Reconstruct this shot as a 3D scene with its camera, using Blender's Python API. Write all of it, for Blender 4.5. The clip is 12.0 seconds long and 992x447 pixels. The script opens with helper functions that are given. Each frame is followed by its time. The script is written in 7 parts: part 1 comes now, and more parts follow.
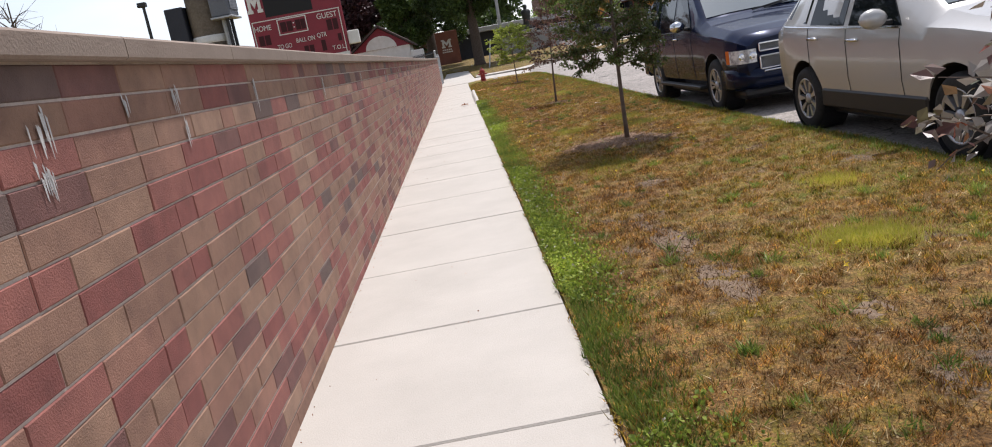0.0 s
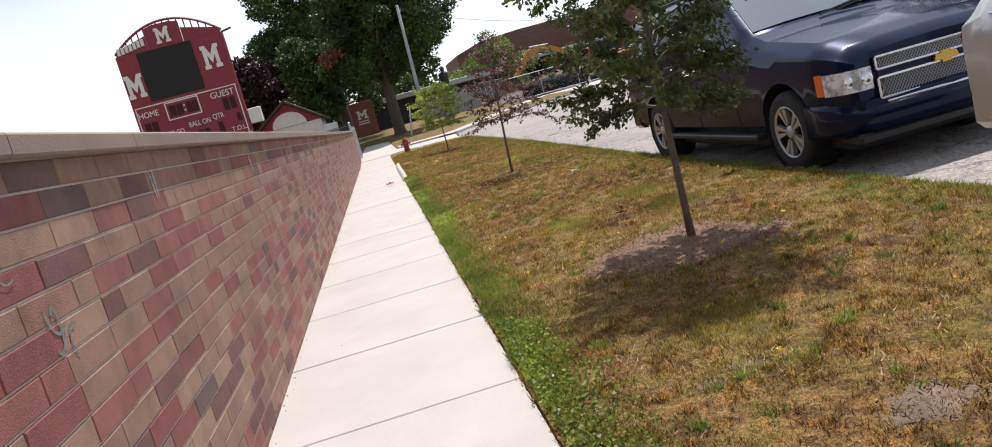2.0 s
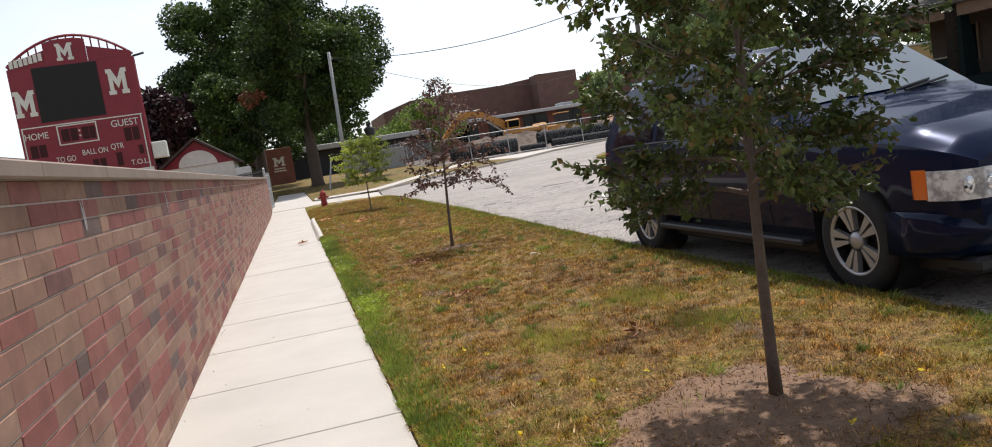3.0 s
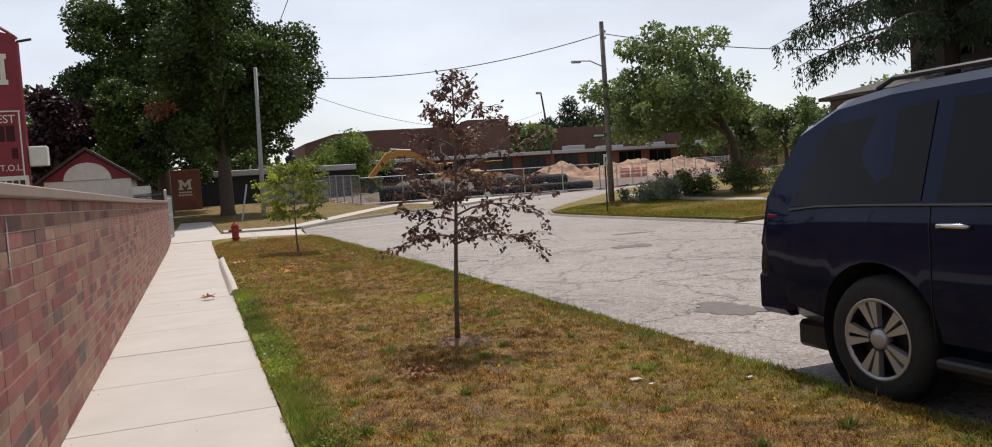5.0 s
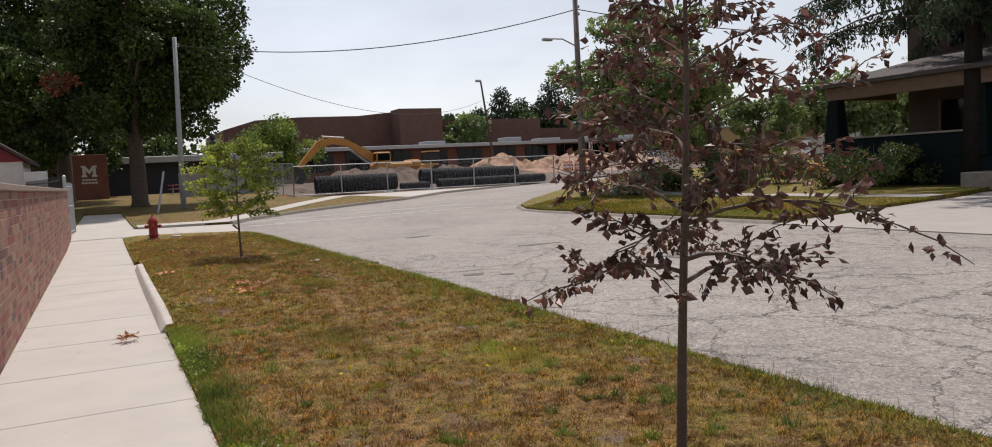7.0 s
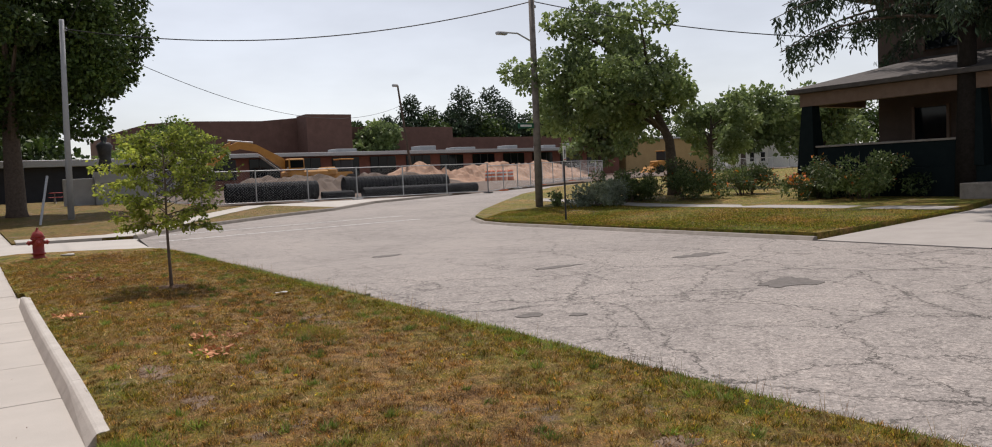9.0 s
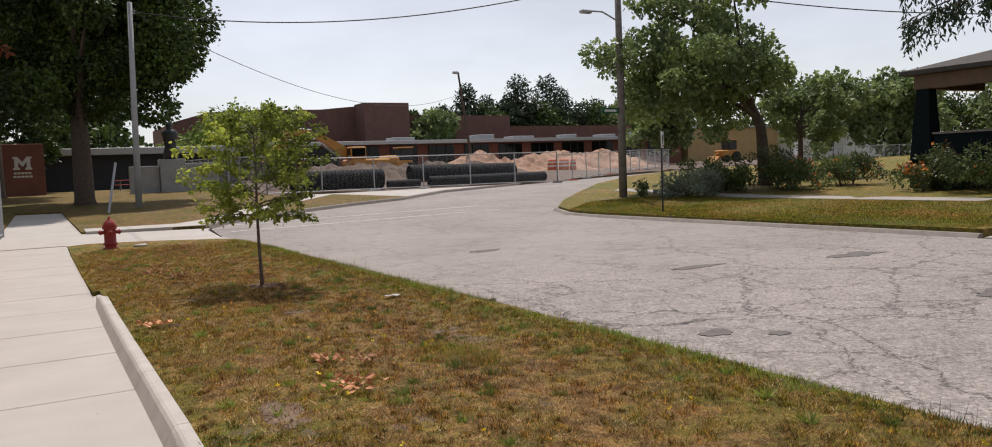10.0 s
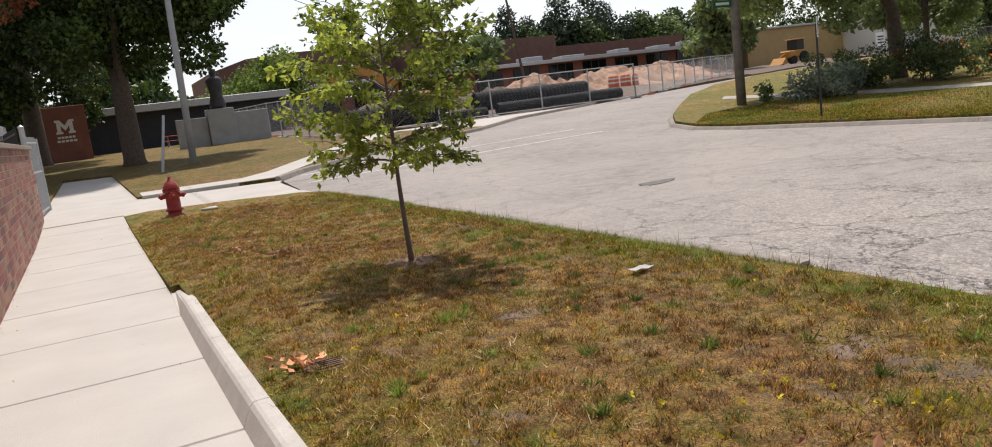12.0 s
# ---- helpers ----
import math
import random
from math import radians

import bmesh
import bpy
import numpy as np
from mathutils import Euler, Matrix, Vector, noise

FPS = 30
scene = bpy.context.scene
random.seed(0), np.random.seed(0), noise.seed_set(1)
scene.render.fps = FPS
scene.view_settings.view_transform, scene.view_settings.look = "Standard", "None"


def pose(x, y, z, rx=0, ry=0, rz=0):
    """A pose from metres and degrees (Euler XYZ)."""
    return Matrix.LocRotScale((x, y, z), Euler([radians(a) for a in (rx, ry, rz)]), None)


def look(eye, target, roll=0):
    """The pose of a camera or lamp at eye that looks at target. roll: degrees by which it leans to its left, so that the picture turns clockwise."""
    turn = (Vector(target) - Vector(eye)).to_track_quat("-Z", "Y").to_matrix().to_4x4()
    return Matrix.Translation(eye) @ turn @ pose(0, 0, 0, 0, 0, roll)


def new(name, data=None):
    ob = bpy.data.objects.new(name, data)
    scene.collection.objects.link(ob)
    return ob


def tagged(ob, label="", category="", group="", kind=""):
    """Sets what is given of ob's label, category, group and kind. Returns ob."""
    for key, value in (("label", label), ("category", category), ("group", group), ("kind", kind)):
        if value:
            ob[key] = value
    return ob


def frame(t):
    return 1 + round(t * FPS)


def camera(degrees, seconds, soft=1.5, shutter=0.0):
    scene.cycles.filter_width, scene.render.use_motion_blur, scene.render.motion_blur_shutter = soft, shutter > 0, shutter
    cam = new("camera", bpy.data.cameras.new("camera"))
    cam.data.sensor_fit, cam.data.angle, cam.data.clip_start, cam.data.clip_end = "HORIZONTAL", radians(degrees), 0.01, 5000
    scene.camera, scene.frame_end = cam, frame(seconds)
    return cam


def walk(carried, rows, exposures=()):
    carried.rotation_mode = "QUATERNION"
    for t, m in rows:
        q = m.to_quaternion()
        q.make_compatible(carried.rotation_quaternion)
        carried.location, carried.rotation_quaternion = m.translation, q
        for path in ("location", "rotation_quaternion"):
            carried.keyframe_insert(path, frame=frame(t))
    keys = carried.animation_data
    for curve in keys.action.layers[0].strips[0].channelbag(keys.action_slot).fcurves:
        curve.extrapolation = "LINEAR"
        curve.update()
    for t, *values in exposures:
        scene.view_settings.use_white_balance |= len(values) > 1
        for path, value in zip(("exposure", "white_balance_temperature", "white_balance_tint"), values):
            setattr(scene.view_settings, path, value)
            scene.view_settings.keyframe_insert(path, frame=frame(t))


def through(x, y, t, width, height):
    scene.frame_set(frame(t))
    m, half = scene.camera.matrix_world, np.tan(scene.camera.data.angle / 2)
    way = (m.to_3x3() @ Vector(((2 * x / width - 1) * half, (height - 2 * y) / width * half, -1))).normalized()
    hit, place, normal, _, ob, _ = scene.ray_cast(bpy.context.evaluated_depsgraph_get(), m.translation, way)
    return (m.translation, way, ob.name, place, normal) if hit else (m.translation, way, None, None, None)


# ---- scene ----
cam = camera(63.7, 12.0, 1.0)
PATH = [
    (0, (0.273, 0.321, 1.585), (0.293, 2.276, 1.165), -10.6),
    (0.5, (0.32, 1.41, 1.586), (0.482, 3.363, 1.188), -18.0),
    (1, (0.287, 2.716, 1.583), (0.482, 4.654, 1.129), -17.7),
    (1.5, (0.233, 3.893, 1.542), (0.31, 5.865, 1.217), -17.3),
    (2, (0.254, 5.377, 1.535), (0.479, 7.341, 1.227), -15.3),
    (2.5, (0.268, 6.597, 1.542), (0.559, 8.558, 1.273), -13.4),
    (3, (0.235, 7.772, 1.552), (0.708, 9.706, 1.355), -9.1),
    (3.5, (0.308, 9.001, 1.556), (0.855, 10.922, 1.46), -8.6),
    (3.7, (0.232, 9.513, 1.559), (0.859, 11.411, 1.5), -6.6),
    (5.3, (0.144, 13.251, 1.59), (0.838, 15.123, 1.471), -3.6),
    (5.5, (0.111, 13.711, 1.592), (0.77, 15.595, 1.468), -3.6),
    (6, (0.136, 14.873, 1.569), (0.912, 16.712, 1.442), -4.1),
    (6.5, (0.145, 15.964, 1.565), (1.01, 17.763, 1.441), -3.8),
    (6.7, (0.137, 16.422, 1.574), (0.999, 18.222, 1.445), -3.4),
    (8.3, (-0.004, 19.61, 1.593), (1.071, 21.292, 1.459), -2.4),
    (8.5, (0.035, 20.056, 1.576), (1.125, 21.729, 1.449), -2.9),
    (9, (0.082, 21.09, 1.54), (1.184, 22.754, 1.422), -2.5),
    (9.5, (0.094, 22.075, 1.523), (1.135, 23.778, 1.388), -3.4),
    (10, (0.044, 23.083, 1.523), (1.04, 24.812, 1.385), -2.3),
    (10.5, (0.073, 24.077, 1.461), (0.882, 25.893, 1.242), -3.4),
    (11, (0.119, 25.025, 1.439), (1.067, 26.766, 1.171), -4.4),
    (11.5, (0.137, 25.993, 1.45), (0.99, 27.785, 1.199), -8.9),
    (12, (0.128, 27.012, 1.444), (1.009, 28.781, 1.138), -7.3),
]
walk(cam, [(t, look(eye, target, roll)) for t, eye, target, roll in PATH], [(0.0, 0.45, 6150, 13), (2.5, 0.6, 6200, 12), (3.0, 0.48, 6300, 11), (3.5, 0.1, 6400, 10), (5.5, 0.13, 6500, 14), (6.5, 0.05, 6500, 14), (9.5, 0.02, 6500, 14), (10.5, 0.03, 6500, 14), (11.0, 0.05, 6500, 14), (12.0, 0.32, 6500, 13)])

# ---- light ----
SUN_EL, SUN_AZ = 64.0, 25.0      # degrees: height, and turn from +y towards +x
world = bpy.data.worlds.new("sky")
scene.world = world
world.use_nodes = True
wn = world.node_tree.nodes
sky = wn.new("ShaderNodeTexSky")
sky.sky_type, sky.sun_disc = "NISHITA", False
sky.sun_elevation, sky.sun_rotation = radians(SUN_EL), radians(SUN_AZ)
sky.air_density, sky.dust_density, sky.ozone_density, sky.altitude = 1.0, 0.6, 1.0, 0
hazy = wn.new("ShaderNodeHueSaturation")
hazy.inputs["Saturation"].default_value = 0.36
world.node_tree.links.new(sky.outputs[0], hazy.inputs["Color"])
cloud = wn.new("ShaderNodeTexNoise")
cloud.inputs["Scale"].default_value, cloud.inputs["Detail"].default_value, cloud.inputs["Roughness"].default_value = 2.2, 5.0, 0.55
stretch = wn.new("ShaderNodeMapping")
stretch.inputs["Scale"].default_value = (1.0, 1.0, 3.2)
world.node_tree.links.new(wn.new("ShaderNodeTexCoord").outputs["Generated"], stretch.inputs["Vector"])
world.node_tree.links.new(stretch.outputs[0], cloud.inputs["Vector"])
veil = wn.new("ShaderNodeMapRange")
for key, value in (("From Min", 0.35), ("From Max", 0.65), ("To Min", 0.92), ("To Max", 1.12)):
    veil.inputs[key].default_value = value
world.node_tree.links.new(cloud.outputs["Fac"], veil.inputs["Value"])
world.node_tree.links.new(veil.outputs[0], hazy.inputs["Value"])
world.node_tree.links.new(hazy.outputs[0], wn["Background"].inputs[0])
wn["Background"].inputs[1].default_value = 0.114
sun = new("sun", bpy.data.lights.new("sun", "SUN"))
sun.data.energy, sun.data.angle, sun.data.color = 3.7, radians(1.0), (1.0, 0.93, 0.85)
sd = Vector((math.sin(radians(SUN_AZ)) * math.cos(radians(SUN_EL)), math.cos(radians(SUN_AZ)) * math.cos(radians(SUN_EL)), math.sin(radians(SUN_EL))))
sun.matrix_world = look(sd * 60, (0, 0, 0))

RNG = np.random.default_rng(7)


# ---- helpers of the place ----
def ground_z(y):
    """The street climbs gently past the end of the wall."""
    return 0.03 * min(max(0.0, y - 42), 30) + 0.01 * min(max(0.0, y - 72), 38)


def fast_mesh(name, verts, faces, materials):
    me = bpy.data.meshes.new(name)
    verts, faces = np.asarray(verts, np.float32), np.asarray(faces, np.int32)
    n, k = faces.shape
    me.vertices.add(len(verts))
    me.vertices.foreach_set("co", verts.ravel())
    me.loops.add(n * k)
    me.loops.foreach_set("vertex_index", faces.ravel())
    me.polygons.add(n)
    me.polygons.foreach_set("loop_start", np.arange(0, n * k, k, dtype=np.int32))
    me.polygons.foreach_set("loop_total", np.full(n, k, np.int32))
    for m in materials if isinstance(materials, (list, tuple)) else [materials]:
        me.materials.append(m)
    me.update(calc_edges=True)
    me.shade_flat()
    return me


def mesh_of(name, bm, materials, smooth=False):
    me = bpy.data.meshes.new(name)
    bmesh.ops.recalc_face_normals(bm, faces=bm.faces)
    if smooth:
        for f in bm.faces:
            f.smooth = True
    bm.to_mesh(me)
    bm.free()
    for m in materials if isinstance(materials, (list, tuple)) else [materials]:
        me.materials.append(m)
    return me


def part(name, bm, material, parent=None, label="", smooth=False):
    ob = new(name, mesh_of(name, bm, material, smooth))
    if parent:
        ob.parent = parent
    if label:
        ob["label"] = label
    return ob


def empty(name, at, label, category, group="", kind="", rz=0.0):
    ob = new(name)
    ob.empty_display_size = 0.1
    ob.matrix_world = Matrix.Translation(at) @ Matrix.Rotation(radians(rz), 4, "Z")
    return tagged(ob, label, category, group, kind)


def box(bm, x0, x1, y0, y1, z0, z1, bevel=0.0, mi=0):
    vs = [bm.verts.new((x, y, z)) for z in (z0, z1) for y in (y0, y1) for x in (x0, x1)]
    fs = [bm.faces.new([vs[i] for i in q]) for q in ((0, 2, 3, 1), (4, 5, 7, 6), (0, 1, 5, 4), (2, 6, 7, 3), (0, 4, 6, 2), (1, 3, 7, 5))]
    for f in fs:
        f.material_index = mi
    if bevel:
        es = {e for f in fs for e in f.edges}
        bmesh.ops.bevel(bm, geom=list(es), offset=bevel, segments=1, affect="EDGES", profile=0.5)
    return bm


def boxed(*a, **k):
    return box(bmesh.new(), *a, **k)


def tube(bm, pts, radii, seg=6, caps=True):
    """A tapered round bar along points."""
    pts = [Vector(p) for p in pts]
    if not hasattr(radii, "__len__"):
        radii = [radii] * len(pts)
    rings, side = [], None
    for i, p in enumerate(pts):
        d = (pts[min(i + 1, len(pts) - 1)] - pts[max(i - 1, 0)]).normalized()
        if side is None:
            side = d.orthogonal().normalized()
        side = (side - d * side.dot(d)).normalized()
        up = d.cross(side)
        rings.append([bm.verts.new(p + (side * math.cos(a) + up * math.sin(a)) * radii[i]) for a in (2 * math.pi * k / seg for k in range(seg))])
    for a, b in zip(rings, rings[1:]):
        for k in range(seg):
            bm.faces.new((a[k], a[(k + 1) % seg], b[(k + 1) % seg], b[k]))
    if caps:
        bm.faces.new(rings[0][::-1])
        bm.faces.new(rings[-1])
    return bm


def lathe(bm, profile, seg=20, axis="Z", at=(0, 0, 0), caps=True):
    """A turned body from (radius, height) pairs."""
    rings = []
    for r, h in profile:
        ring = []
        for k in range(seg):
            a = 2 * math.pi * k / seg
            p = (r * math.cos(a), r * math.sin(a), h) if axis == "Z" else (h, r * math.cos(a), r * math.sin(a))
            ring.append(bm.verts.new(Vector(p) + Vector(at)))
        rings.append(ring)
    for a, b in zip(rings, rings[1:]):
        for k in range(seg):
            bm.faces.new((a[k], a[(k + 1) % seg], b[(k + 1) % seg], b[k]))
    if caps and profile[0][0] > 1e-4:
        bm.faces.new(rings[0][::-1])
    if caps and profile[-1][0] > 1e-4:
        bm.faces.new(rings[-1])
    return bm


def prism(bm, outline, y0, y1):
    """A flat outline in x and z, given depth along y."""
    a, b = [bm.verts.new((x, y0, z)) for x, z in outline], [bm.verts.new((x, y1, z)) for x, z in outline]
    bm.faces.new(a)
    bm.faces.new(b[::-1])
    for i in range(len(a)):
        j = (i + 1) % len(a)
        bm.faces.new((a[i], b[i], b[j], a[j]))
    return bm


def sheet(name, outline, rise, thick, material, cut=2.0, wobble=0.0):
    """A sheet of ground that follows the climb of the street, with real edges."""
    bm = bmesh.new()
    bm.faces.new([bm.verts.new((x, y, 0)) for x, y in outline])
    ys = [p[1] for p in outline]
    xs = [p[0] for p in outline]
    for axis, lo, hi in ((1, min(ys), max(ys)), (0, min(xs), max(xs))):
        c = lo + cut
        while c < hi:
            no = (0, 1, 0) if axis else (1, 0, 0)
            co = (0, c, 0) if axis else (c, 0, 0)
            bmesh.ops.bisect_plane(bm, geom=bm.verts[:] + bm.edges[:] + bm.faces[:], plane_co=co, plane_no=no)
            c += cut
    bmesh.ops.triangulate(bm, faces=[f for f in bm.faces if len(f.verts) > 4])
    for v in bm.verts:
        r = rise(v.co.x, v.co.y) if callable(rise) else rise
        v.co.z = ground_z(v.co.y) + r + wobble * noise.noise((v.co.x * 0.6, v.co.y * 0.6, 3.1))
    top = bm.faces[:]
    bmesh.ops.extrude_face_region(bm, geom=top)
    lower = {v for f in top for v in f.verts}
    for v in lower:
        v.co.z -= thick
    return new(name, mesh_of(name, bm, material))


# ---- materials ----
def nodes_of(name):
    m = bpy.data.materials.new(name)
    m.use_nodes = True
    return m, m.node_tree.nodes, m.node_tree.links, m.node_tree.nodes["Principled BSDF"]


def ramp_node(n, stops, interp="LINEAR"):
    r = n.new("ShaderNodeValToRGB")
    r.color_ramp.interpolation = interp
    while len(r.color_ramp.elements) < len(stops):
        r.color_ramp.elements.new(0.5)
    for e, (p, c) in zip(r.color_ramp.elements, stops):
        e.position, e.color = p, (*c, 1)
    return r


def noise_node(n, l, scale, detail=4.0, rough=0.55, source=None):
    t = n.new("ShaderNodeTexNoise")
    t.inputs["Scale"].default_value, t.inputs["Detail"].default_value, t.inputs["Roughness"].default_value = scale, detail, rough
    if source is not None:
        l.new(source, t.inputs["Vector"])
    return t


def mix_node(n, l, fac, a, b, mode="MIX"):
    m = n.new("ShaderNodeMix")
    m.data_type, m.blend_type = "RGBA", mode
    for s, v in ((m.inputs[0], fac), (m.inputs[6], a), (m.inputs[7], b)):
        if isinstance(v, bpy.types.NodeSocket):
            l.new(v, s)
        elif isinstance(v, tuple):
            s.default_value = (*v, 1)
        else:
            s.default_value = v
    return m.outputs[2]


def bump_on(n, l, p, height, strength, distance):
    b = n.new("ShaderNodeBump")
    b.inputs["Strength"].default_value, b.inputs["Distance"].default_value = strength, distance
    l.new(height, b.inputs["Height"])
    l.new(b.outputs[0], p.inputs["Normal"])


def surf(name, dark, light, scale=6.0, rough=0.8, metal=0.0, bump=0.3, fine=60.0, spread=0.35, spec=0.5):
    """A surface whose colour wanders between two tones at two scales, with fine relief."""
    m, n, l, p = nodes_of(name)
    pos = n.new("ShaderNodeNewGeometry").outputs["Position"]
    a, b = noise_node(n, l, scale, 5, 0.6, pos), noise_node(n, l, fine, 3, 0.6, pos)
    r = ramp_node(n, [(0.5 - spread / 2, dark), (0.5 + spread / 2, light)])
    l.new(mix_node(n, l, 0.4, a.outputs["Fac"], b.outputs["Fac"]), r.inputs[0])
    l.new(r.outputs[0], p.inputs["Base Color"])
    p.inputs["Roughness"].default_value, p.inputs["Metallic"].default_value = rough, metal
    p.inputs["Specular IOR Level"].default_value = spec
    if bump:
        bump_on(n, l, p, b.outputs["Fac"], bump, 0.01)
    return m


def brick_material(name, per_island):
    m, n, l, p = nodes_of(name)
    geo = n.new("ShaderNodeNewGeometry")
    pick = geo.outputs["Random Per Island"] if per_island else n.new("ShaderNodeObjectInfo").outputs["Random"]
    tone = ramp_node(n, [(0.0, (0.312, 0.188, 0.130)), (0.20, (0.286, 0.164, 0.116)), (0.38, (0.292, 0.112, 0.092)), (0.56, (0.250, 0.084, 0.072)),
                         (0.70, (0.305, 0.158, 0.115)), (0.83, (0.180, 0.084, 0.074)), (0.92, (0.148, 0.098, 0.086)), (0.95, (0.340, 0.212, 0.150))], "CONSTANT")
    l.new(pick, tone.inputs[0])
    blot = noise_node(n, l, 7, 5, 0.65, geo.outputs["Position"])
    grain = noise_node(n, l, 150, 3, 0.7, geo.outputs["Position"])
    pits = n.new("ShaderNodeTexVoronoi")
    pits.inputs["Scale"].default_value = 55
    l.new(geo.outputs["Position"], pits.inputs["Vector"])
    l1 = ramp_node(n, [(0.35, (0.78, 0.75, 0.75)), (0.65, (1.18, 1.16, 1.12))])
    l.new(blot.outputs["Fac"], l1.inputs[0])
    c = mix_node(n, l, 0.75, tone.outputs[0], l1.outputs[0], "MULTIPLY")
    pit = ramp_node(n, [(0.05, (0.35, 0.33, 0.33)), (0.12, (1, 1, 1))])
    l.new(pits.outputs["Distance"], pit.inputs[0])
    c = mix_node(n, l, 0.5, c, pit.outputs[0], "MULTIPLY")
    # soot and smears that run over several bricks
    soot = noise_node(n, l, 1.6, 6, 0.7, geo.outputs["Position"])
    smear = ramp_node(n, [(0.36, (0.72, 0.70, 0.70)), (0.52, (1, 1, 1)), (0.70, (1.10, 1.10, 1.09))])
    l.new(soot.outputs["Fac"], smear.inputs[0])
    c = mix_node(n, l, 0.85, c, smear.outputs[0], "MULTIPLY")
    l.new(c, p.inputs["Base Color"])
    p.inputs["Roughness"].default_value = 0.88
    bump_on(n, l, p, grain.outputs["Fac"], 0.5, 0.008)
    return m


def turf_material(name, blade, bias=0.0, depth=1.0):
    """Dry summer turf: dead brown thatch, straw, olive and green in drifts, and bare soil."""
    m, n, l, p = nodes_of(name)
    geo = n.new("ShaderNodeNewGeometry")
    pos = geo.outputs["Position"]
    big, mid = noise_node(n, l, 0.5, 4, 0.6, pos), noise_node(n, l, 2.6, 5, 0.65, pos)
    tuft, small = noise_node(n, l, 14, 4, 0.7, pos), noise_node(n, l, 70, 4, 0.75, pos)
    sep = n.new("ShaderNodeSeparateXYZ")
    l.new(pos, sep.inputs[0])

    def ranged(src, a, b, c, d):
        q = n.new("ShaderNodeMapRange")
        for k, v in (("From Min", a), ("From Max", b), ("To Min", c), ("To Max", d)):
            q.inputs[k].default_value = v
        l.new(src, q.inputs["Value"])
        return q.outputs[0]

    def add(a, b, op="ADD"):
        q = n.new("ShaderNodeMath")
        q.operation = op
        for s, v in zip(q.inputs, (a, b)):
            if isinstance(v, bpy.types.NodeSocket):
                l.new(v, s)
            else:
                s.default_value = v
        return q.outputs[0]

    def spread(x, gain):
        return add(add(x, 0.5, "SUBTRACT"), gain, "MULTIPLY")
    f = add(add(spread(big.outputs["Fac"], 1.0), spread(mid.outputs["Fac"], 1.15)), spread(tuft.outputs["Fac"], 0.95))
    f = add(f, 0.40 + bias)
    if not bias:
        # greener beside the walk and the street, burnt towards the far end
        f = add(f, add(ranged(sep.outputs["X"], 0.66, 1.10, 0.10, -0.03), ranged(sep.outputs["X"], 2.9, 4.1, 0.0, 0.20)))
        f = add(f, ranged(sep.outputs["Y"], 16.0, 34.0, 0.0, 0.03))
    if blade:
        f = add(f, spread(geo.outputs["Random Per Island"], 0.42))
    tone = ramp_node(n, [(0.0, (0.135, 0.072, 0.030)), (0.20, (0.245, 0.140, 0.052)), (0.36, (0.305, 0.195, 0.070)), (0.47, (0.225, 0.168, 0.042)), (0.60, (0.185, 0.152, 0.027)), (0.78, (0.13, 0.155, 0.021)), (1.0, (0.105, 0.148, 0.02))])
    l.new(f, tone.inputs[0])
    c = tone.outputs[0]
    # depth scales the whole turf tone; below 1 it also holds tree shade
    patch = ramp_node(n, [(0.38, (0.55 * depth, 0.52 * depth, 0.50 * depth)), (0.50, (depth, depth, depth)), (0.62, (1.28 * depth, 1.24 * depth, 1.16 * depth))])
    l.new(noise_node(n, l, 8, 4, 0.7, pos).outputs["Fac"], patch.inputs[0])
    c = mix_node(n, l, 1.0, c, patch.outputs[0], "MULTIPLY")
    if blade:
        r = ramp_node(n, [(0.0, (0.50, 0.47, 0.44)), (0.6, (1.25, 1.20, 1.10)), (1.0, (2.7, 2.45, 2.0))])
        wh = n.new("ShaderNodeTexWhiteNoise")
        wh.noise_dimensions = "1D"
        l.new(geo.outputs["Random Per Island"], wh.inputs["W"])
        l.new(wh.outputs["Value"], r.inputs[0])
        c = mix_node(n, l, 1.0, c, r.outputs[0], "MULTIPLY")
        clump = noise_node(n, l, 26, 3, 0.7, pos)
        dim = ramp_node(n, [(0.36, (0.32, 0.30, 0.28)), (0.50, (0.98, 0.96, 0.93)), (0.64, (1.95, 1.85, 1.68))])
        l.new(clump.outputs["Fac"], dim.inputs[0])
        c = mix_node(n, l, 1.0, c, dim.outputs[0], "MULTIPLY")
    else:
        grain = ramp_node(n, [(0.32, (0.28, 0.26, 0.25)), (0.5, (0.92, 0.90, 0.87)), (0.68, (1.75, 1.66, 1.52))])
        l.new(small.outputs["Fac"], grain.inputs[0])
        c = mix_node(n, l, 1.0, c, grain.outputs[0], "MULTIPLY")
        bare = noise_node(n, l, 1.15, 6, 0.75, pos)
        mask = ramp_node(n, [(0.36, (0.9, 0.9, 0.9)), (0.42, (0, 0, 0))])
        l.new(bare.outputs["Fac"], mask.inputs[0])
        earth = ramp_node(n, [(0.35, (0.13, 0.095, 0.072)), (0.65, (0.27, 0.205, 0.16))])
        l.new(small.outputs["Fac"], earth.inputs[0])
        c = mix_node(n, l, mask.outputs[0], c, earth.outputs[0])
        bump_on(n, l, p, small.outputs["Fac"], 0.9, 0.03)
    l.new(c, p.inputs["Base Color"])
    p.inputs["Roughness"].default_value = 0.8
    p.inputs["Specular IOR Level"].default_value = 0.2
    if blade:
        t = n.new("ShaderNodeBsdfTranslucent")
        l.new(c, t.inputs[0])
        mx = n.new("ShaderNodeMixShader")
        mx.inputs[0].default_value = 0.4
        l.new(p.outputs[0], mx.inputs[1])
        l.new(t.outputs[0], mx.inputs[2])
        l.new(mx.outputs[0], n["Material Output"].inputs[0])
    return m


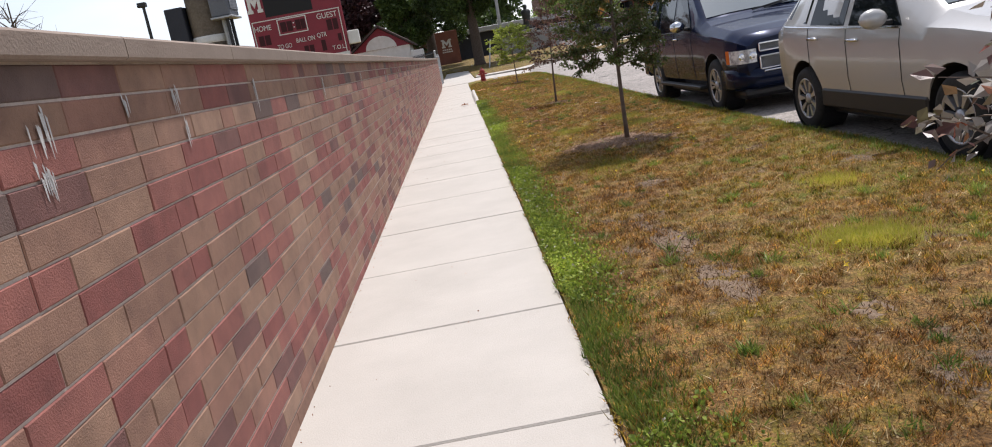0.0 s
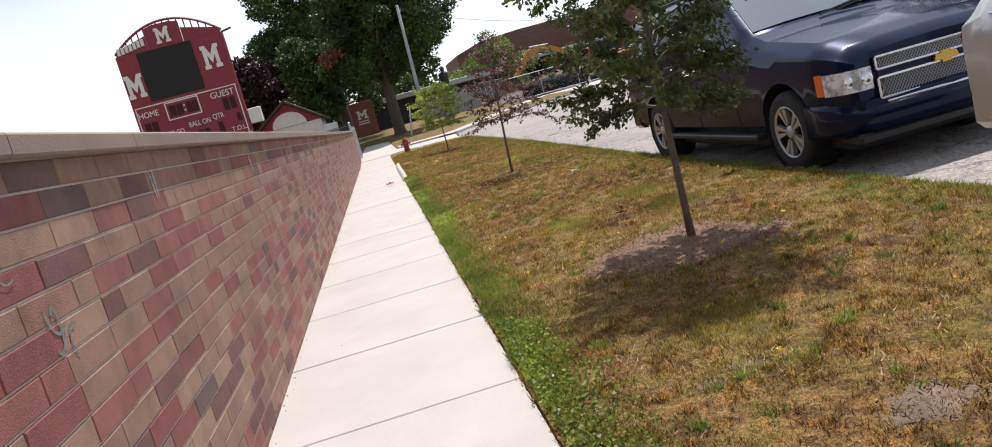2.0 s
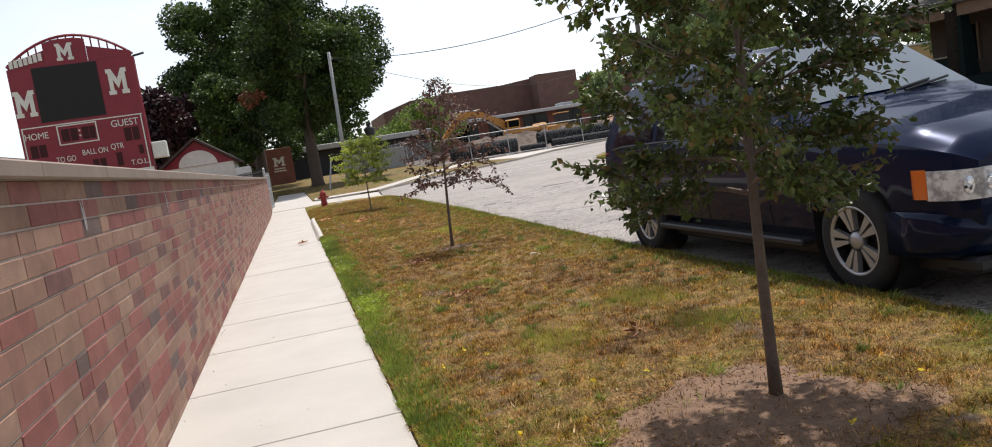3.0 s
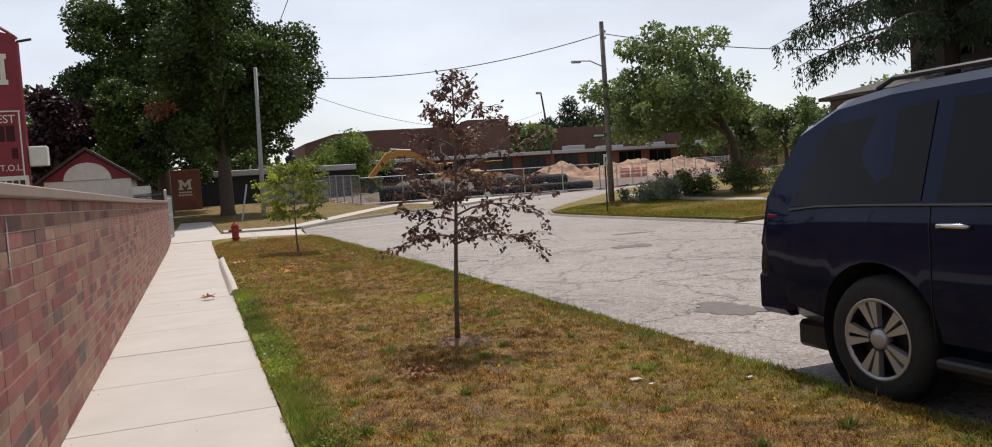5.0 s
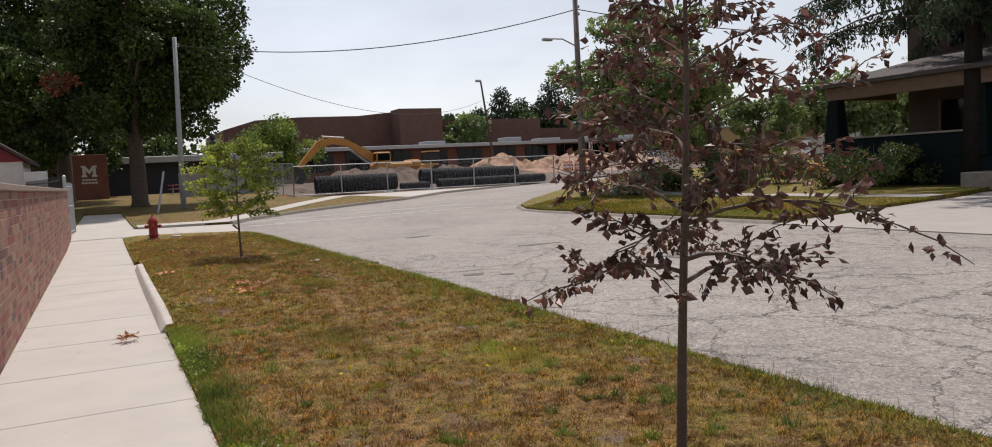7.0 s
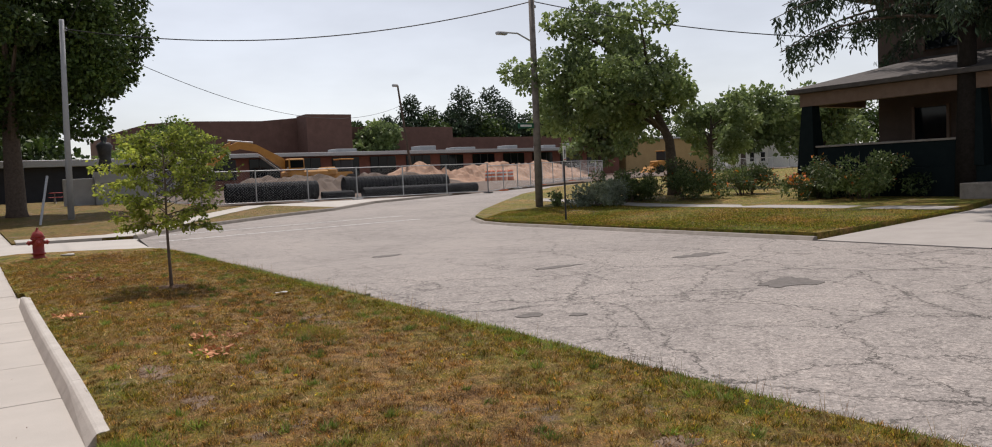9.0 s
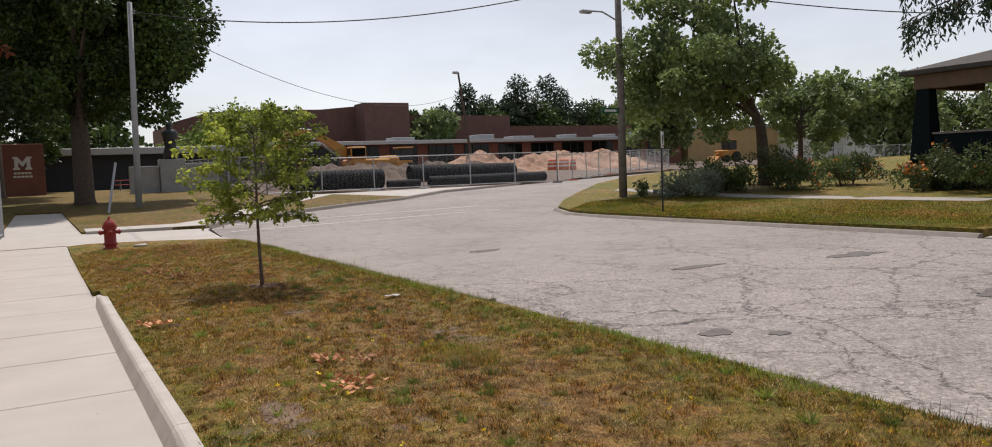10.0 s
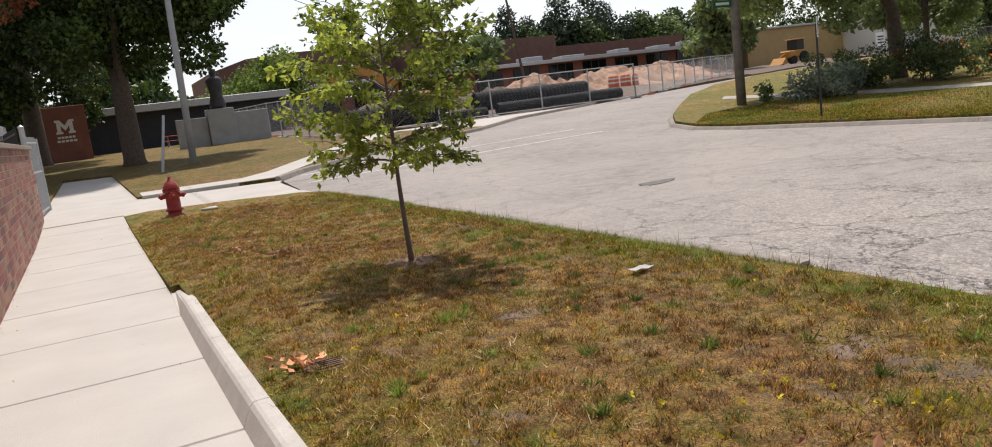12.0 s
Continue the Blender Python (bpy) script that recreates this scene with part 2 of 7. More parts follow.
def road_material(name):
    m, n, l, p = nodes_of(name)
    pos = n.new("ShaderNodeNewGeometry").outputs["Position"]
    stone = n.new("ShaderNodeTexVoronoi")
    stone.inputs["Scale"].default_value = 105
    l.new(pos, stone.inputs["Vector"])
    wide, mid = noise_node(n, l, 0.35, 4, 0.6, pos), noise_node(n, l, 4, 5, 0.65, pos)
    base = ramp_node(n, [(0.0, (0.10, 0.088, 0.080)), (0.5, (0.27, 0.243, 0.221)), (1.0, (0.52, 0.468, 0.425))])
    grit = n.new("ShaderNodeTexVoronoi")
    grit.inputs["Scale"].default_value = 38
    l.new(pos, grit.inputs["Vector"])
    sep = n.new("ShaderNodeSeparateXYZ")
    l.new(pos, sep.inputs[0])
    wander = noise_node(n, l, 0.25, 4, 0.6, pos)
    place = n.new("ShaderNodeMath")
    place.operation = "MULTIPLY_ADD"
    l.new(wander.outputs["Fac"], place.inputs[0])
    place.inputs[1].default_value = 9.0
    l.new(sep.outputs["Y"], place.inputs[2])
    smooth = n.new("ShaderNodeMapRange")
    for key, value in (("From Min", 34.5), ("From Max", 40.5), ("To Min", 0.0), ("To Max", 0.72)):
        smooth.inputs[key].default_value = value
    l.new(place.outputs[0], smooth.inputs["Value"])
    speck = mix_node(n, l, 0.5, stone.outputs["Color"], grit.outputs["Color"])
    l.new(mix_node(n, l, smooth.outputs[0], speck, (0.53, 0.53, 0.53)), base.inputs[0])
    tone = ramp_node(n, [(0.34, (0.72, 0.71, 0.71)), (0.5, (1.0, 1.0, 1.0)), (0.66, (1.18, 1.16, 1.15))])
    l.new(mix_node(n, l, 0.5, wide.outputs["Fac"], mid.outputs["Fac"]), tone.inputs[0])
    c = mix_node(n, l, 1.0, base.outputs[0], tone.outputs[0], "MULTIPLY")
    # long wandering cracks
    warp = noise_node(n, l, 1.3, 6, 0.75, pos)
    shift = mix_node(n, l, 0.8, pos, warp.outputs["Color"], "ADD")
    for scale, width, keep in ((0.30, 0.0030, 1.0), (0.62, 0.0052, 0.95), (1.5, 0.0075, 0.7)):
        crack = n.new("ShaderNodeTexVoronoi")
        crack.feature = "DISTANCE_TO_EDGE"
        crack.inputs["Scale"].default_value = scale
        l.new(shift, crack.inputs["Vector"])
        line = ramp_node(n, [(0.0, (0.20, 0.19, 0.185)), (width, (0.40, 0.39, 0.38)), (width * 1.8, (1, 1, 1))])
        l.new(crack.outputs["Distance"], line.inputs[0])
        fade = n.new("ShaderNodeMapRange")
        for key, value in (("From Min", 0.0), ("From Max", 0.72), ("To Min", keep), ("To Max", keep * 0.35)):
            fade.inputs[key].default_value = value
        l.new(smooth.outputs[0], fade.inputs["Value"])
        c = mix_node(n, l, fade.outputs[0], c, line.outputs[0], "MULTIPLY")
    l.new(c, p.inputs["Base Color"])
    p.inputs["Roughness"].default_value = 0.85
    bump_on(n, l, p, stone.outputs["Distance"], 0.5, 0.006)
    return m


def leaf_material(name, tones, rough=0.45, through=0.25):
    m, n, l, p = nodes_of(name)
    geo = n.new("ShaderNodeNewGeometry")
    r = ramp_node(n, [(i / (len(tones) - 1), c) for i, c in enumerate(tones)])
    l.new(geo.outputs["Random Per Island"], r.inputs[0])
    # noise dims and brightens whole lobes, in place of shaded and sunlit boughs
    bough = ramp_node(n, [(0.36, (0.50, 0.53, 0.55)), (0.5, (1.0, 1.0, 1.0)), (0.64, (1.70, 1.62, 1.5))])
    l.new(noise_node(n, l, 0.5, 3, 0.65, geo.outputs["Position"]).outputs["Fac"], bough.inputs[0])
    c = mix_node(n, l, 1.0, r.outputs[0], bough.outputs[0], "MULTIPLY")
    l.new(c, p.inputs["Base Color"])
    p.inputs["Roughness"].default_value = rough
    p.inputs["Specular IOR Level"].default_value = 0.35
    t = n.new("ShaderNodeBsdfTranslucent")
    l.new(c, t.inputs[0])
    mx = n.new("ShaderNodeMixShader")
    mx.inputs[0].default_value = through
    l.new(p.outputs[0], mx.inputs[1])
    l.new(t.outputs[0], mx.inputs[2])
    l.new(mx.outputs[0], n["Material Output"].inputs[0])
    return m


def plain(name, colour, rough=0.5, metal=0.0, coat=0.0, spec=0.5):
    m, n, l, p = nodes_of(name)
    p.inputs["Base Color"].default_value = (*colour, 1)
    p.inputs["Roughness"].default_value, p.inputs["Metallic"].default_value = rough, metal
    p.inputs["Coat Weight"].default_value, p.inputs["Coat Roughness"].default_value = coat, 0.05
    p.inputs["Specular IOR Level"].default_value = spec
    return m


M_BRICK, M_BRICKS = brick_material("split brick", False), brick_material("split brick run", True)
M_MORTAR = surf("mortar", (0.40, 0.335, 0.295), (0.60, 0.51, 0.455), 8, 0.9)
M_CAP = surf("cast stone cap", (0.215, 0.162, 0.13), (0.30, 0.235, 0.19), 3, 0.85, fine=90)
M_WALK = surf("pale concrete", (0.385, 0.36, 0.325), (0.51, 0.478, 0.435), 1.4, 0.85, fine=120, spread=0.5)
M_KERB = surf("kerb concrete", (0.40, 0.37, 0.335), (0.55, 0.52, 0.475), 4, 0.88, fine=90)
M_OLDKERB = surf("old kerb concrete", (0.18, 0.155, 0.13), (0.32, 0.285, 0.245), 5, 0.9, fine=60)
M_SOIL = surf("dark soil", (0.09, 0.065, 0.05), (0.17, 0.125, 0.095), 3, 0.95, bump=0.6)
M_TURF, M_BLADE = turf_material("dry turf", False), turf_material("grass blades", True)
M_TURF2, M_BLADE2 = turf_material("corner turf", False, 0.19), turf_material("corner blades", True, 0.30)
# School turf is darker thatch, with part of the maples' shade in its colour.
M_TURF_SHADED = turf_material("school turf dimmed for tree shade", False, 0.08, 0.72)
M_ROAD = road_material("worn asphalt")
M_PATCH = surf("asphalt patch", (0.085, 0.076, 0.068), (0.17, 0.152, 0.138), 9, 0.85, fine=120)
M_PAINT = surf("worn white paint", (0.40, 0.39, 0.38), (0.68, 0.67, 0.65), 9, 0.8, fine=40)
M_BARK = surf("bark", (0.055, 0.04, 0.03), (0.14, 0.105, 0.08), 9, 0.9, bump=0.7, fine=45)
M_TWIG = surf("young bark", (0.085, 0.06, 0.045), (0.17, 0.125, 0.095), 14, 0.75, fine=80)
M_WOODPOLE = surf("weathered pole wood", (0.075, 0.064, 0.056), (0.25, 0.222, 0.195), 4, 0.85, fine=40, spread=0.4)
M_GALV = surf("galvanised steel", (0.33, 0.34, 0.35), (0.50, 0.51, 0.52), 12, 0.5, metal=0.6, bump=0.05)
M_BLACK = plain("black iron", (0.018, 0.018, 0.02), 0.5)
M_RUBBER = surf("tyre rubber", (0.014, 0.014, 0.014), (0.03, 0.03, 0.03), 20, 0.85)
M_CHROME = plain("chrome", (0.75, 0.76, 0.78), 0.12, 1.0)
M_RIM = plain("alloy wheel", (0.44, 0.445, 0.46), 0.25, 0.45, 0.4)
M_GLASS = plain("tinted glass", (0.006, 0.008, 0.010), 0.05, 0.0, 0.0, 0.22)
M_WHITE = surf("white paint", (0.62, 0.62, 0.60), (0.78, 0.78, 0.77), 4, 0.6)
M_MAROON = surf("maroon panel", (0.19, 0.012, 0.028), (0.25, 0.018, 0.038), 2, 0.5, bump=0.05)
M_HYDRANT = surf("red hydrant paint", (0.24, 0.022, 0.018), (0.36, 0.035, 0.028), 8, 0.5, bump=0.1)
M_DARKBRICK = surf("brown school brick", (0.105, 0.055, 0.042), (0.165, 0.088, 0.068), 1.2, 0.9, fine=14)
M_REDBRICK = surf("red brick", (0.17, 0.068, 0.05), (0.25, 0.105, 0.078), 1.6, 0.9, fine=16)
M_ROOF = surf("grey shingle", (0.05, 0.044, 0.041), (0.10, 0.089, 0.083), 3, 0.9, fine=25)
M_SAND = surf("orange sand", (0.27, 0.155, 0.10), (0.47, 0.305, 0.21), 0.9, 0.95, bump=0.9, fine=9)
M_YELLOW = surf("digger yellow paint", (0.44, 0.19, 0.03), (0.60, 0.29, 0.055), 3, 0.45, bump=0.05)
M_TUFT = leaf_material("lush grass", [(0.065, 0.115, 0.018), (0.14, 0.215, 0.032), (0.28, 0.36, 0.062), (0.10, 0.165, 0.024), (0.34, 0.32, 0.10)], 0.5, 0.4)
M_MULCH = surf("dry mulch", (0.105, 0.060, 0.036), (0.26, 0.160, 0.098), 14, 0.95, bump=0.9, fine=70, spread=0.5)
M_LIME = surf("lime bloom", (0.42, 0.40, 0.39), (0.62, 0.61, 0.60), 30, 0.9, fine=150)
M_DARKNAVY = surf("dark blue panel", (0.012, 0.014, 0.022), (0.025, 0.028, 0.04), 2, 0.6)
M_WALLGREY = surf("grey concrete panel", (0.30, 0.31, 0.32), (0.42, 0.43, 0.44), 2, 0.85)
M_BRONZE = surf("dark bronze", (0.03, 0.032, 0.034), (0.07, 0.07, 0.072), 5, 0.5, metal=0.4)
M_REDPAINT = surf("red painted steel", (0.38, 0.03, 0.03), (0.48, 0.05, 0.04), 5, 0.5)
M_SCREENBLACK = plain("blank screen", (0.008, 0.008, 0.011), 0.7)
M_DIGIT = plain("unlit digit", (0.045, 0.006, 0.010), 0.8)
M_DKROOF = surf("dark shingle", (0.05, 0.035, 0.035), (0.09, 0.065, 0.06), 5, 0.9)
M_SIGNGREEN = plain("sign green", (0.01, 0.10, 0.05), 0.5)
M_ORANGE = surf("safety orange", (0.55, 0.10, 0.02), (0.68, 0.15, 0.035), 4, 0.6)
M_PIPE = surf("black plastic pipe", (0.010, 0.011, 0.013), (0.024, 0.025, 0.028), 3, 0.75, spec=0.15)
M_RUST = surf("rusty iron", (0.10, 0.055, 0.04), (0.19, 0.11, 0.08), 12, 0.85)
L_DANDELION = leaf_material("dandelion", [(0.65, 0.50, 0.03), (0.75, 0.60, 0.06)], 0.7, 0.2)
M_CABINET = surf("slate cabinet paint", (0.10, 0.11, 0.13), (0.16, 0.17, 0.19), 4, 0.55)
M_DRIVE = surf("aged drive concrete", (0.29, 0.265, 0.24), (0.40, 0.37, 0.34), 1.6, 0.9, fine=60, spread=0.5)

# ---- the large structure ----
Y0 = -8.0                       # where the place begins behind the first eye
WALL_X, WALK_R, ROAD_L, ROAD_R = -0.80, 0.64, 4.25, 13.95


def road_edge(y):
    """The ragged near edge of the street."""
    return 4.16 + 0.30 * min(max((y - 18) / 10.0, 0), 1) + 0.05 * noise.noise((y * 0.55, 2.0, 0))


def flat_grid(name, x0, x1, y0, y1, nx, ny, drop, mat):
    xs, ys = np.linspace(x0, x1, nx), np.linspace(y0, y1, ny)
    v = [(x, y, ground_z(y) - drop) for y in ys for x in xs]
    f = [(j * nx + i, j * nx + i + 1, (j + 1) * nx + i + 1, (j + 1) * nx + i) for j in range(ny - 1) for i in range(nx - 1)]
    return new(name, fast_mesh(name, v, f, mat))


tagged(flat_grid("ground", -900, 900, -600, 1400, 31, 401, 0.16, M_TURF), "wide flat ground of dry summer grass and soil", "ground", kind="structure")

# street and side street
street = [(ROAD_L - 0.25, Y0 - 30), (ROAD_R, Y0 - 30), (ROAD_R, 41.2)]
street += [(13.98, 43.0), (14.6, 44.6), (16.2, 46.6), (19.0, 49.6), (23.0, 53.6), (27.5, 57.0), (33.0, 59.6), (41.0, 62.2), (90.0, 72.0), (90.0, 82.0)]
street += [(60.0, 75.0), (41.0, 68.0), (30.0, 63.4), (23.0, 60.4), (17.0, 57.4), (13.4, 53.9), (10.6, 52.3), (7.4, 50.0), (5.2, 48.0), (4.3, 46.6), (4.1, 44.0), (ROAD_L - 0.25, 43.0)]
tagged(sheet("road", street, 0.0, 0.12, M_ROAD, 3.0), "worn pale asphalt street with wandering cracks", "road", kind="structure")

# nature strip between walk and street
pts = [(WALK_R + 0.01, Y0)] + [(road_edge(y), y) for y in np.arange(Y0, 42.1, 0.35)]
pts += [(4.2, 42.9), (3.2, 43.4), (2.0, 43.9), (0.75, 44.3), (WALK_R + 0.01, 44.3), (WALK_R + 0.01, 35.2), (0.728, 35.2), (0.728, 26.46), (WALK_R + 0.01, 26.46)]


def strip_rise(x, y):
    m = 0.02 + 0.045 * min(max((x - 0.64) / 0.5, 0), 1) * min(max((4.4 - x) / 0.35, 0), 1)
    m += 0.07 * min(max((y - 25) / 2, 0), 1) * min(max((37 - y) / 3, 0), 1) * min(max((3.2 - x) / 1.5, 0), 1)
    return m + 0.012 * noise.noise((x * 1.7, y * 1.7, 0)) + 0.008 * noise.noise((x * 5, y * 5, 2))


strip = tagged(sheet("lawn_strip", pts, strip_rise, 0.2, M_TURF, 0.45), "patchy sunburnt lawn strip between walk and street", "lawn", kind="structure")

# lawns past the wall, and across the street
lawn_left = [(-0.85, 48.2), (-0.6, 58.0), (0.9, 57.6), (1.1, 47.6), (4.2, 47.0), (5.1, 48.2), (7.3, 50.25), (10.5, 52.5), (13.2, 54.0), (14.2, 55.2), (12.0, 60.5), (10.2, 61.4), (9.6, 66), (9.4, 84), (-14, 84), (-14, 48.2)]
tagged(sheet("lawn_school", lawn_left, 0.07, 0.2, M_TURF_SHADED, 2.0, 0.03), "dry lawn under tall trees before the school", "lawn", kind="structure")
isl = [(14.12, 30.75), (14.12, 41.2), (14.15, 43.0), (14.75, 44.5), (16.35, 46.5), (19.1, 49.4), (23.1, 53.4), (27.6, 56.8), (33.1, 59.3), (41.0, 61.9), (89, 71.5), (89, 20), (34, 20), (34, 33.0), (26.5, 32.6), (21.5, 31.5), (17.0, 31.05)]


def yard_rise(x, y):
    return 0.13 + 0.016 * min(max(x - 14, 0), 18)


tagged(sheet("lawn_corner", isl, yard_rise, 0.4, M_TURF2, 2.0, 0.03), "green lawn of the corner house with a kerb", "lawn", kind="structure")
drive = [(13.96, 24.0), (13.96, 30.65), (17.0, 30.95), (21.5, 31.4), (26.4, 32.5), (33.9, 32.9), (33.9, 24.0)]
tagged(sheet("driveway", drive, lambda x, y: 0.02 + 0.016 * min(max(x - 14, 0), 18), 0.3, M_DRIVE, 2.2), "pale concrete driveway beside the corner house", "driveway", kind="structure")
yard2 = [(14.1, Y0 - 30), (14.1, 23.9), (34, 23.9), (34, 19.9), (89, 19.9), (89, Y0 - 30)]
tagged(sheet("lawn_far_side", yard2, yard_rise, 0.4, M_TURF, 4.0), "dry lawn across the street", "lawn", kind="structure")
fieldp = [(-80, Y0 - 30), (-80, 140), (-14.05, 140), (-14.05, 48), (-1.05, 48), (-1.05, Y0 - 30)]
tagged(sheet("field", fieldp, 0.02, 0.2, M_TURF, 6.0), "grass of the playing field behind the wall", "field", kind="structure")
dirt = [(9.7, 61.6), (23.0, 61.2), (41.0, 69.2), (60.0, 76.5), (90, 84), (90, 138), (9.7, 138)]
tagged(sheet("building_site", dirt, 0.03, 0.3, M_SOIL, 3.0, 0.25), "churned brown soil of a building site", "soil", kind="structure")
apron = [(14.3, 55.2), (17.0, 57.5), (23.0, 60.5), (23.0, 61.1), (12.2, 61.1), (12.2, 60.4)]
tagged(sheet("apron", apron, 0.035, 0.12, M_WALK, 2.0), "pale concrete apron before the site fence", "pavement", kind="structure")

# the walk: one slab after another
walk_root = tagged(flat_grid("pavement", WALL_X, WALK_R, Y0, 44.2, 2, 30, 0.028, M_SOIL), "narrow pale concrete walk along the brick wall", "pavement", kind="structure")


def slab_mesh(w, d, t=0.06, c=0.009):
    bm = bmesh.new()
    lo = [bm.verts.new(p) for p in ((0, 0, -t), (w, 0, -t), (w, d, -t), (0, d, -t))]
    mi = [bm.verts.new(p) for p in ((0, 0, -c), (w, 0, -c), (w, d, -c), (0, d, -c))]
    hi = [bm.verts.new(p) for p in ((0, c, 0), (w, c, 0), (w, d - c, 0), (0, d - c, 0))]
    for a, b in ((lo, mi), (mi, hi)):
        for i in range(4):
            bm.faces.new((a[i], a[(i + 1) % 4], b[(i + 1) % 4], b[i]))
    bm.faces.new(hi)
    return mesh_of("slab", bm, M_WALK)


SLAB = slab_mesh(WALK_R - WALL_X, 1.528 - 0.011)
for k in range(-7, 27):
    y = 3.50 + 1.528 * k
    s = new("slab", SLAB)
    s.parent = walk_root
    s.matrix_world = pose(WALL_X, y, 0.004 * noise.noise((k * 3.3, 0, 0)) + ground_z(y), math.degrees(math.atan((ground_z(y + 1.528) - ground_z(y)) / 1.528)), 0.05 * (k % 3 - 1), 0)

# paving at the far end of the wall: the walk widens and runs down to the street
ramp = [(-0.95, 44.6), (0.64, 44.6), (0.66, 44.35), (2.0, 43.95), (3.2, 43.45), (4.25, 42.95), (4.05, 44.0), (4.15, 46.2), (4.3, 46.7), (1.2, 47.4), (1.0, 57.4), (-0.6, 57.8), (-0.95, 48.0)]
tagged(sheet("pavement_ramp", ramp, 0.012, 0.12, M_WALK, 1.6), "pale concrete paving that runs down to the street", "pavement", kind="structure")
lawn_path = tagged(sheet("lawn_path", [(1.2, 47.45), (4.2, 47.05), (5.2, 48.6), (9.4, 55.4), (12.4, 59.8), (11.5, 60.3), (8.6, 56.0), (4.4, 49.0), (3.6, 48.2), (1.2, 48.5)], 0.085, 0.1, M_WALK, 1.6), "narrow concrete path across the lawn", "pavement", kind="structure")
tagged(sheet("yard_path", [(20.3, 31.45), (21.4, 31.6), (21.4, 49.6), (20.3, 48.6)], lambda x, y: yard_rise(x, y) + 0.006, 0.1, M_DRIVE, 2.0), "concrete walk across the corner lawn", "pavement", kind="structure")


def kerb_run(name, line, w, h, mat, label, taper=0.0):
    """A kerb along a line, with a rounded top edge and short lengths."""
    root = empty(name, (line[0][0], line[0][1], 0), label, "kerb", kind="structure")
    for i, (a, b) in enumerate(zip(line, line[1:])):
        a, b = Vector((*a, 0)), Vector((*b, 0))
        d = (b - a).normalized()
        nrm = Vector((d.y, -d.x, 0))
        bm = bmesh.new()
        rings = []
        for p, end in ((a + d * 0.003, i == 0), (b - d * 0.003, i == len(line) - 2)):
            hh = (0.012 if i else 0.085) if (taper and end) else h
            z = ground_z(p.y)
            prof = ((-0.01, -0.1), (-0.01, 0.003), (0.034, max(hh - 0.024, 0.004)), (0.052, max(hh - 0.006, 0.008)), (0.072, hh), (w, hh), (w, -0.1))
            rings.append([bm.verts.new(p + nrm * u + Vector((0, 0, z + v))) for u, v in prof])
        for k in range(len(prof) - 1):
            bm.faces.new((rings[0][k], rings[0][k + 1], rings[1][k + 1], rings[1][k]))
        bm.faces.new(rings[0])
        bm.faces.new(rings[1][::-1])
        s = part("kerb_length", bm, mat)
        s.parent = root
        s.matrix_parent_inverse = root.matrix_world.inverted()
    return root


kerb_run("kerb_walk", [(0.60, 26.45), (0.60, 27.95), (0.60, 29.48), (0.60, 31.01), (0.605, 32.53), (0.62, 34.06), (0.655, 35.3)], 0.135, 0.12, M_KERB, "raised pale concrete kerb beside the walk", 1.0)
kerb_run("kerb_far", [(13.96, 30.75)] + [(13.96, y) for y in np.arange(33.5, 42, 2.1)] + [(13.98, 43.0), (14.6, 44.6), (16.2, 46.6), (19.0, 49.6), (23.0, 53.6), (27.5, 57.0)], 0.16, 0.075, M_OLDKERB, "old weathered concrete kerb of the corner lawn")
kerb_run("kerb_corner", [(23.0, 60.35), (17.0, 57.35), (13.4, 53.85), (10.6, 52.25), (7.4, 49.95), (5.2, 47.95), (4.3, 46.7)], 0.16, 0.12, M_OLDKERB, "curved concrete kerb of the school lawn")
kerb_run("kerb_strip", [(road_edge(y) - 0.05, y) for y in np.arange(31.0, 42.1, 1.1)] + [(4.22, 43.0)], 0.15, 0.035, M_OLDKERB, "low sunken old kerb along the lawn strip")


def road_blotch(name, x, y, rx, ry, seed, mat, lift, label, kind="structure"):
    n = 48
    bm = bmesh.new()
    ring = []
    for k in range(n):
        a = 2 * math.pi * k / n
        r = 1 + 0.5 * noise.noise((math.cos(a) * 1.6 + seed, math.sin(a) * 1.6, seed)) + 0.22 * noise.noise((math.cos(a) * 6, math.sin(a) * 6, seed))
        ring.append(bm.verts.new((x + rx * r * math.cos(a), y + ry * r * math.sin(a), ground_z(y) + lift)))
    low = [bm.verts.new(v.co - Vector((0, 0, 0.03))) for v in ring]
    mid = bm.verts.new((x, y, ground_z(y) + lift))
    for k in range(n):
        bm.faces.new((mid, ring[k], ring[(k + 1) % n]))
        bm.faces.new((ring[k], low[k], low[(k + 1) % n], ring[(k + 1) % n]))
    return tagged(part(name, bm, mat), label, "patch", kind=kind)


for i, (x, y, rx, ry) in enumerate(((5.66, 19.95, 0.34, 0.42), (8.95, 27.6, 0.52, 0.28), (9.9, 22.4, 0.42, 0.3), (5.17, 28.15, 0.16, 0.12), (5.55, 27.8, 0.1, 0.08), (8.7, 22.2, 0.36, 0.16), (7.2, 36.0, 0.3, 0.16), (10.8, 30.8, 0.5, 0.22), (8.2, 31.5, 0.45, 0.12))):
    road_blotch("asphalt_patch", x, y, rx, ry, i * 3.7, M_PATCH, 0.006, "dark worn patch in the pale asphalt")
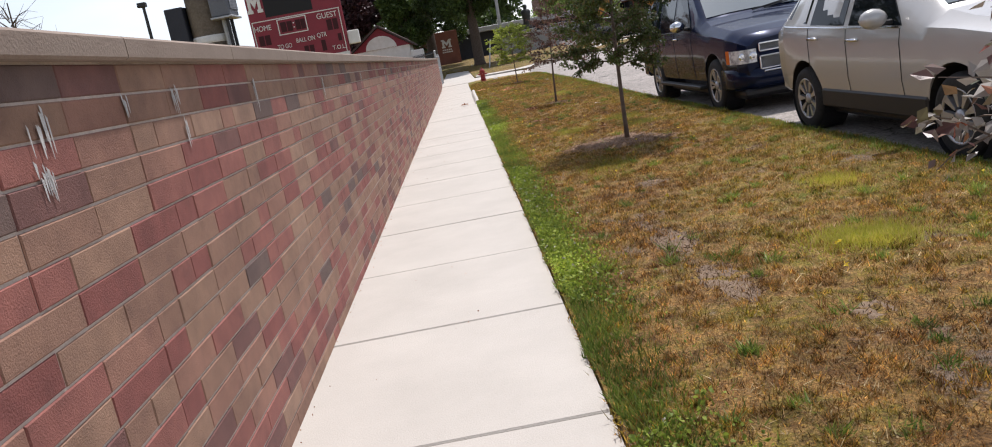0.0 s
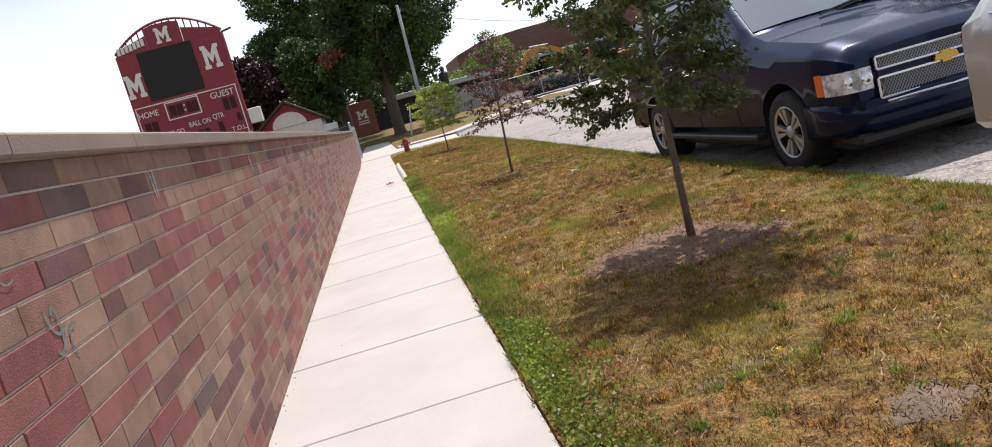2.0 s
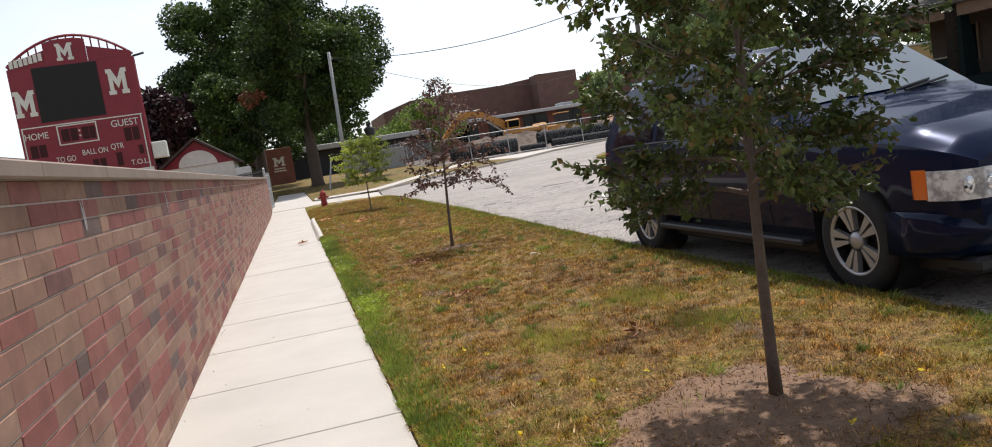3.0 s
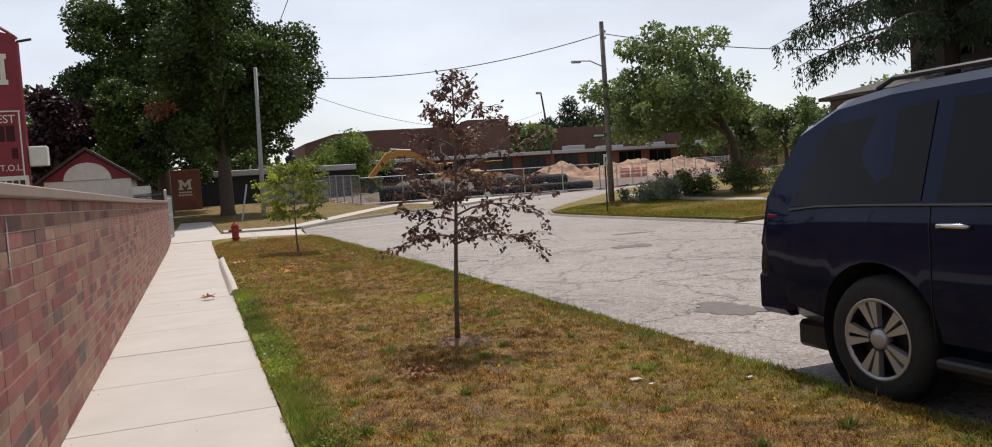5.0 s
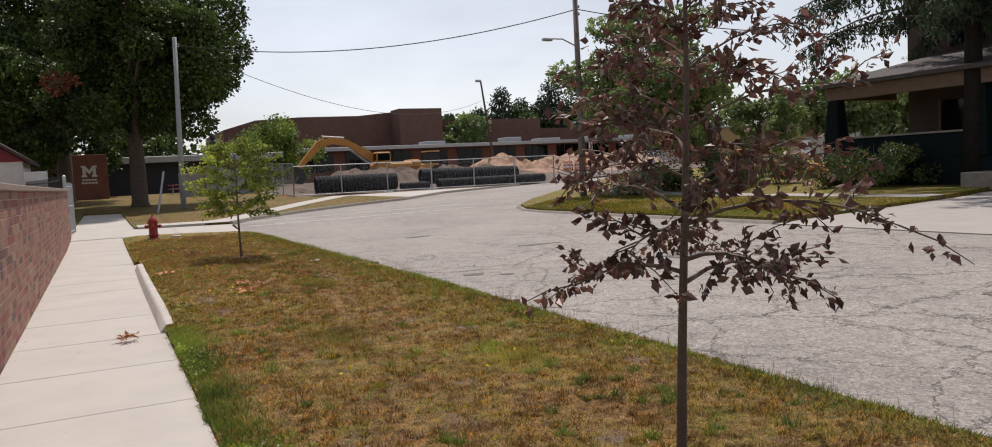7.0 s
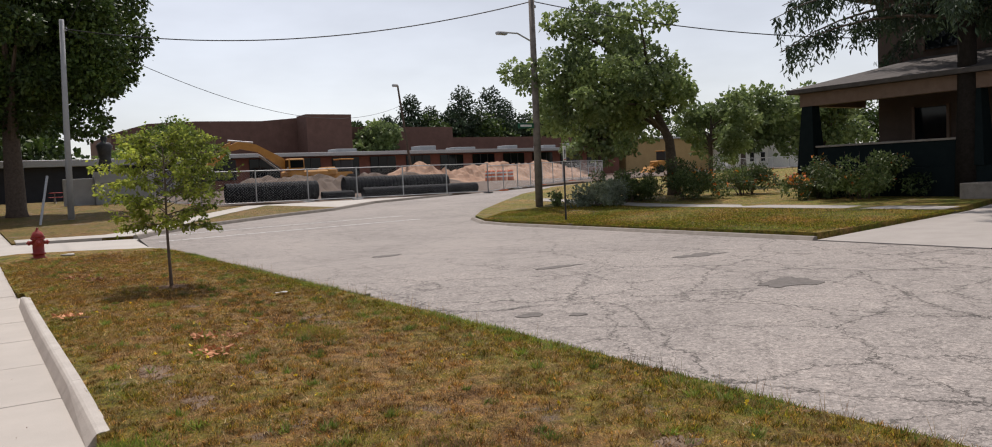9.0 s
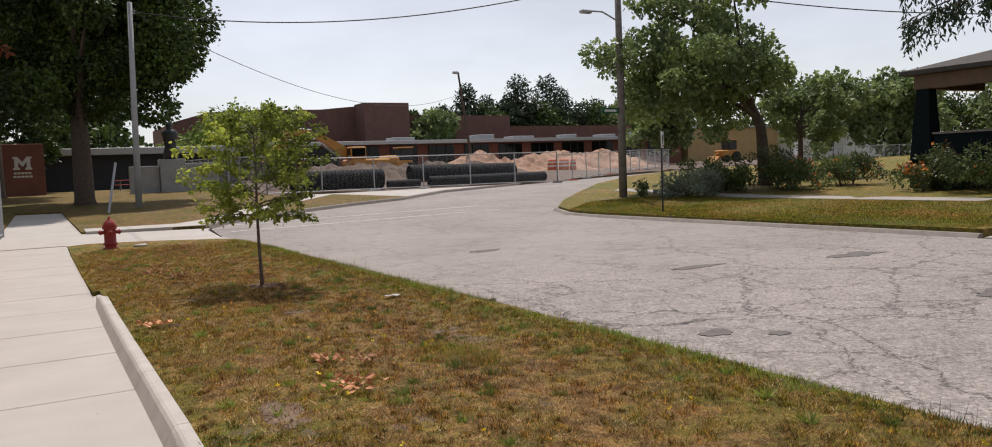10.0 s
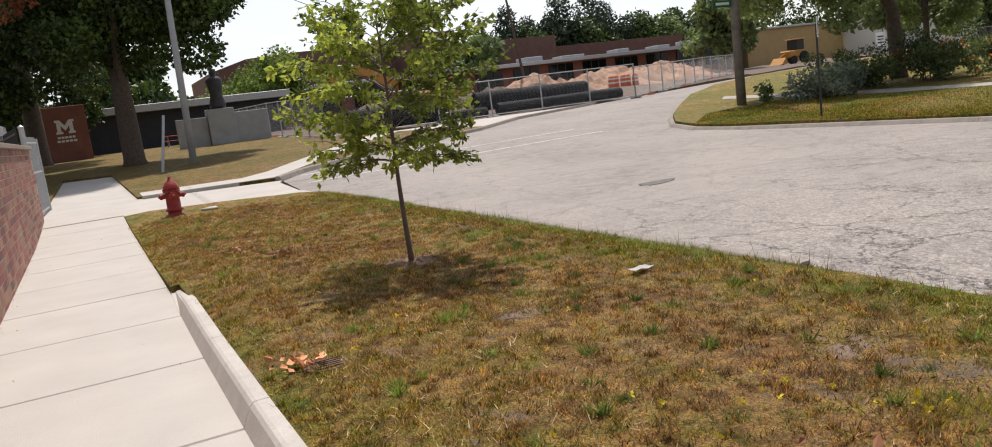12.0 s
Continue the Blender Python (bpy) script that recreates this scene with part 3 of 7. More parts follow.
# faded crossing lines at the mouth of the street
for y0, x0, x1, s in ((45.2, 4.6, 13.6, 0.10), (47.2, 4.9, 13.9, 0.16)):
    bm = bmesh.new()
    for k in range(14):
        xa, xb = x0 + (x1 - x0) * k / 14, x0 + (x1 - x0) * (k + 0.93) / 14
        ya, yb = y0 + (xa - x0) * 0.12, y0 + (xb - x0) * 0.12
        vs = [bm.verts.new((x, y, ground_z(y) + 0.006)) for x, y in ((xa, ya), (xb, yb), (xb, yb + 0.13), (xa, ya + 0.13))]
        bm.faces.new(vs)
    tagged(part("crossing_line", bm, M_PAINT), "faded white crossing line on asphalt", "road marking", kind="structure")

# ---- the brick wall ----
WALL_END = 46.0
COURSE = 0.0985


def cap_z(y):
    """The underside of the cap, which falls a little along the wall."""
    return 1.772 - 0.0085 * min(max(y - 2, -10), 5) - 0.0046 * min(max(y - 7, 0), 22) - 0.0008 * max(y - 29, 0)


bm = bmesh.new()
rings = []
for y in np.arange(Y0, WALL_END + 0.01, 2.0):
    y = min(y, WALL_END)
    z = cap_z(y)
    rings.append([bm.verts.new(p) for p in ((-1.02, y, -0.3), (WALL_X - 0.005, y, -0.3), (WALL_X - 0.005, y, z), (-1.02, y, z))])
for a, b in zip(rings, rings[1:]):
    for k in range(4):
        bm.faces.new((a[k], a[(k + 1) % 4], b[(k + 1) % 4], b[k]))
bm.faces.new(rings[0])
bm.faces.new(rings[-1][::-1])
wall = tagged(part("wall_field", bm, M_MORTAR), "long low wall of mixed red and tan split brick with pale mortar", "wall", kind="structure")

# cap stones with a slight overhang
y = Y0
while y < WALL_END:
    y1 = min(y + 1.22, WALL_END + 0.02)
    bm = bmesh.new()
    prof = ((-1.06, 0.0), (-0.765, 0.0), (-0.755, 0.008), (-0.755, 0.066), (-0.765, 0.075), (-1.05, 0.083), (-1.06, 0.078))
    ra, rb = [[bm.verts.new((x, yy, cap_z(yy) + z)) for x, z in prof] for yy in (y + 0.003, y1 - 0.003)]
    for k in range(len(prof)):
        bm.faces.new((ra[k], ra[(k + 1) % len(prof)], rb[(k + 1) % len(prof)], rb[k]))
    bm.faces.new(ra)
    bm.faces.new(rb[::-1])
    s = part("cap_stone", bm, M_CAP, wall)
    y = y1

# ---- parked vehicles ----
def interp(stations, y, k):
    ys = [s[0] for s in stations]
    return float(np.interp(y, ys, [s[k] for s in stations]))


def ring_at(st, y):
    zb, belt, top, w, wr = (interp(st, y, k) for k in range(1, 6))
    return [(0, zb), (0.88 * w, zb), (0.975 * w, zb + 0.10), (w, zb + 0.30 * (belt - zb) + 0.06), (w * 1.003, belt - 0.13), (0.985 * w, belt),
            (wr + 0.035, top - 0.075), (wr - 0.05, top - 0.012), (wr * 0.5, top + 0.012), (0, top + 0.02)]


def baked(ob, cutters):
    """Cuts openings into ob for good and removes the cutters."""
    for c in cutters:
        md = ob.modifiers.new("cut", "BOOLEAN")
        md.operation, md.object, md.solver = "DIFFERENCE", c, "EXACT"
    me = bpy.data.meshes.new_from_object(ob.evaluated_get(bpy.context.evaluated_depsgraph_get()))
    ob.modifiers.clear()
    ob.data = me
    for c in cutters:
        bpy.data.objects.remove(c)


def wheel(root, x, y, r, width, spokes, double, out):
    """A road wheel: tyre, alloy rim with spokes, hub cap. out: -1 faces -x."""
    w = part("wheel", lathe(bmesh.new(), [(r * 0.64, -width / 2), (r * 0.80, -width / 2 - 0.012), (r * 0.93, -width / 2 + 0.005), (r, -width / 2 + 0.05), (r, width / 2 - 0.05), (r * 0.93, width / 2), (r * 0.64, width / 2)], 32, "X", (0, 0, 0), False), M_RUBBER, None, "black rubber tyre on an alloy wheel", True)
    w.parent = root
    w.location = (x, y, r - 0.005)
    f = out * width / 2
    rim = part("rim", lathe(bmesh.new(), [(r * 0.655, f * 1.03), (r * 0.64, f * 1.06), (r * 0.60, f * 1.0), (r * 0.59, f * 0.9)], 32, "X", (0, 0, 0), False), M_RIM, w, "polished alloy rim", True)
    part("rim_well", lathe(bmesh.new(), [(r * 0.592, f * 0.92), (r * 0.585, f * 0.55), (r * 0.58, f * 0.2)], 28, "X", (0, 0, 0), False), M_BLACK, w)
    part("brake_disc", lathe(bmesh.new(), [(0.0, f * 0.22), (r * 0.5, f * 0.22), (r * 0.56, f * 0.15)], 24, "X"), M_BLACK, w)
    bm = bmesh.new()
    for k in range(spokes):
        for s in ((-0.19, 0.19) if double else (0,)):
            a = 2 * math.pi * k / spokes
            wd = 0.044 if double else 0.046
            pts = []
            for rr, h, ff in ((0.08, wd * 0.75, 0.92), (r * 0.60, wd, 1.0)):
                for side in (-1, 1):
                    aa = a + s + side * h / rr * (0.32 if rr < 0.1 else 0.72)
                    pts.append((rr * math.cos(aa), rr * math.sin(aa), ff))
            o = [bm.verts.new((f * q[2], q[0], q[1])) for q in pts]
            i = [bm.verts.new((f * 0.6, q[0], q[1])) for q in pts]
            bm.faces.new([o[t] for t in (0, 1, 3, 2)])
            for a0, b0 in ((0, 1), (1, 3), (3, 2), (2, 0)):
                bm.faces.new((o[a0], o[b0], i[b0], i[a0]))
    part("spoke_star", bm, M_RIM, w)
    part("hub_cap", lathe(bmesh.new(), [(0.0, f * 1.04), (r * 0.12, f * 1.03), (r * 0.17, f * 0.9), (r * 0.18, f * 0.5)], 16, "X"), M_RIM, w, "", True)
    return w


def vehicle(name, nose, side_x, st, hubs, r, paint, label, suv):
    """A parked car whose nose points to -y; its kerb side stands at side_x."""
    half = max(s[4] for s in st)
    length = st[-1][0]
    root = empty(name, (side_x + half, nose, 0.0), label, "car", "parked cars")
    bm = bmesh.new()
    ys = sorted(set([round(v, 3) for v in np.arange(0.0, length, 0.16)] + [s[0] for s in st]))
    rings = []
    for y in ys:
        h = ring_at(st, y)
        rings.append([bm.verts.new((x, y, z)) for x, z in h] + [bm.verts.new((-x, y, z)) for x, z in h[-2:0:-1]])
    n = len(rings[0])
    for a, b in zip(rings, rings[1:]):
        for k in range(n):
            bm.faces.new((a[k], a[(k + 1) % n], b[(k + 1) % n], b[k]))
    bm.faces.new(rings[0])
    bm.faces.new(rings[-1][::-1])
    body = part("body", bm, paint, root, "", True)
    cutters = []
    for hy in hubs:
        c = part("cutter", lathe(bmesh.new(), [(r * 1.17, -half - 0.2), (r * 1.17, -half + 0.34)], 32, "X", (0, hy, r + 0.02)), M_BLACK)
        d = part("cutter", lathe(bmesh.new(), [(r * 1.17, half - 0.34), (r * 1.17, half + 0.2)], 32, "X", (0, hy, r + 0.02)), M_BLACK)
        for q in (c, d):
            q.matrix_world = root.matrix_world.copy()
        cutters += [c, d]
    bpy.context.view_layer.update()
    baked(body, cutters)
    if not body.data.materials:
        body.data.materials.append(paint)
    for pgn in body.data.polygons:
        pgn.use_smooth = True
    body.data.set_sharp_from_angle(angle=radians(32))
    for hy in hubs:
        for s in (-1, 1):
            part("wheel_arch", lathe(bmesh.new(), [(r * 1.165, s * (half - 0.02)), (r * 1.10, s * (half - 0.33))], 28, "X", (0, hy, r + 0.02), False), M_BLACK, root)
            wheel(root, s * (half - 0.135), hy, r, 0.25, 5 if suv else 9, suv, s)

    def side_point(y, u, s, off=0.006):
        h = ring_at(st, y)
        (xa, za), (xb, zb) = h[5], h[6]
        nx, nz = (zb - za), (xa - xb)
        q = math.hypot(nx, nz) or 1
        return s * (xa + (xb - xa) * u + off * nx / q), y, za + (zb - za) * u + off * nz / q

    def pane(nm, poly, s, mat, lab):
        bm = bmesh.new()
        a = [bm.verts.new(side_point(y, u, s)) for y, u in poly]
        b = [bm.verts.new(side_point(y, u, s, -0.01)) for y, u in poly]
        bm.faces.new(a)
        for i in range(len(a)):
            j = (i + 1) % len(a)
            bm.faces.new((a[i], a[j], b[j], b[i]))
        return part(nm, bm, mat, root, lab)

    panes = SUV_PANES if suv else CROSS_PANES
    for s in (-1, 1):
        for poly in panes:
            pane("side_window", poly, s, M_GLASS, "dark tinted side window")
        # bright strip under the side windows
        bm = bmesh.new()
        y0, y1 = panes[0][0][0], panes[-1][1][0]
        tube(bm, [side_point(y, 0.015, s, 0.006) for y in np.linspace(y0, y1, 14)], 0.011, 5)
        part("window_trim", bm, M_CHROME if not suv else M_BLACK, root)
        for y in panes[0][1][0] - 0.12, panes[1][1][0] - 0.12:
            h = ring_at(st, y)
            z = h[4][1] + 0.02
            bm = tube(bmesh.new(), [(s * (half + 0.005), y - 0.11, z), (s * (half + 0.035), y - 0.08, z + 0.005), (s * (half + 0.035), y + 0.08, z + 0.005), (s * (half + 0.005), y + 0.11, z)], 0.017, 6)
            part("door_handle", bm, M_CHROME, root, "chrome door handle", True)
        for y in (panes[0][0][0] + 0.02, panes[0][1][0] + 0.045, panes[1][1][0] + 0.045):
            bm = bmesh.new()
            h = ring_at(st, y)
            line = [(s * (h[k][0] + 0.003), y, h[k][1]) for k in (2, 3, 4, 5)]
            tube(bm, line, 0.0032, 4)
            part("door_seam", bm, M_BLACK, root)
        # mirror
        my = panes[0][0][0] + 0.18
        px, py, pz = side_point(my, 0.12, s)
        bm = bmesh.new()
        bmesh.ops.create_icosphere(bm, subdivisions=2, radius=1.0, matrix=Matrix.Translation((px + s * 0.19, py - 0.03, pz + 0.06)) @ Matrix.Diagonal((0.135, 0.075, 0.095, 1)))
        mir = part("wing_mirror", bm, M_CHROME if suv else paint, root, "chrome wing mirror" if suv else "", True)
        part("mirror_arm", boxed(min(px, px + s * 0.12), max(px, px + s * 0.12), py - 0.03, py + 0.03, pz - 0.02, pz + 0.03, 0.01), M_BLACK, mir)
        # sill board
        if suv:
            part("running_board", boxed(s * half - 0.09, s * half + 0.05, hubs[0] + r * 1.25, hubs[1] - r * 1.25, 0.33, 0.39, 0.015), M_BLACK, root, "black running board")
        else:
            xa, xb = sorted((s * (half - 0.10), s * (half + 0.002)))
            part("sill_cladding", boxed(xa, xb, hubs[0] + r * 1.16, hubs[1] - r * 1.16, 0.30, 0.50, 0.02), M_BLACK, root, "black sill cladding")
        # lamps
        for nm, y, z0, z1, x0, x1, mt, lb in (("headlight", 0.03, 0.73 if suv else 0.72, 0.925, half * 0.60, half * 0.955, M_LAMP, "clear headlight with an amber corner"), ("tail_light", length - (0.20 if suv else 0.16), 0.88 if suv else 0.98, 1.22 if suv else 1.12, half * (0.89 if suv else 0.84), half * (0.985 if suv else 0.93), M_TAIL, "red tail light")):
            xa, xb = sorted((s * x0, s * x1))
            if nm == "headlight":
                def lamp_shell(cols, za, zb):
                    bm = bmesh.new()
                    f0 = [[bm.verts.new((s * half * cx, cy, z)) for z in (za, zb)] for cx, cy in cols]
                    f1 = [[bm.verts.new((s * half * cx * 0.95, cy + 0.09, z)) for z in (za, zb)] for cx, cy in cols]
                    for i in range(len(cols) - 1):
                        bm.faces.new((f0[i][0], f0[i + 1][0], f0[i + 1][1], f0[i][1]))
                        bm.faces.new((f0[i][1], f0[i + 1][1], f1[i + 1][1], f1[i][1]))
                        bm.faces.new((f0[i][0], f1[i][0], f1[i + 1][0], f0[i + 1][0]))
                    for e in (0, -1):
                        bm.faces.new((f0[e][0], f0[e][1], f1[e][1], f1[e][0]))
                    return bm
                lamp = part(nm, lamp_shell([(0.685, -0.030), (0.80, -0.030), (0.905, 0.03), (0.955, 0.12), (0.985, 0.24)], z0, z1), mt, root, lb)
                part("indicator", lamp_shell([(0.986, 0.242), (0.998, 0.30), (1.004, 0.335)], z0 + 0.01, z1 + 0.01), M_AMBER, lamp, "amber corner indicator")
                bm = bmesh.new()
                for cx in (0.735, 0.87):
                    lathe(bm, [(0.0, 0.012), (0.036, 0.008), (0.056, 0.0)], 14, "Z", (0, 0, 0))
                    bmesh.ops.rotate(bm, verts=bm.verts[-42:], matrix=Matrix.Rotation(radians(90), 3, "X"), cent=(0, 0, 0))
                    bmesh.ops.translate(bm, verts=bm.verts[-42:], vec=(s * half * cx, -0.034 + max(cx - 0.8, 0) * 0.6, (z0 + z1) / 2))
                part("reflector", bm, M_CHROME, lamp)
            else:
                part(nm, boxed(xa, xb, y - 0.06, y + 0.12, z0, z1, 0.02), mt, root, lb)
        bm = lathe(bmesh.new(), [(0.0, 0.0), (0.055, 0.0), (0.065, 0.02)], 16, "Z")
        bmesh.ops.rotate(bm, verts=bm.verts, matrix=Matrix.Rotation(radians(90), 3, "X"), cent=(0, 0, 0))
        bmesh.ops.translate(bm, verts=bm.verts, vec=(s * half * 0.70, 0.012, 0.55))
        part("fog_lamp", bm, M_CHROME, root, "round fog lamp")
        if suv:
            part("roof_rail", tube(bmesh.new(), [(s * 0.66, 2.6, 2.03), (s * 0.68, 2.75, 2.09), (s * 0.68, 4.7, 2.09), (s * 0.66, 4.85, 2.04)], 0.018, 6), M_BLACK, root)
    # windscreen and rear window follow the body between two stations
    for nm, ya, yb in (("windscreen", SCREEN[suv][0], SCREEN[suv][1]), ("rear_window", SCREEN[suv][2], SCREEN[suv][3])):
        bm = bmesh.new()
        grid = []
        for t in (0.06, 0.5, 0.93):
            y = ya + (yb - ya) * t
            h = ring_at(st, y)
            d = -0.008 if nm == "windscreen" else 0.008
            grid.append([bm.verts.new((x, y + d, z + 0.008)) for x, z in [(-h[7][0] * 0.985, h[7][1]), (-h[8][0], h[8][1]), (0, h[9][1]), (h[8][0], h[8][1]), (h[7][0] * 0.985, h[7][1])]])
        for a, b in zip(grid, grid[1:]):
            for k in range(4):
                bm.faces.new((a[k], a[k + 1], b[k + 1], b[k]))
        part(nm, bm, M_SCREEN if nm == "windscreen" else M_GLASS, root, "glass with the sky in it" if nm == "windscreen" else "", True)
    for s in (-1, 1):
        yw = SCREEN[suv][0] - 0.02
        part("wiper", tube(bmesh.new(), [(s * 0.1, yw - 0.01, ring_at(st, yw)[9][1] + 0.02), (s * 0.1 + 0.55, yw + 0.1, ring_at(st, yw + 0.1)[8][1] + 0.03)], 0.012, 5), M_BLACK, root)
    # grille: two framed meshes with a painted bar between, or one
    gw = half * (0.64 if suv else 0.45)
    bands = ((0.62, 0.80), (0.875, 0.985)) if suv else ((0.55, 0.88),)
    grille = part("grille", boxed(-gw, gw, -0.02, 0.06, bands[0][0], bands[-1][1], 0.02), M_GRILLE if not suv else paint, root, "grille in a chrome frame")
    for gz0, gz1 in bands:
        part("grille_panel", boxed(-gw + 0.01, gw - 0.01, -0.026, -0.0202, gz0, gz1), M_GRILLE, grille, "dark mesh")
        for z in (gz0, gz1):
            part("grille_bar", boxed(-gw, gw, -0.045, -0.02, z - 0.011, z + 0.011, 0.005), M_CHROME, grille, "chrome grille bar")
        for s in (-1, 1):
            part("grille_bar", boxed(s * gw - 0.012, s * gw + 0.012, -0.044, -0.02, gz0, gz1, 0.005), M_CHROME, grille, "chrome grille bar")
        bm = bmesh.new()
        for k in range(1, 44):
            x, w = -gw + 2 * gw * k / 44, (gz1 - gz0) * 0.3
            for sg2 in (-1, 1):
                xa, xb = max(-gw, min(gw, x - w * sg2)), max(-gw, min(gw, x + w * sg2))
                tube(bm, [(xa, -0.030, gz0 + 0.01), (xb, -0.030, gz1 - 0.01)], 0.004, 3)
        part("grille_mesh", bm, M_RIM, grille)
    if suv:
        part("badge", prism(bmesh.new(), [(a, b - 0.035) for a, b in ((-0.12, 0.845), (-0.045, 0.845), (-0.045, 0.82), (0.045, 0.82), (0.045, 0.845), (0.12, 0.845), (0.10, 0.90), (0.045, 0.90), (0.045, 0.925), (-0.045, 0.925), (-0.045, 0.90), (-0.10, 0.90))], -0.062, -0.03), M_GOLD, grille, "gold cross-shaped badge")
        part("chrome_strip", boxed(-gw * 0.96, gw * 0.96, -0.088, -0.05, 0.575, 0.60, 0.008), M_CHROME, root)
        # bumper wraps round the corners
        bm = bmesh.new()
        rings = []
        for x, y in ((-1.0, 0.42), (-0.985, 0.26), (-0.90, 0.08), (-0.70, -0.05), (0, -0.085), (0.70, -0.05), (0.90, 0.08), (0.985, 0.26), (1.0, 0.42)):
            rings.append([bm.verts.new((x * half, y + dy, z)) for dy, z in ((0.06, 0.34), (0.0, 0.40), (-0.012, 0.50), (0.0, 0.60), (0.05, 0.65), (0.22, 0.65), (0.22, 0.34))])
        for ra, rb in zip(rings, rings[1:]):
            for k in range(7):
                bm.faces.new((ra[k], ra[(k + 1) % 7], rb[(k + 1) % 7], rb[k]))
        bm.faces.new(rings[0])
        bm.faces.new(rings[-1][::-1])
        part("front_bumper", bm, paint, root, "", True)
        part("valance", boxed(-half * 0.88, half * 0.88, 0.0, 0.3, 0.24, 0.35, 0.03), M_BLACK, root)
    else:
        part("front_bumper", boxed(-half * 0.84, half * 0.84, -0.045, 0.20, 0.36, 0.58, 0.06), M_BLACK, root)
    if suv:
        part("rear_bumper", boxed(-half * 0.985, half * 0.985, length - 0.30, length + 0.07, 0.44, 0.78, 0.05), paint, root)
    else:
        part("rear_bumper", boxed(-half * 0.90, half * 0.90, length - 0.24, length + 0.03, 0.40, 0.70, 0.06), paint, root)
    part("underbody", boxed(-half * 0.85, half * 0.85, 0.12, length - 0.2, 0.20, 0.40, 0.03), M_BLACK, root)
    part("number_plate", boxed(-0.15, 0.15, length + 0.052, length + 0.062, 0.8, 0.95), M_WHITE, root, "white number plate")
    return root


def car_paint(name, colour, metal, coat):
    m, n, l, p = nodes_of(name)
    pos = n.new("ShaderNodeNewGeometry").outputs["Position"]
    t = noise_node(n, l, 900, 2, 0.5, pos)
    d = noise_node(n, l, 2.5, 4, 0.6, pos)
    r = ramp_node(n, [(0.3, tuple(c * 0.85 for c in colour)), (0.7, tuple(c * 1.15 for c in colour))])
    l.new(t.outputs["Fac"], r.inputs[0])
    dust = ramp_node(n, [(0.45, (0, 0, 0)), (0.8, (0.015, 0.015, 0.015))])
    l.new(d.outputs["Fac"], dust.inputs[0])
    l.new(mix_node(n, l, dust.outputs[0], r.outputs[0], (0.30, 0.27, 0.24)), p.inputs["Base Color"])
    p.inputs["Metallic"].default_value, p.inputs["Roughness"].default_value = metal, 0.24
    p.inputs["Coat Weight"].default_value, p.inputs["Coat Roughness"].default_value = coat, 0.04
    p.inputs["Specular IOR Level"].default_value = 0.05 if coat < 0.45 else 0.4
    return m


M_NAVY, M_SILVER = car_paint("navy paint", (0.004, 0.010, 0.036), 0.25, 0.42), car_paint("silver beige paint", (0.50, 0.49, 0.475), 0.25, 0.5)
M_LAMP, M_AMBER, M_TAIL = surf("lamp glass", (0.34, 0.35, 0.37), (0.88, 0.89, 0.90), 9, 0.08, 0.1, bump=0.6, fine=26, spread=0.16), plain("amber lens", (0.75, 0.17, 0.015), 0.15), plain("red lens", (0.30, 0.012, 0.012), 0.12)
M_GRILLE, M_GOLD = plain("grille black", (0.02, 0.02, 0.022), 0.5), plain("gold badge", (0.65, 0.42, 0.10), 0.25, 0.8)
M_SCREEN = plain("windscreen glass", (0.085, 0.11, 0.125), 0.03, 0.0, 1.0, 1.0)
# distance from the nose, underside, belt, top, half width, half roof width
SUV_ST = [(0.0, 0.46, 0.97, 1.05, 0.84, 0.74), (0.10, 0.40, 1.03, 1.13, 0.94, 0.84), (0.40, 0.37, 1.10, 1.22, 1.01, 0.91), (1.35, 0.36, 1.20, 1.34, 1.03, 0.93), (1.62, 0.36, 1.26, 1.42, 1.03, 0.91), (2.50, 0.36, 1.27, 2.02, 1.03, 0.76),
          (3.4, 0.36, 1.27, 2.07, 1.03, 0.77), (4.6, 0.36, 1.26, 2.05, 1.03, 0.77), (5.08, 0.38, 1.25, 2.00, 1.02, 0.76), (5.40, 0.44, 1.22, 1.84, 1.03, 0.82), (5.62, 0.50, 1.20, 1.40, 1.025, 0.96), (5.70, 0.58, 0.95, 1.05, 1.01, 0.97)]
SUV_PANES = [[(2.02, 0.06), (3.08, 0.05), (3.08, 0.88), (2.60, 0.88)], [(3.20, 0.05), (4.12, 0.05), (4.12, 0.88), (3.20, 0.88)], [(4.24, 0.05), (5.36, 0.06), (5.12, 0.86), (4.24, 0.88)]]
CROSS_ST = [(0.0, 0.42, 0.80, 0.88, 0.74, 0.60), (0.12, 0.38, 0.92, 0.99, 0.88, 0.76), (0.45, 0.36, 1.00, 1.08, 0.97, 0.84), (1.15, 0.35, 1.08, 1.17, 1.00, 0.87), (1.50, 0.35, 1.10, 1.24, 1.00, 0.86), (2.45, 0.35, 1.12, 1.80, 1.00, 0.70),
            (3.2, 0.35, 1.14, 1.86, 1.00, 0.71), (4.2, 0.36, 1.18, 1.80, 1.00, 0.68), (4.62, 0.36, 1.20, 1.66, 0.98, 0.64), (4.86, 0.44, 1.14, 1.24, 0.95, 0.80), (4.95, 0.52, 0.92, 1.0, 0.86, 0.72)]
CROSS_PANES = [[(1.95, 0.06), (2.95, 0.05), (2.95, 0.88), (2.50, 0.86)], [(3.06, 0.05), (3.85, 0.06), (3.85, 0.86), (3.06, 0.88)], [(3.96, 0.08), (4.56, 0.22), (4.50, 0.72), (3.96, 0.84)]]
SCREEN = {True: (1.62, 2.50, 5.14, 5.60), False: (1.50, 2.45, 4.65, 4.86)}
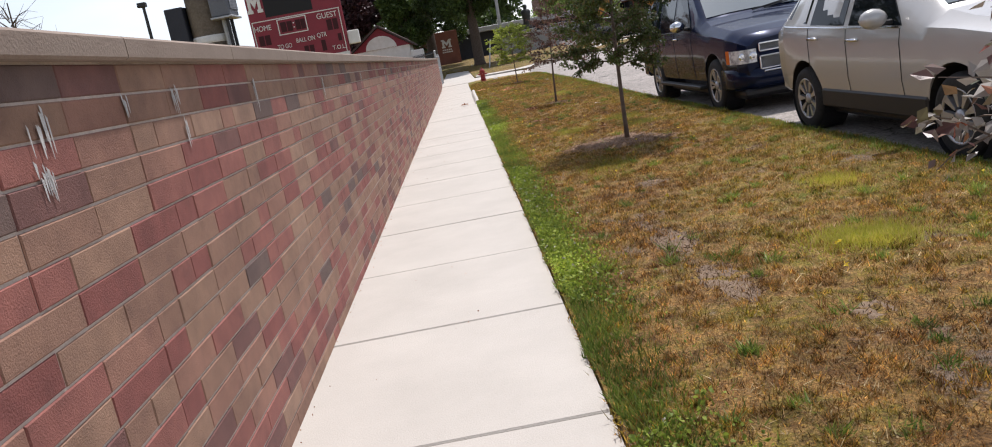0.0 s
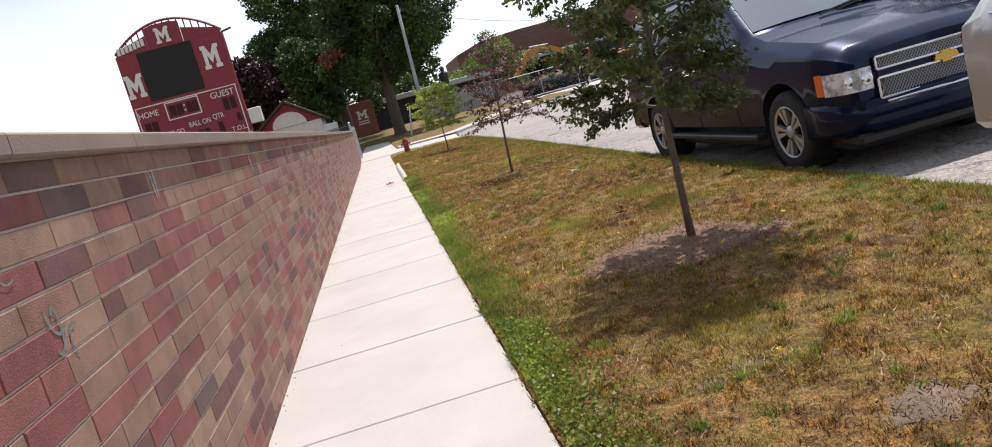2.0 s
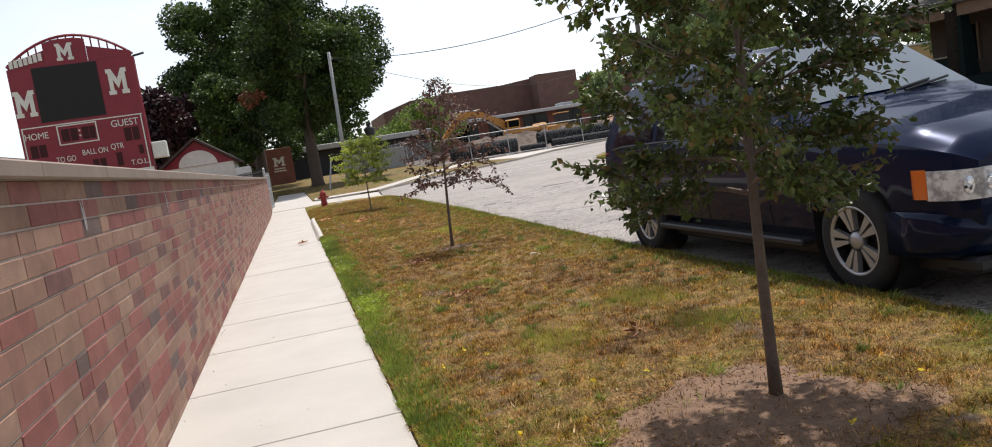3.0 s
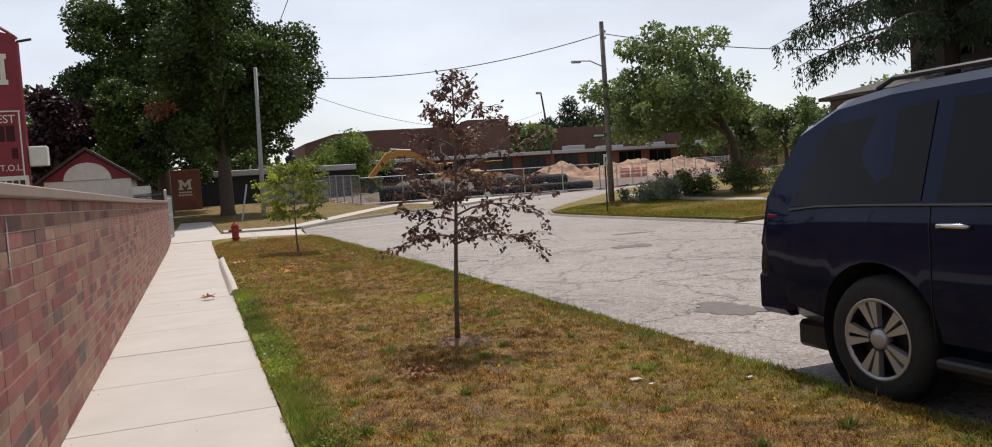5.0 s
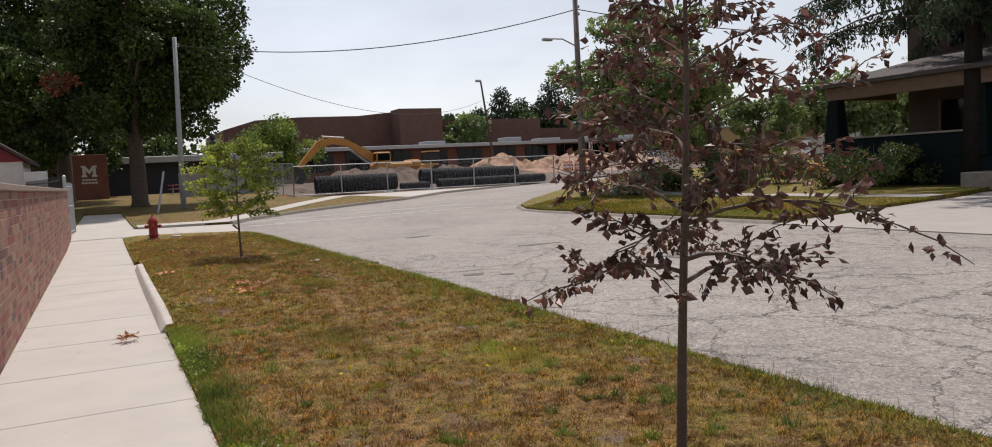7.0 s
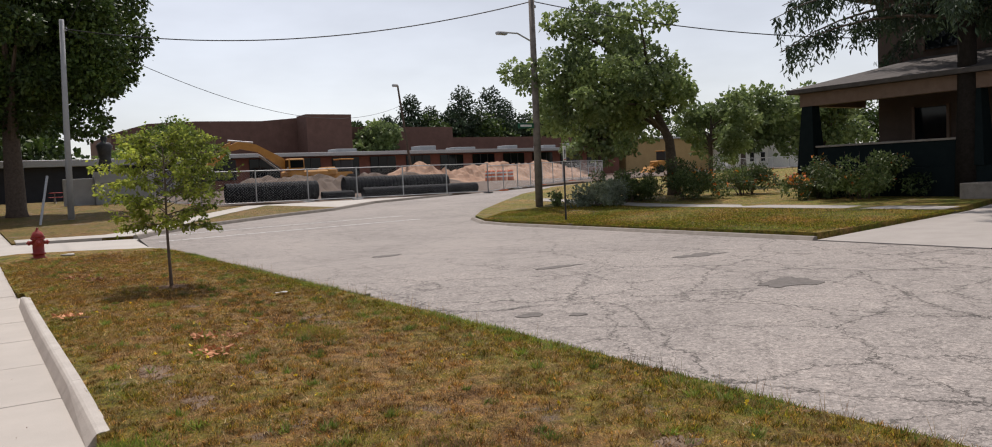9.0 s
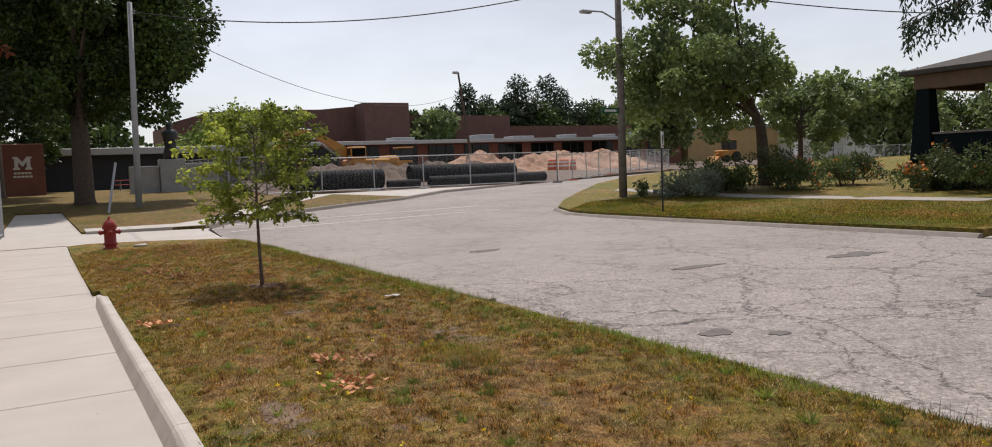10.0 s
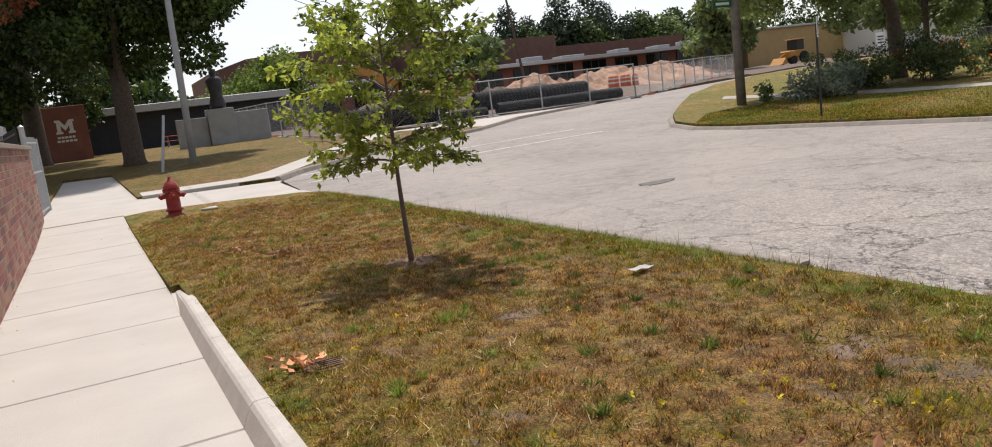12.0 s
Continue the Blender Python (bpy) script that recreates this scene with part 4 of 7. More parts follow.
vehicle("suv", 11.90, 4.20, SUV_ST, (1.0, 4.60), 0.41, M_NAVY, "large dark navy SUV parked at the lawn's edge", True)
vehicle("crossover", 5.60, 4.25, CROSS_ST, (1.17, 4.08), 0.365, M_SILVER, "silver beige crossover parked at the lawn's edge", False)


# ---- trees ----
def leaf_cloud(at, size, rng, out=None, droop=0.25, wide=0.5):
    """Folded pointed leaves at the given points."""
    n = len(at)
    d = rng.normal(size=(n, 3))
    if out is not None:
        d = d * 0.7 + out
    d[:, 2] -= droop
    d /= np.linalg.norm(d, axis=1, keepdims=True)
    s = np.cross(d, rng.normal(size=(n, 3)))
    s /= np.linalg.norm(s, axis=1, keepdims=True)
    u = np.cross(s, d)
    L = (size * rng.uniform(0.6, 1.25, n))[:, None]
    v = np.stack([at, at + d * L * 0.45 + s * L * wide * 0.5 + u * L * 0.10, at + d * L, at + d * L * 0.45 - s * L * wide * 0.5 + u * L * 0.10], 1).reshape(-1, 3)
    i = np.arange(n)[:, None] * 4
    return v, np.concatenate([i + [0, 1, 2], i + [0, 2, 3]], 1).reshape(-1, 3)


def young_tree(base, height, first, radius, limbs, twigs, per, size, mat, seed, label, lean=(0, 0), droop=0.3, thick=0.03, rise=1.0, wide=0.6, spire=False):
    rng = np.random.default_rng(seed)
    bx, by, bz = base
    root = empty("young_tree", base, label, "tree", "young street trees")
    trunk = [Vector((lean[0] * t + 0.03 * math.sin(5 * t + seed) * t, lean[1] * t, t * height)) for t in np.linspace(-0.02, 0.93, 12)]
    tr = [thick * (1.25 if i == 0 else 1) * (1 - 0.82 * i / 11) + 0.003 for i in range(12)]
    part("trunk", tube(bmesh.new(), trunk, tr, 8), M_TWIG, root, "slender young trunk", True)
    bm = bmesh.new()
    anchors, outs = [], []
    for k in range(limbs):
        t = k / (limbs - 1)
        z = first + (height * 0.93 - first) * t
        f = z / height / 0.95 * 11
        i = min(int(f), 10)
        p0 = trunk[i].lerp(trunk[i + 1], f - i)
        a = k * 2.4 + rng.uniform(-0.4, 0.4)
        prof = math.sin(math.pi * min(0.19 + 0.73 * t, 1.0)) ** 0.8
        if spire:
            prof = (min(0.62 + 1.7 * t, 1.0) * (1 - t) ** 1.1 + 0.06) * (1 + 0.36 * math.cos(a - 0.4))
        ln = radius * max(prof, 0.10 if spire else 0.25) * rng.uniform(0.75, 1.15)
        up = (0.35 + 0.75 * t) * rise
        pts = []
        for q in np.linspace(0, 1, 6):
            pts.append(p0 + Vector((math.cos(a) * ln * q, math.sin(a) * ln * q, ln * (up * q - droop * q * q * 1.2))))
        tube(bm, pts, [max(thick * (0.48 if k < 7 else 0.34) * (1 - 0.8 * q) * (1.1 - 0.5 * t), 0.003) for q in np.linspace(0, 1, 6)], 5, False)
        for j in range(twigs):
            q = 0.28 + 0.72 * (j + rng.uniform(0, 1)) / twigs
            f2 = min(q, 0.999) * 5
            i2 = int(f2)
            s0 = pts[i2].lerp(pts[i2 + 1], f2 - i2)
            da = a + rng.choice((-1, 1)) * rng.uniform(0.3, 1.3)
            tl = radius * rng.uniform(0.16, 0.42) * (1 - 0.6 * t if spire else 1.0)
            e = Vector((math.cos(da), math.sin(da), rng.uniform(-0.35, 0.9) * rise - droop * 0.6)).normalized() * tl
            tube(bm, [s0, s0 + e * 0.55 + Vector((0, 0, 0.02)), s0 + e], [0.0045, 0.0035, 0.002], 3, False)
            m = max(2, int(per * rng.uniform(0.4, 1.6) * (1 - 0.82 * t if spire else 1.0)))
            for w in rng.uniform(0.12, 1.06, m):
                anchors.append(s0 + e * w + Vector(rng.normal(size=3) * 0.018))
                outs.append(e.normalized())
    part("branchwork", bm, M_TWIG, root)
    v, f = leaf_cloud(np.array([tuple(p) for p in anchors]), size, rng, np.array([tuple(o) for o in outs]) * 0.7, 0.35, wide)
    crown = new("crown", fast_mesh("crown", v, f, mat))
    crown.parent = root
    return root


L_GREEN = leaf_material("hawthorn green leaf", [(0.055, 0.082, 0.020), (0.085, 0.122, 0.030), (0.135, 0.172, 0.052), (0.068, 0.095, 0.024), (0.17, 0.11, 0.045)], 0.35, 0.33)
L_LIGHT = leaf_material("light green leaf", [(0.15, 0.20, 0.032), (0.24, 0.30, 0.050), (0.35, 0.39, 0.078), (0.18, 0.24, 0.040)], through=0.55)
L_PURPLE = leaf_material("purple leaf", [(0.068, 0.027, 0.026), (0.12, 0.054, 0.044), (0.22, 0.125, 0.10), (0.08, 0.060, 0.032), (0.096, 0.038, 0.036)])
L_SILVERED = leaf_material("purple leaf with pale underside", [(0.09, 0.03, 0.03), (0.22, 0.20, 0.18), (0.38, 0.36, 0.34), (0.12, 0.13, 0.07), (0.30, 0.07, 0.05)], 0.35, 0.2)
L_CHIP = leaf_material("wood chip", [(0.08, 0.044, 0.028), (0.19, 0.112, 0.066), (0.38, 0.265, 0.17), (0.13, 0.076, 0.046), (0.26, 0.155, 0.085)], 0.9, 0.0)
young_tree((2.39, 11.27, 0.05), 3.45, 1.08, 0.80, 46, 16, 46, 0.046, L_GREEN, 11, "young green-leaved street tree with a round crown", (0.05, 0.0), 0.33, 0.030, 1.1)
young_tree((2.48, 20.02, 0.06), 2.80, 1.0, 1.02, 30, 10, 19, 0.056, L_PURPLE, 5, "young purple-leaved street tree with a sparse crown", (0.14, 0.0), 0.42, 0.024, 1.0, 0.6, True)
young_tree((2.57, 33.70, 0.07), 2.34, 0.95, 0.94, 32, 13, 22, 0.064, L_LIGHT, 23, "young light green street tree with an airy crown", (-0.02, 0.03), 0.22, 0.024, 0.8)
young_tree((2.60, 2.75, 0.05), 2.6, 0.98, 1.0, 26, 9, 16, 0.066, L_SILVERED, 31, "young purple-leaved street tree with pale leaf undersides", (0.0, 0.0), 0.42, 0.026, 1.0)
M_DUST = surf("dusty bare soil", (0.115, 0.075, 0.048), (0.26, 0.182, 0.122), 9, 0.95, bump=0.9, fine=85, spread=0.4)


def draped_patch(name, x, y, rx, ry, s, mat, label, category, group, lift=0.022):
    """A thin low patch that follows the lawn, with a ragged rim."""
    n, rows = 44, 7
    v, f = [(x, y, strip_rise(x, y) + lift)], []
    for j in range(1, rows + 1):
        for k in range(n):
            a = 2 * math.pi * k / n
            q = (1 + 0.45 * noise.noise((1.6 * math.cos(a) + s, 1.6 * math.sin(a), s)) + 0.22 * noise.noise((7 * math.cos(a), 7 * math.sin(a), s))) * j / rows
            px, py = x + rx * q * math.cos(a), y + ry * q * math.sin(a)
            v.append((px, py, strip_rise(px, py) + lift * (1 - (j / rows) ** 2) - 0.008 * (j == rows) + 0.01 * noise.noise((px * 14, py * 14, 0))))
    f += [(0, 1 + k, 1 + (k + 1) % n) for k in range(n)]
    for j in range(1, rows):
        for k in range(n):
            p, q, r, t = 1 + (j - 1) * n + k, 1 + j * n + k, 1 + j * n + (k + 1) % n, 1 + (j - 1) * n + (k + 1) % n
            f += [(p, q, r), (p, r, t)]
    bed = tagged(new(name, fast_mesh(name, v, f, mat)), label, category, group)
    m = int(3600 * rx * ry)
    a, q = RNG.uniform(0, 6.283, m), np.sqrt(RNG.uniform(0, 1, m)) * 1.12
    px, py = x + rx * q * np.cos(a), y + ry * q * np.sin(a)
    pts = np.stack([px, py, [strip_rise(u, w) + 0.02 for u, w in zip(px, py)]], 1)
    v, f = leaf_cloud(pts, 0.032, RNG, None, 0.0, 0.22)
    chips = new("dry_litter", fast_mesh("dry_litter", v, f, L_CHIP))
    chips.parent = bed
    tagged(chips, "dry grey-brown chips and stalks", kind="stuff")


for i, (x, y, rx, ry) in enumerate(((2.25, 11.2, 0.80, 0.62), (2.48, 19.9, 0.28, 0.28), (2.6, 33.75, 0.3, 0.3))):
    draped_patch("mulch_bed", x, y, rx, ry, i + 1.0, M_MULCH, "low bed of dry wood mulch round a trunk", "mulch", "mulch beds")
BARE = ((1.56, 4.65, 0.20, 0.42), (1.55, 5.7, 0.22, 0.45), (1.9, 7.9, 0.22, 0.20), (2.0, 3.9, 0.14, 0.16), (1.22, 27.75, 0.17, 0.42), (1.30, 26.6, 0.14, 0.22), (3.2, 29.6, 0.24, 0.22), (3.12, 28.9, 0.14, 0.22), (3.17, 24.1, 0.18, 0.14), (2.38, 31.3, 0.2, 0.14), (1.5, 16.2, 0.16, 0.2), (3.2, 8.8, 0.2, 0.25))
for i, (x, y, rx, ry) in enumerate(BARE):
    draped_patch("bare_soil", x, y, rx * 0.85, ry * 0.85, i * 2.3 + 5, M_DUST, "bare dusty soil showing through the dry lawn", "soil", "bare spots", 0.004)


# ---- grass blades ----
GRID = np.array([[strip_rise(x, y) for x in np.arange(0.5, 4.81, 0.1)] for y in np.arange(1.0, 45.01, 0.1)])


def rise_at(x, y):
    """The strip's height, read between the points of a grid."""
    u, v = np.clip((x - 0.5) / 0.1, 0, 42.999), np.clip((y - 1.0) / 0.1, 0, 438.999)
    i, j = u.astype(int), v.astype(int)
    a, b = u - i, v - j
    return (GRID[j, i] * (1 - a) + GRID[j, i + 1] * a) * (1 - b) + (GRID[j + 1, i] * (1 - a) + GRID[j + 1, i + 1] * a) * b


def blades(name, x, y, z, height, width, mat, label, rng, flop=1.3):
    """One mesh of many single blades of grass, most of them lying over."""
    n = len(x)
    a, b = rng.uniform(0, 2 * math.pi, n), rng.uniform(0, 2 * math.pi, n)
    h = height * rng.uniform(0.35, 1.3, n)
    lean = height * rng.uniform(0.2, flop, n)
    w = width * rng.uniform(0.6, 1.4, n)
    p0 = np.stack([x - np.cos(a) * w, y - np.sin(a) * w, z - 0.006], 1)
    p1 = np.stack([x + np.cos(a) * w, y + np.sin(a) * w, z - 0.006], 1)
    p2 = np.stack([x + np.cos(b) * lean, y + np.sin(b) * lean, z + h], 1)
    v = np.stack([p0, p1, p2], 1).reshape(-1, 3)
    return tagged(new(name, fast_mesh(name, v, np.arange(len(v)).reshape(-1, 3), mat)), label, "grass", kind="stuff")


def drift(x, y, s, seed):
    """A cheap wandering field between about -1 and 1."""
    return (np.sin(x * 1.7 * s + 1.3 * np.sin(y * 1.1 * s + seed)) + np.sin(y * 1.9 * s + 1.7 * np.sin(x * 1.3 * s - seed) + seed)) * 0.5


EDGE = np.array([road_edge(y) for y in np.arange(0, 46, 0.1)])
BEDS = ((2.25, 11.2, 0.85, 0.85), (2.48, 19.9, 0.5, 0.5), (2.6, 33.75, 0.4, 0.4)) + tuple((x, y, rx, ry) for x, y, rx, ry in BARE)


def on_lawn(x, y, rng):
    """Which points bear grass: off the kerb and the end of the strip, thin on the beds."""
    ok = (x > WALK_R - 0.03) & (x < EDGE[np.clip((y * 10).astype(int), 0, 459)] + 0.03) & (y > 1.4) & (y < 44.2 - 0.36 * np.clip(x - 0.7, 0, 4))
    ok &= ~((x < 0.735) & (y > 26.4) & (y < 35.3))
    for tx, ty, rx, ry in BEDS:
        d = np.hypot((x - tx) / rx, (y - ty) / ry) * (1 + 0.3 * drift(x, y, 3.0, 1.0))
        ok &= ~((d < 1) & (rng.uniform(0, 1, len(x)) < 0.72 - 0.6 * d ** 2))
    return ok


def tussocks(n, lo, hi, spread, rng, bias=1.0, x0=0.66, x1=4.4):
    """Blades gathered in many small clumps: their feet, and how tall each clump grows."""
    cy = 1.5 + rng.uniform(0, 1, n) ** bias * 42.4
    cx = rng.uniform(x0, x1, n)
    cn = rng.integers(lo, hi, n)
    sp = np.repeat(rng.uniform(0.4, 1.0, n) * spread, cn)
    x, y = np.repeat(cx, cn) + rng.normal(size=cn.sum()) * sp, np.repeat(cy, cn) + rng.normal(size=cn.sum()) * sp
    tall = np.repeat(rng.uniform(0.55, 1.45, n), cn)
    ok = on_lawn(x, y, rng)
    return x[ok], y[ok], tall[ok]


# short stubble everywhere, and dry tussocks over it
N = 360000
gy = 1.5 + RNG.uniform(0, 1, N) ** 1.05 * 42.2
gx = RNG.uniform(WALK_R - 0.01, 4.55, N)
keep = on_lawn(gx, gy, RNG) & (RNG.uniform(0, 1, N) < 0.62 + 0.35 * drift(gx, gy, 1.0, 2.0) + 0.3 * drift(gx, gy, 3.7, 5.0))
gx, gy = gx[keep], gy[keep]
blades("grass", gx, gy, rise_at(gx, gy), 0.022, 0.0030, M_BLADE, "short dry summer grass of the lawn strip", RNG, 2.0)
gx, gy, tall = tussocks(15000, 14, 46, 0.032, RNG, 1.15)
blades("dry_tussocks", gx, gy, rise_at(gx, gy), 0.029 * tall, 0.0032, M_BLADE, "dry tussocks of short brown and olive grass", RNG, 1.25)
M_STRAW = leaf_material("straw", [(0.12, 0.062, 0.030), (0.30, 0.180, 0.075), (0.46, 0.325, 0.155), (0.22, 0.105, 0.042), (0.20, 0.17, 0.045), (0.36, 0.23, 0.095)], 0.8, 0.25)
gx, gy, tall = tussocks(17000, 8, 30, 0.05, RNG, 1.1, 0.90, 4.1)
blades("straw", gx, gy, rise_at(gx, gy), 0.022 * tall, 0.0028, M_STRAW, "bleached and rusty straw lying in the lawn", RNG, 2.2)
M_BLEACHED = leaf_material("bleached straw", [(0.30, 0.20, 0.09), (0.43, 0.32, 0.16), (0.55, 0.43, 0.24)], 0.8, 0.2)
gx, gy, tall = tussocks(7000, 3, 12, 0.06, RNG, 1.1, 0.85, 4.1)
blades("bleached_straw", gx, gy, rise_at(gx, gy) + 0.006, 0.014 * tall, 0.0034, M_BLEACHED, "single bleached stalks lying on the lawn", RNG, 4.0)
# a few drifts of bright fresh grass
M_FRESH = leaf_material("fresh lime grass", [(0.24, 0.26, 0.03), (0.32, 0.33, 0.04), (0.42, 0.40, 0.07), (0.40, 0.32, 0.13)], 0.6, 0.4)
fx, fy = [], []
for x, y, rx, ry, n in ((2.55, 5.0, 0.30, 0.24, 5200), (2.95, 14.1, 0.30, 0.5, 1800), (2.9, 12.9, 0.28, 0.35, 1800), (1.9, 13.2, 0.3, 0.5, 1500), (3.1, 6.6, 0.2, 0.25, 1300), (1.75, 9.4, 0.35, 0.5, 1800), (2.0, 24.6, 0.4, 0.6, 2200), (3.0, 22.8, 0.35, 0.5, 1600), (2.9, 28.6, 0.35, 0.6, 1500)):
    fx.append(x + RNG.normal(size=n) * rx * 0.55)
    fy.append(y + RNG.normal(size=n) * ry * 0.55)
fx, fy = np.concatenate(fx), np.concatenate(fy)
blades("fresh_grass", fx, fy, rise_at(fx, fy), 0.048, 0.0028, M_FRESH, "drifts of fresh yellow-green grass in the dry lawn", RNG, 1.2)
# lush tufts: along the walk, at the street's edge and scattered weeds
ty = np.concatenate([RNG.uniform(1.5, 26.2, 56000), RNG.uniform(3, 41, 22000)])
tx = np.concatenate([np.abs(RNG.normal(0, 0.165, 56000)) + WALK_R + 0.012 + 0.028 * drift(ty[:56000], ty[:56000] * 0.7, 4.0, 2.0) + 0.022 * drift(ty[:56000] * 0.8, ty[:56000], 13.0, 5.0), -np.abs(RNG.normal(0, 0.16, 22000))])
tx[56000:] += EDGE[(ty[56000:] * 10).astype(int)] + 0.02
ok = drift(tx * 0.6, ty, 0.9, 3.0) + 0.5 * drift(tx, ty, 3.1, 8.0) > -0.45 + 0.6 * RNG.uniform(-1, 1, len(tx))
tx, ty = tx[ok], ty[ok]
blades("grass_edge", tx, ty, rise_at(tx, ty), 0.044, 0.0040, M_TUFT, "lush green grass along the edges", RNG, 1.1)
wx, wy, tall = tussocks(520, 26, 80, 0.035, RNG, 1.0, 0.9, 4.1)
blades("weeds", wx, wy, rise_at(wx, wy), 0.050 * tall, 0.0046, M_TUFT, "scattered green weed tufts in the dry lawn", RNG, 1.7)
# thin seed stalks at the street's edge
sx, sy = np.repeat(RNG.uniform(-0.20, 0.02, 240), 2), np.repeat(RNG.uniform(15, 38, 240), 2)
sx = sx + EDGE[(sy * 10).astype(int)] + RNG.normal(size=480) * 0.02
blades("seed_stalks", sx, sy, rise_at(np.minimum(sx, 4.5), sy), 0.15, 0.0022, M_STRAW, "thin seed stalks at the street's edge", RNG, 0.35)
N2 = 120000
gx, gy = 14.15 + 6.0 * RNG.uniform(0, 1, N2) ** 1.5, RNG.uniform(30.9, 45.0, N2)
ok = (gy < 43.0 + 0.9 * (gx - 14.1)) & (gy < 48)
gx, gy = gx[ok], gy[ok]
blades("grass_corner", gx, gy, np.array([yard_rise(a, b) + ground_z(b) for a, b in zip(gx, gy)]), 0.034, 0.0055, M_BLADE2, "short olive grass of the corner lawn", RNG, 1.0)
# clover along the walk, with white heads
M_CLOVER = leaf_material("clover leaf", [(0.13, 0.19, 0.026), (0.25, 0.33, 0.042), (0.38, 0.44, 0.075)], 0.6, 0.4)
M_CLOVERHEAD = plain("clover head", (0.55, 0.52, 0.44), 0.9)
qx, qy = np.abs(RNG.normal(0, 0.165, 26000)) + WALK_R + 0.02, RNG.uniform(2, 26, 26000)
ok = np.array([noise.noise((a * 0.9, b * 0.5, 4.0)) > 0.0 for a, b in zip(qx, qy)]) & (qx < 2.4)
p = np.stack([qx, qy, rise_at(qx, qy)], 1)[ok]
p[:, 2] += RNG.uniform(0.01, 0.05, len(p))
v, f = leaf_cloud(p, 0.024, RNG, None, -0.1, 0.9)
tagged(new("clover", fast_mesh("clover", v, f, M_CLOVER)), "patches of green clover beside the walk", "clover", kind="stuff")
pick = p[RNG.uniform(0, 1, len(p)) < 0.006]
pick = np.repeat(pick, 4, 0) + RNG.normal(size=(len(pick) * 4, 3)) * 0.004 + np.array([0, 0, 0.018])
v, f = leaf_cloud(pick, 0.016, RNG, None, -0.8, 0.9)
tagged(new("clover_heads", fast_mesh("clover_heads", v, f, M_CLOVERHEAD)), "small white clover heads in the grass", "flowers", kind="stuff")

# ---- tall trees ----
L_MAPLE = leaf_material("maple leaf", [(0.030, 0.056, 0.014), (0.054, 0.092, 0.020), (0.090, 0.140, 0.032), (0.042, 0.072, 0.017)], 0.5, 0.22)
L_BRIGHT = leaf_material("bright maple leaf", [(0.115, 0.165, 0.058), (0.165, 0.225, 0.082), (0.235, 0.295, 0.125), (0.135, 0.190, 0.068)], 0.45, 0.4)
L_YOUNG = leaf_material("yellow-green leaf", [(0.10, 0.16, 0.028), (0.15, 0.22, 0.04), (0.19, 0.25, 0.055)], 0.5, 0.4)
L_PINE = leaf_material("conifer needle", [(0.022, 0.042, 0.022), (0.038, 0.064, 0.032), (0.058, 0.088, 0.045)], 0.6, 0.15)
L_DARKRED = leaf_material("copper leaf", [(0.03, 0.014, 0.018), (0.05, 0.022, 0.026), (0.075, 0.038, 0.038)], 0.5, 0.15)
L_RUST = leaf_material("dead rust leaf", [(0.16, 0.045, 0.02), (0.22, 0.075, 0.03)], 0.7, 0.1)
L_FLOWER = leaf_material("orange flower", [(0.55, 0.13, 0.02), (0.65, 0.28, 0.04), (0.45, 0.08, 0.02)], 0.6, 0.2)
L_SHRUB = leaf_material("garden leaf", [(0.045, 0.075, 0.022), (0.085, 0.130, 0.038), (0.15, 0.20, 0.065), (0.065, 0.10, 0.030), (0.20, 0.22, 0.09)], 0.5, 0.3)
L_GREY = leaf_material("silver green leaf", [(0.14, 0.17, 0.11), (0.20, 0.24, 0.16), (0.26, 0.29, 0.21)], 0.6, 0.2)


def blob_points(blobs, n, rng):
    """Points near the skins of many soft balls, and the way out of each ball."""
    w = np.array([b[3] ** 2 for b in blobs])
    pick = rng.choice(len(blobs), n, p=w / w.sum())
    b = np.array(blobs)[pick]
    d = rng.normal(size=(n, 3))
    d /= np.linalg.norm(d, axis=1, keepdims=True)
    r = rng.uniform(0.25, 1.0, n) ** 0.5 * rng.choice((1.0, 1.0, 1.0, 1.18), n)
    return b[:, :3] + d * b[:, 3:4] * r[:, None] * np.array([1, 1, 0.8]), d


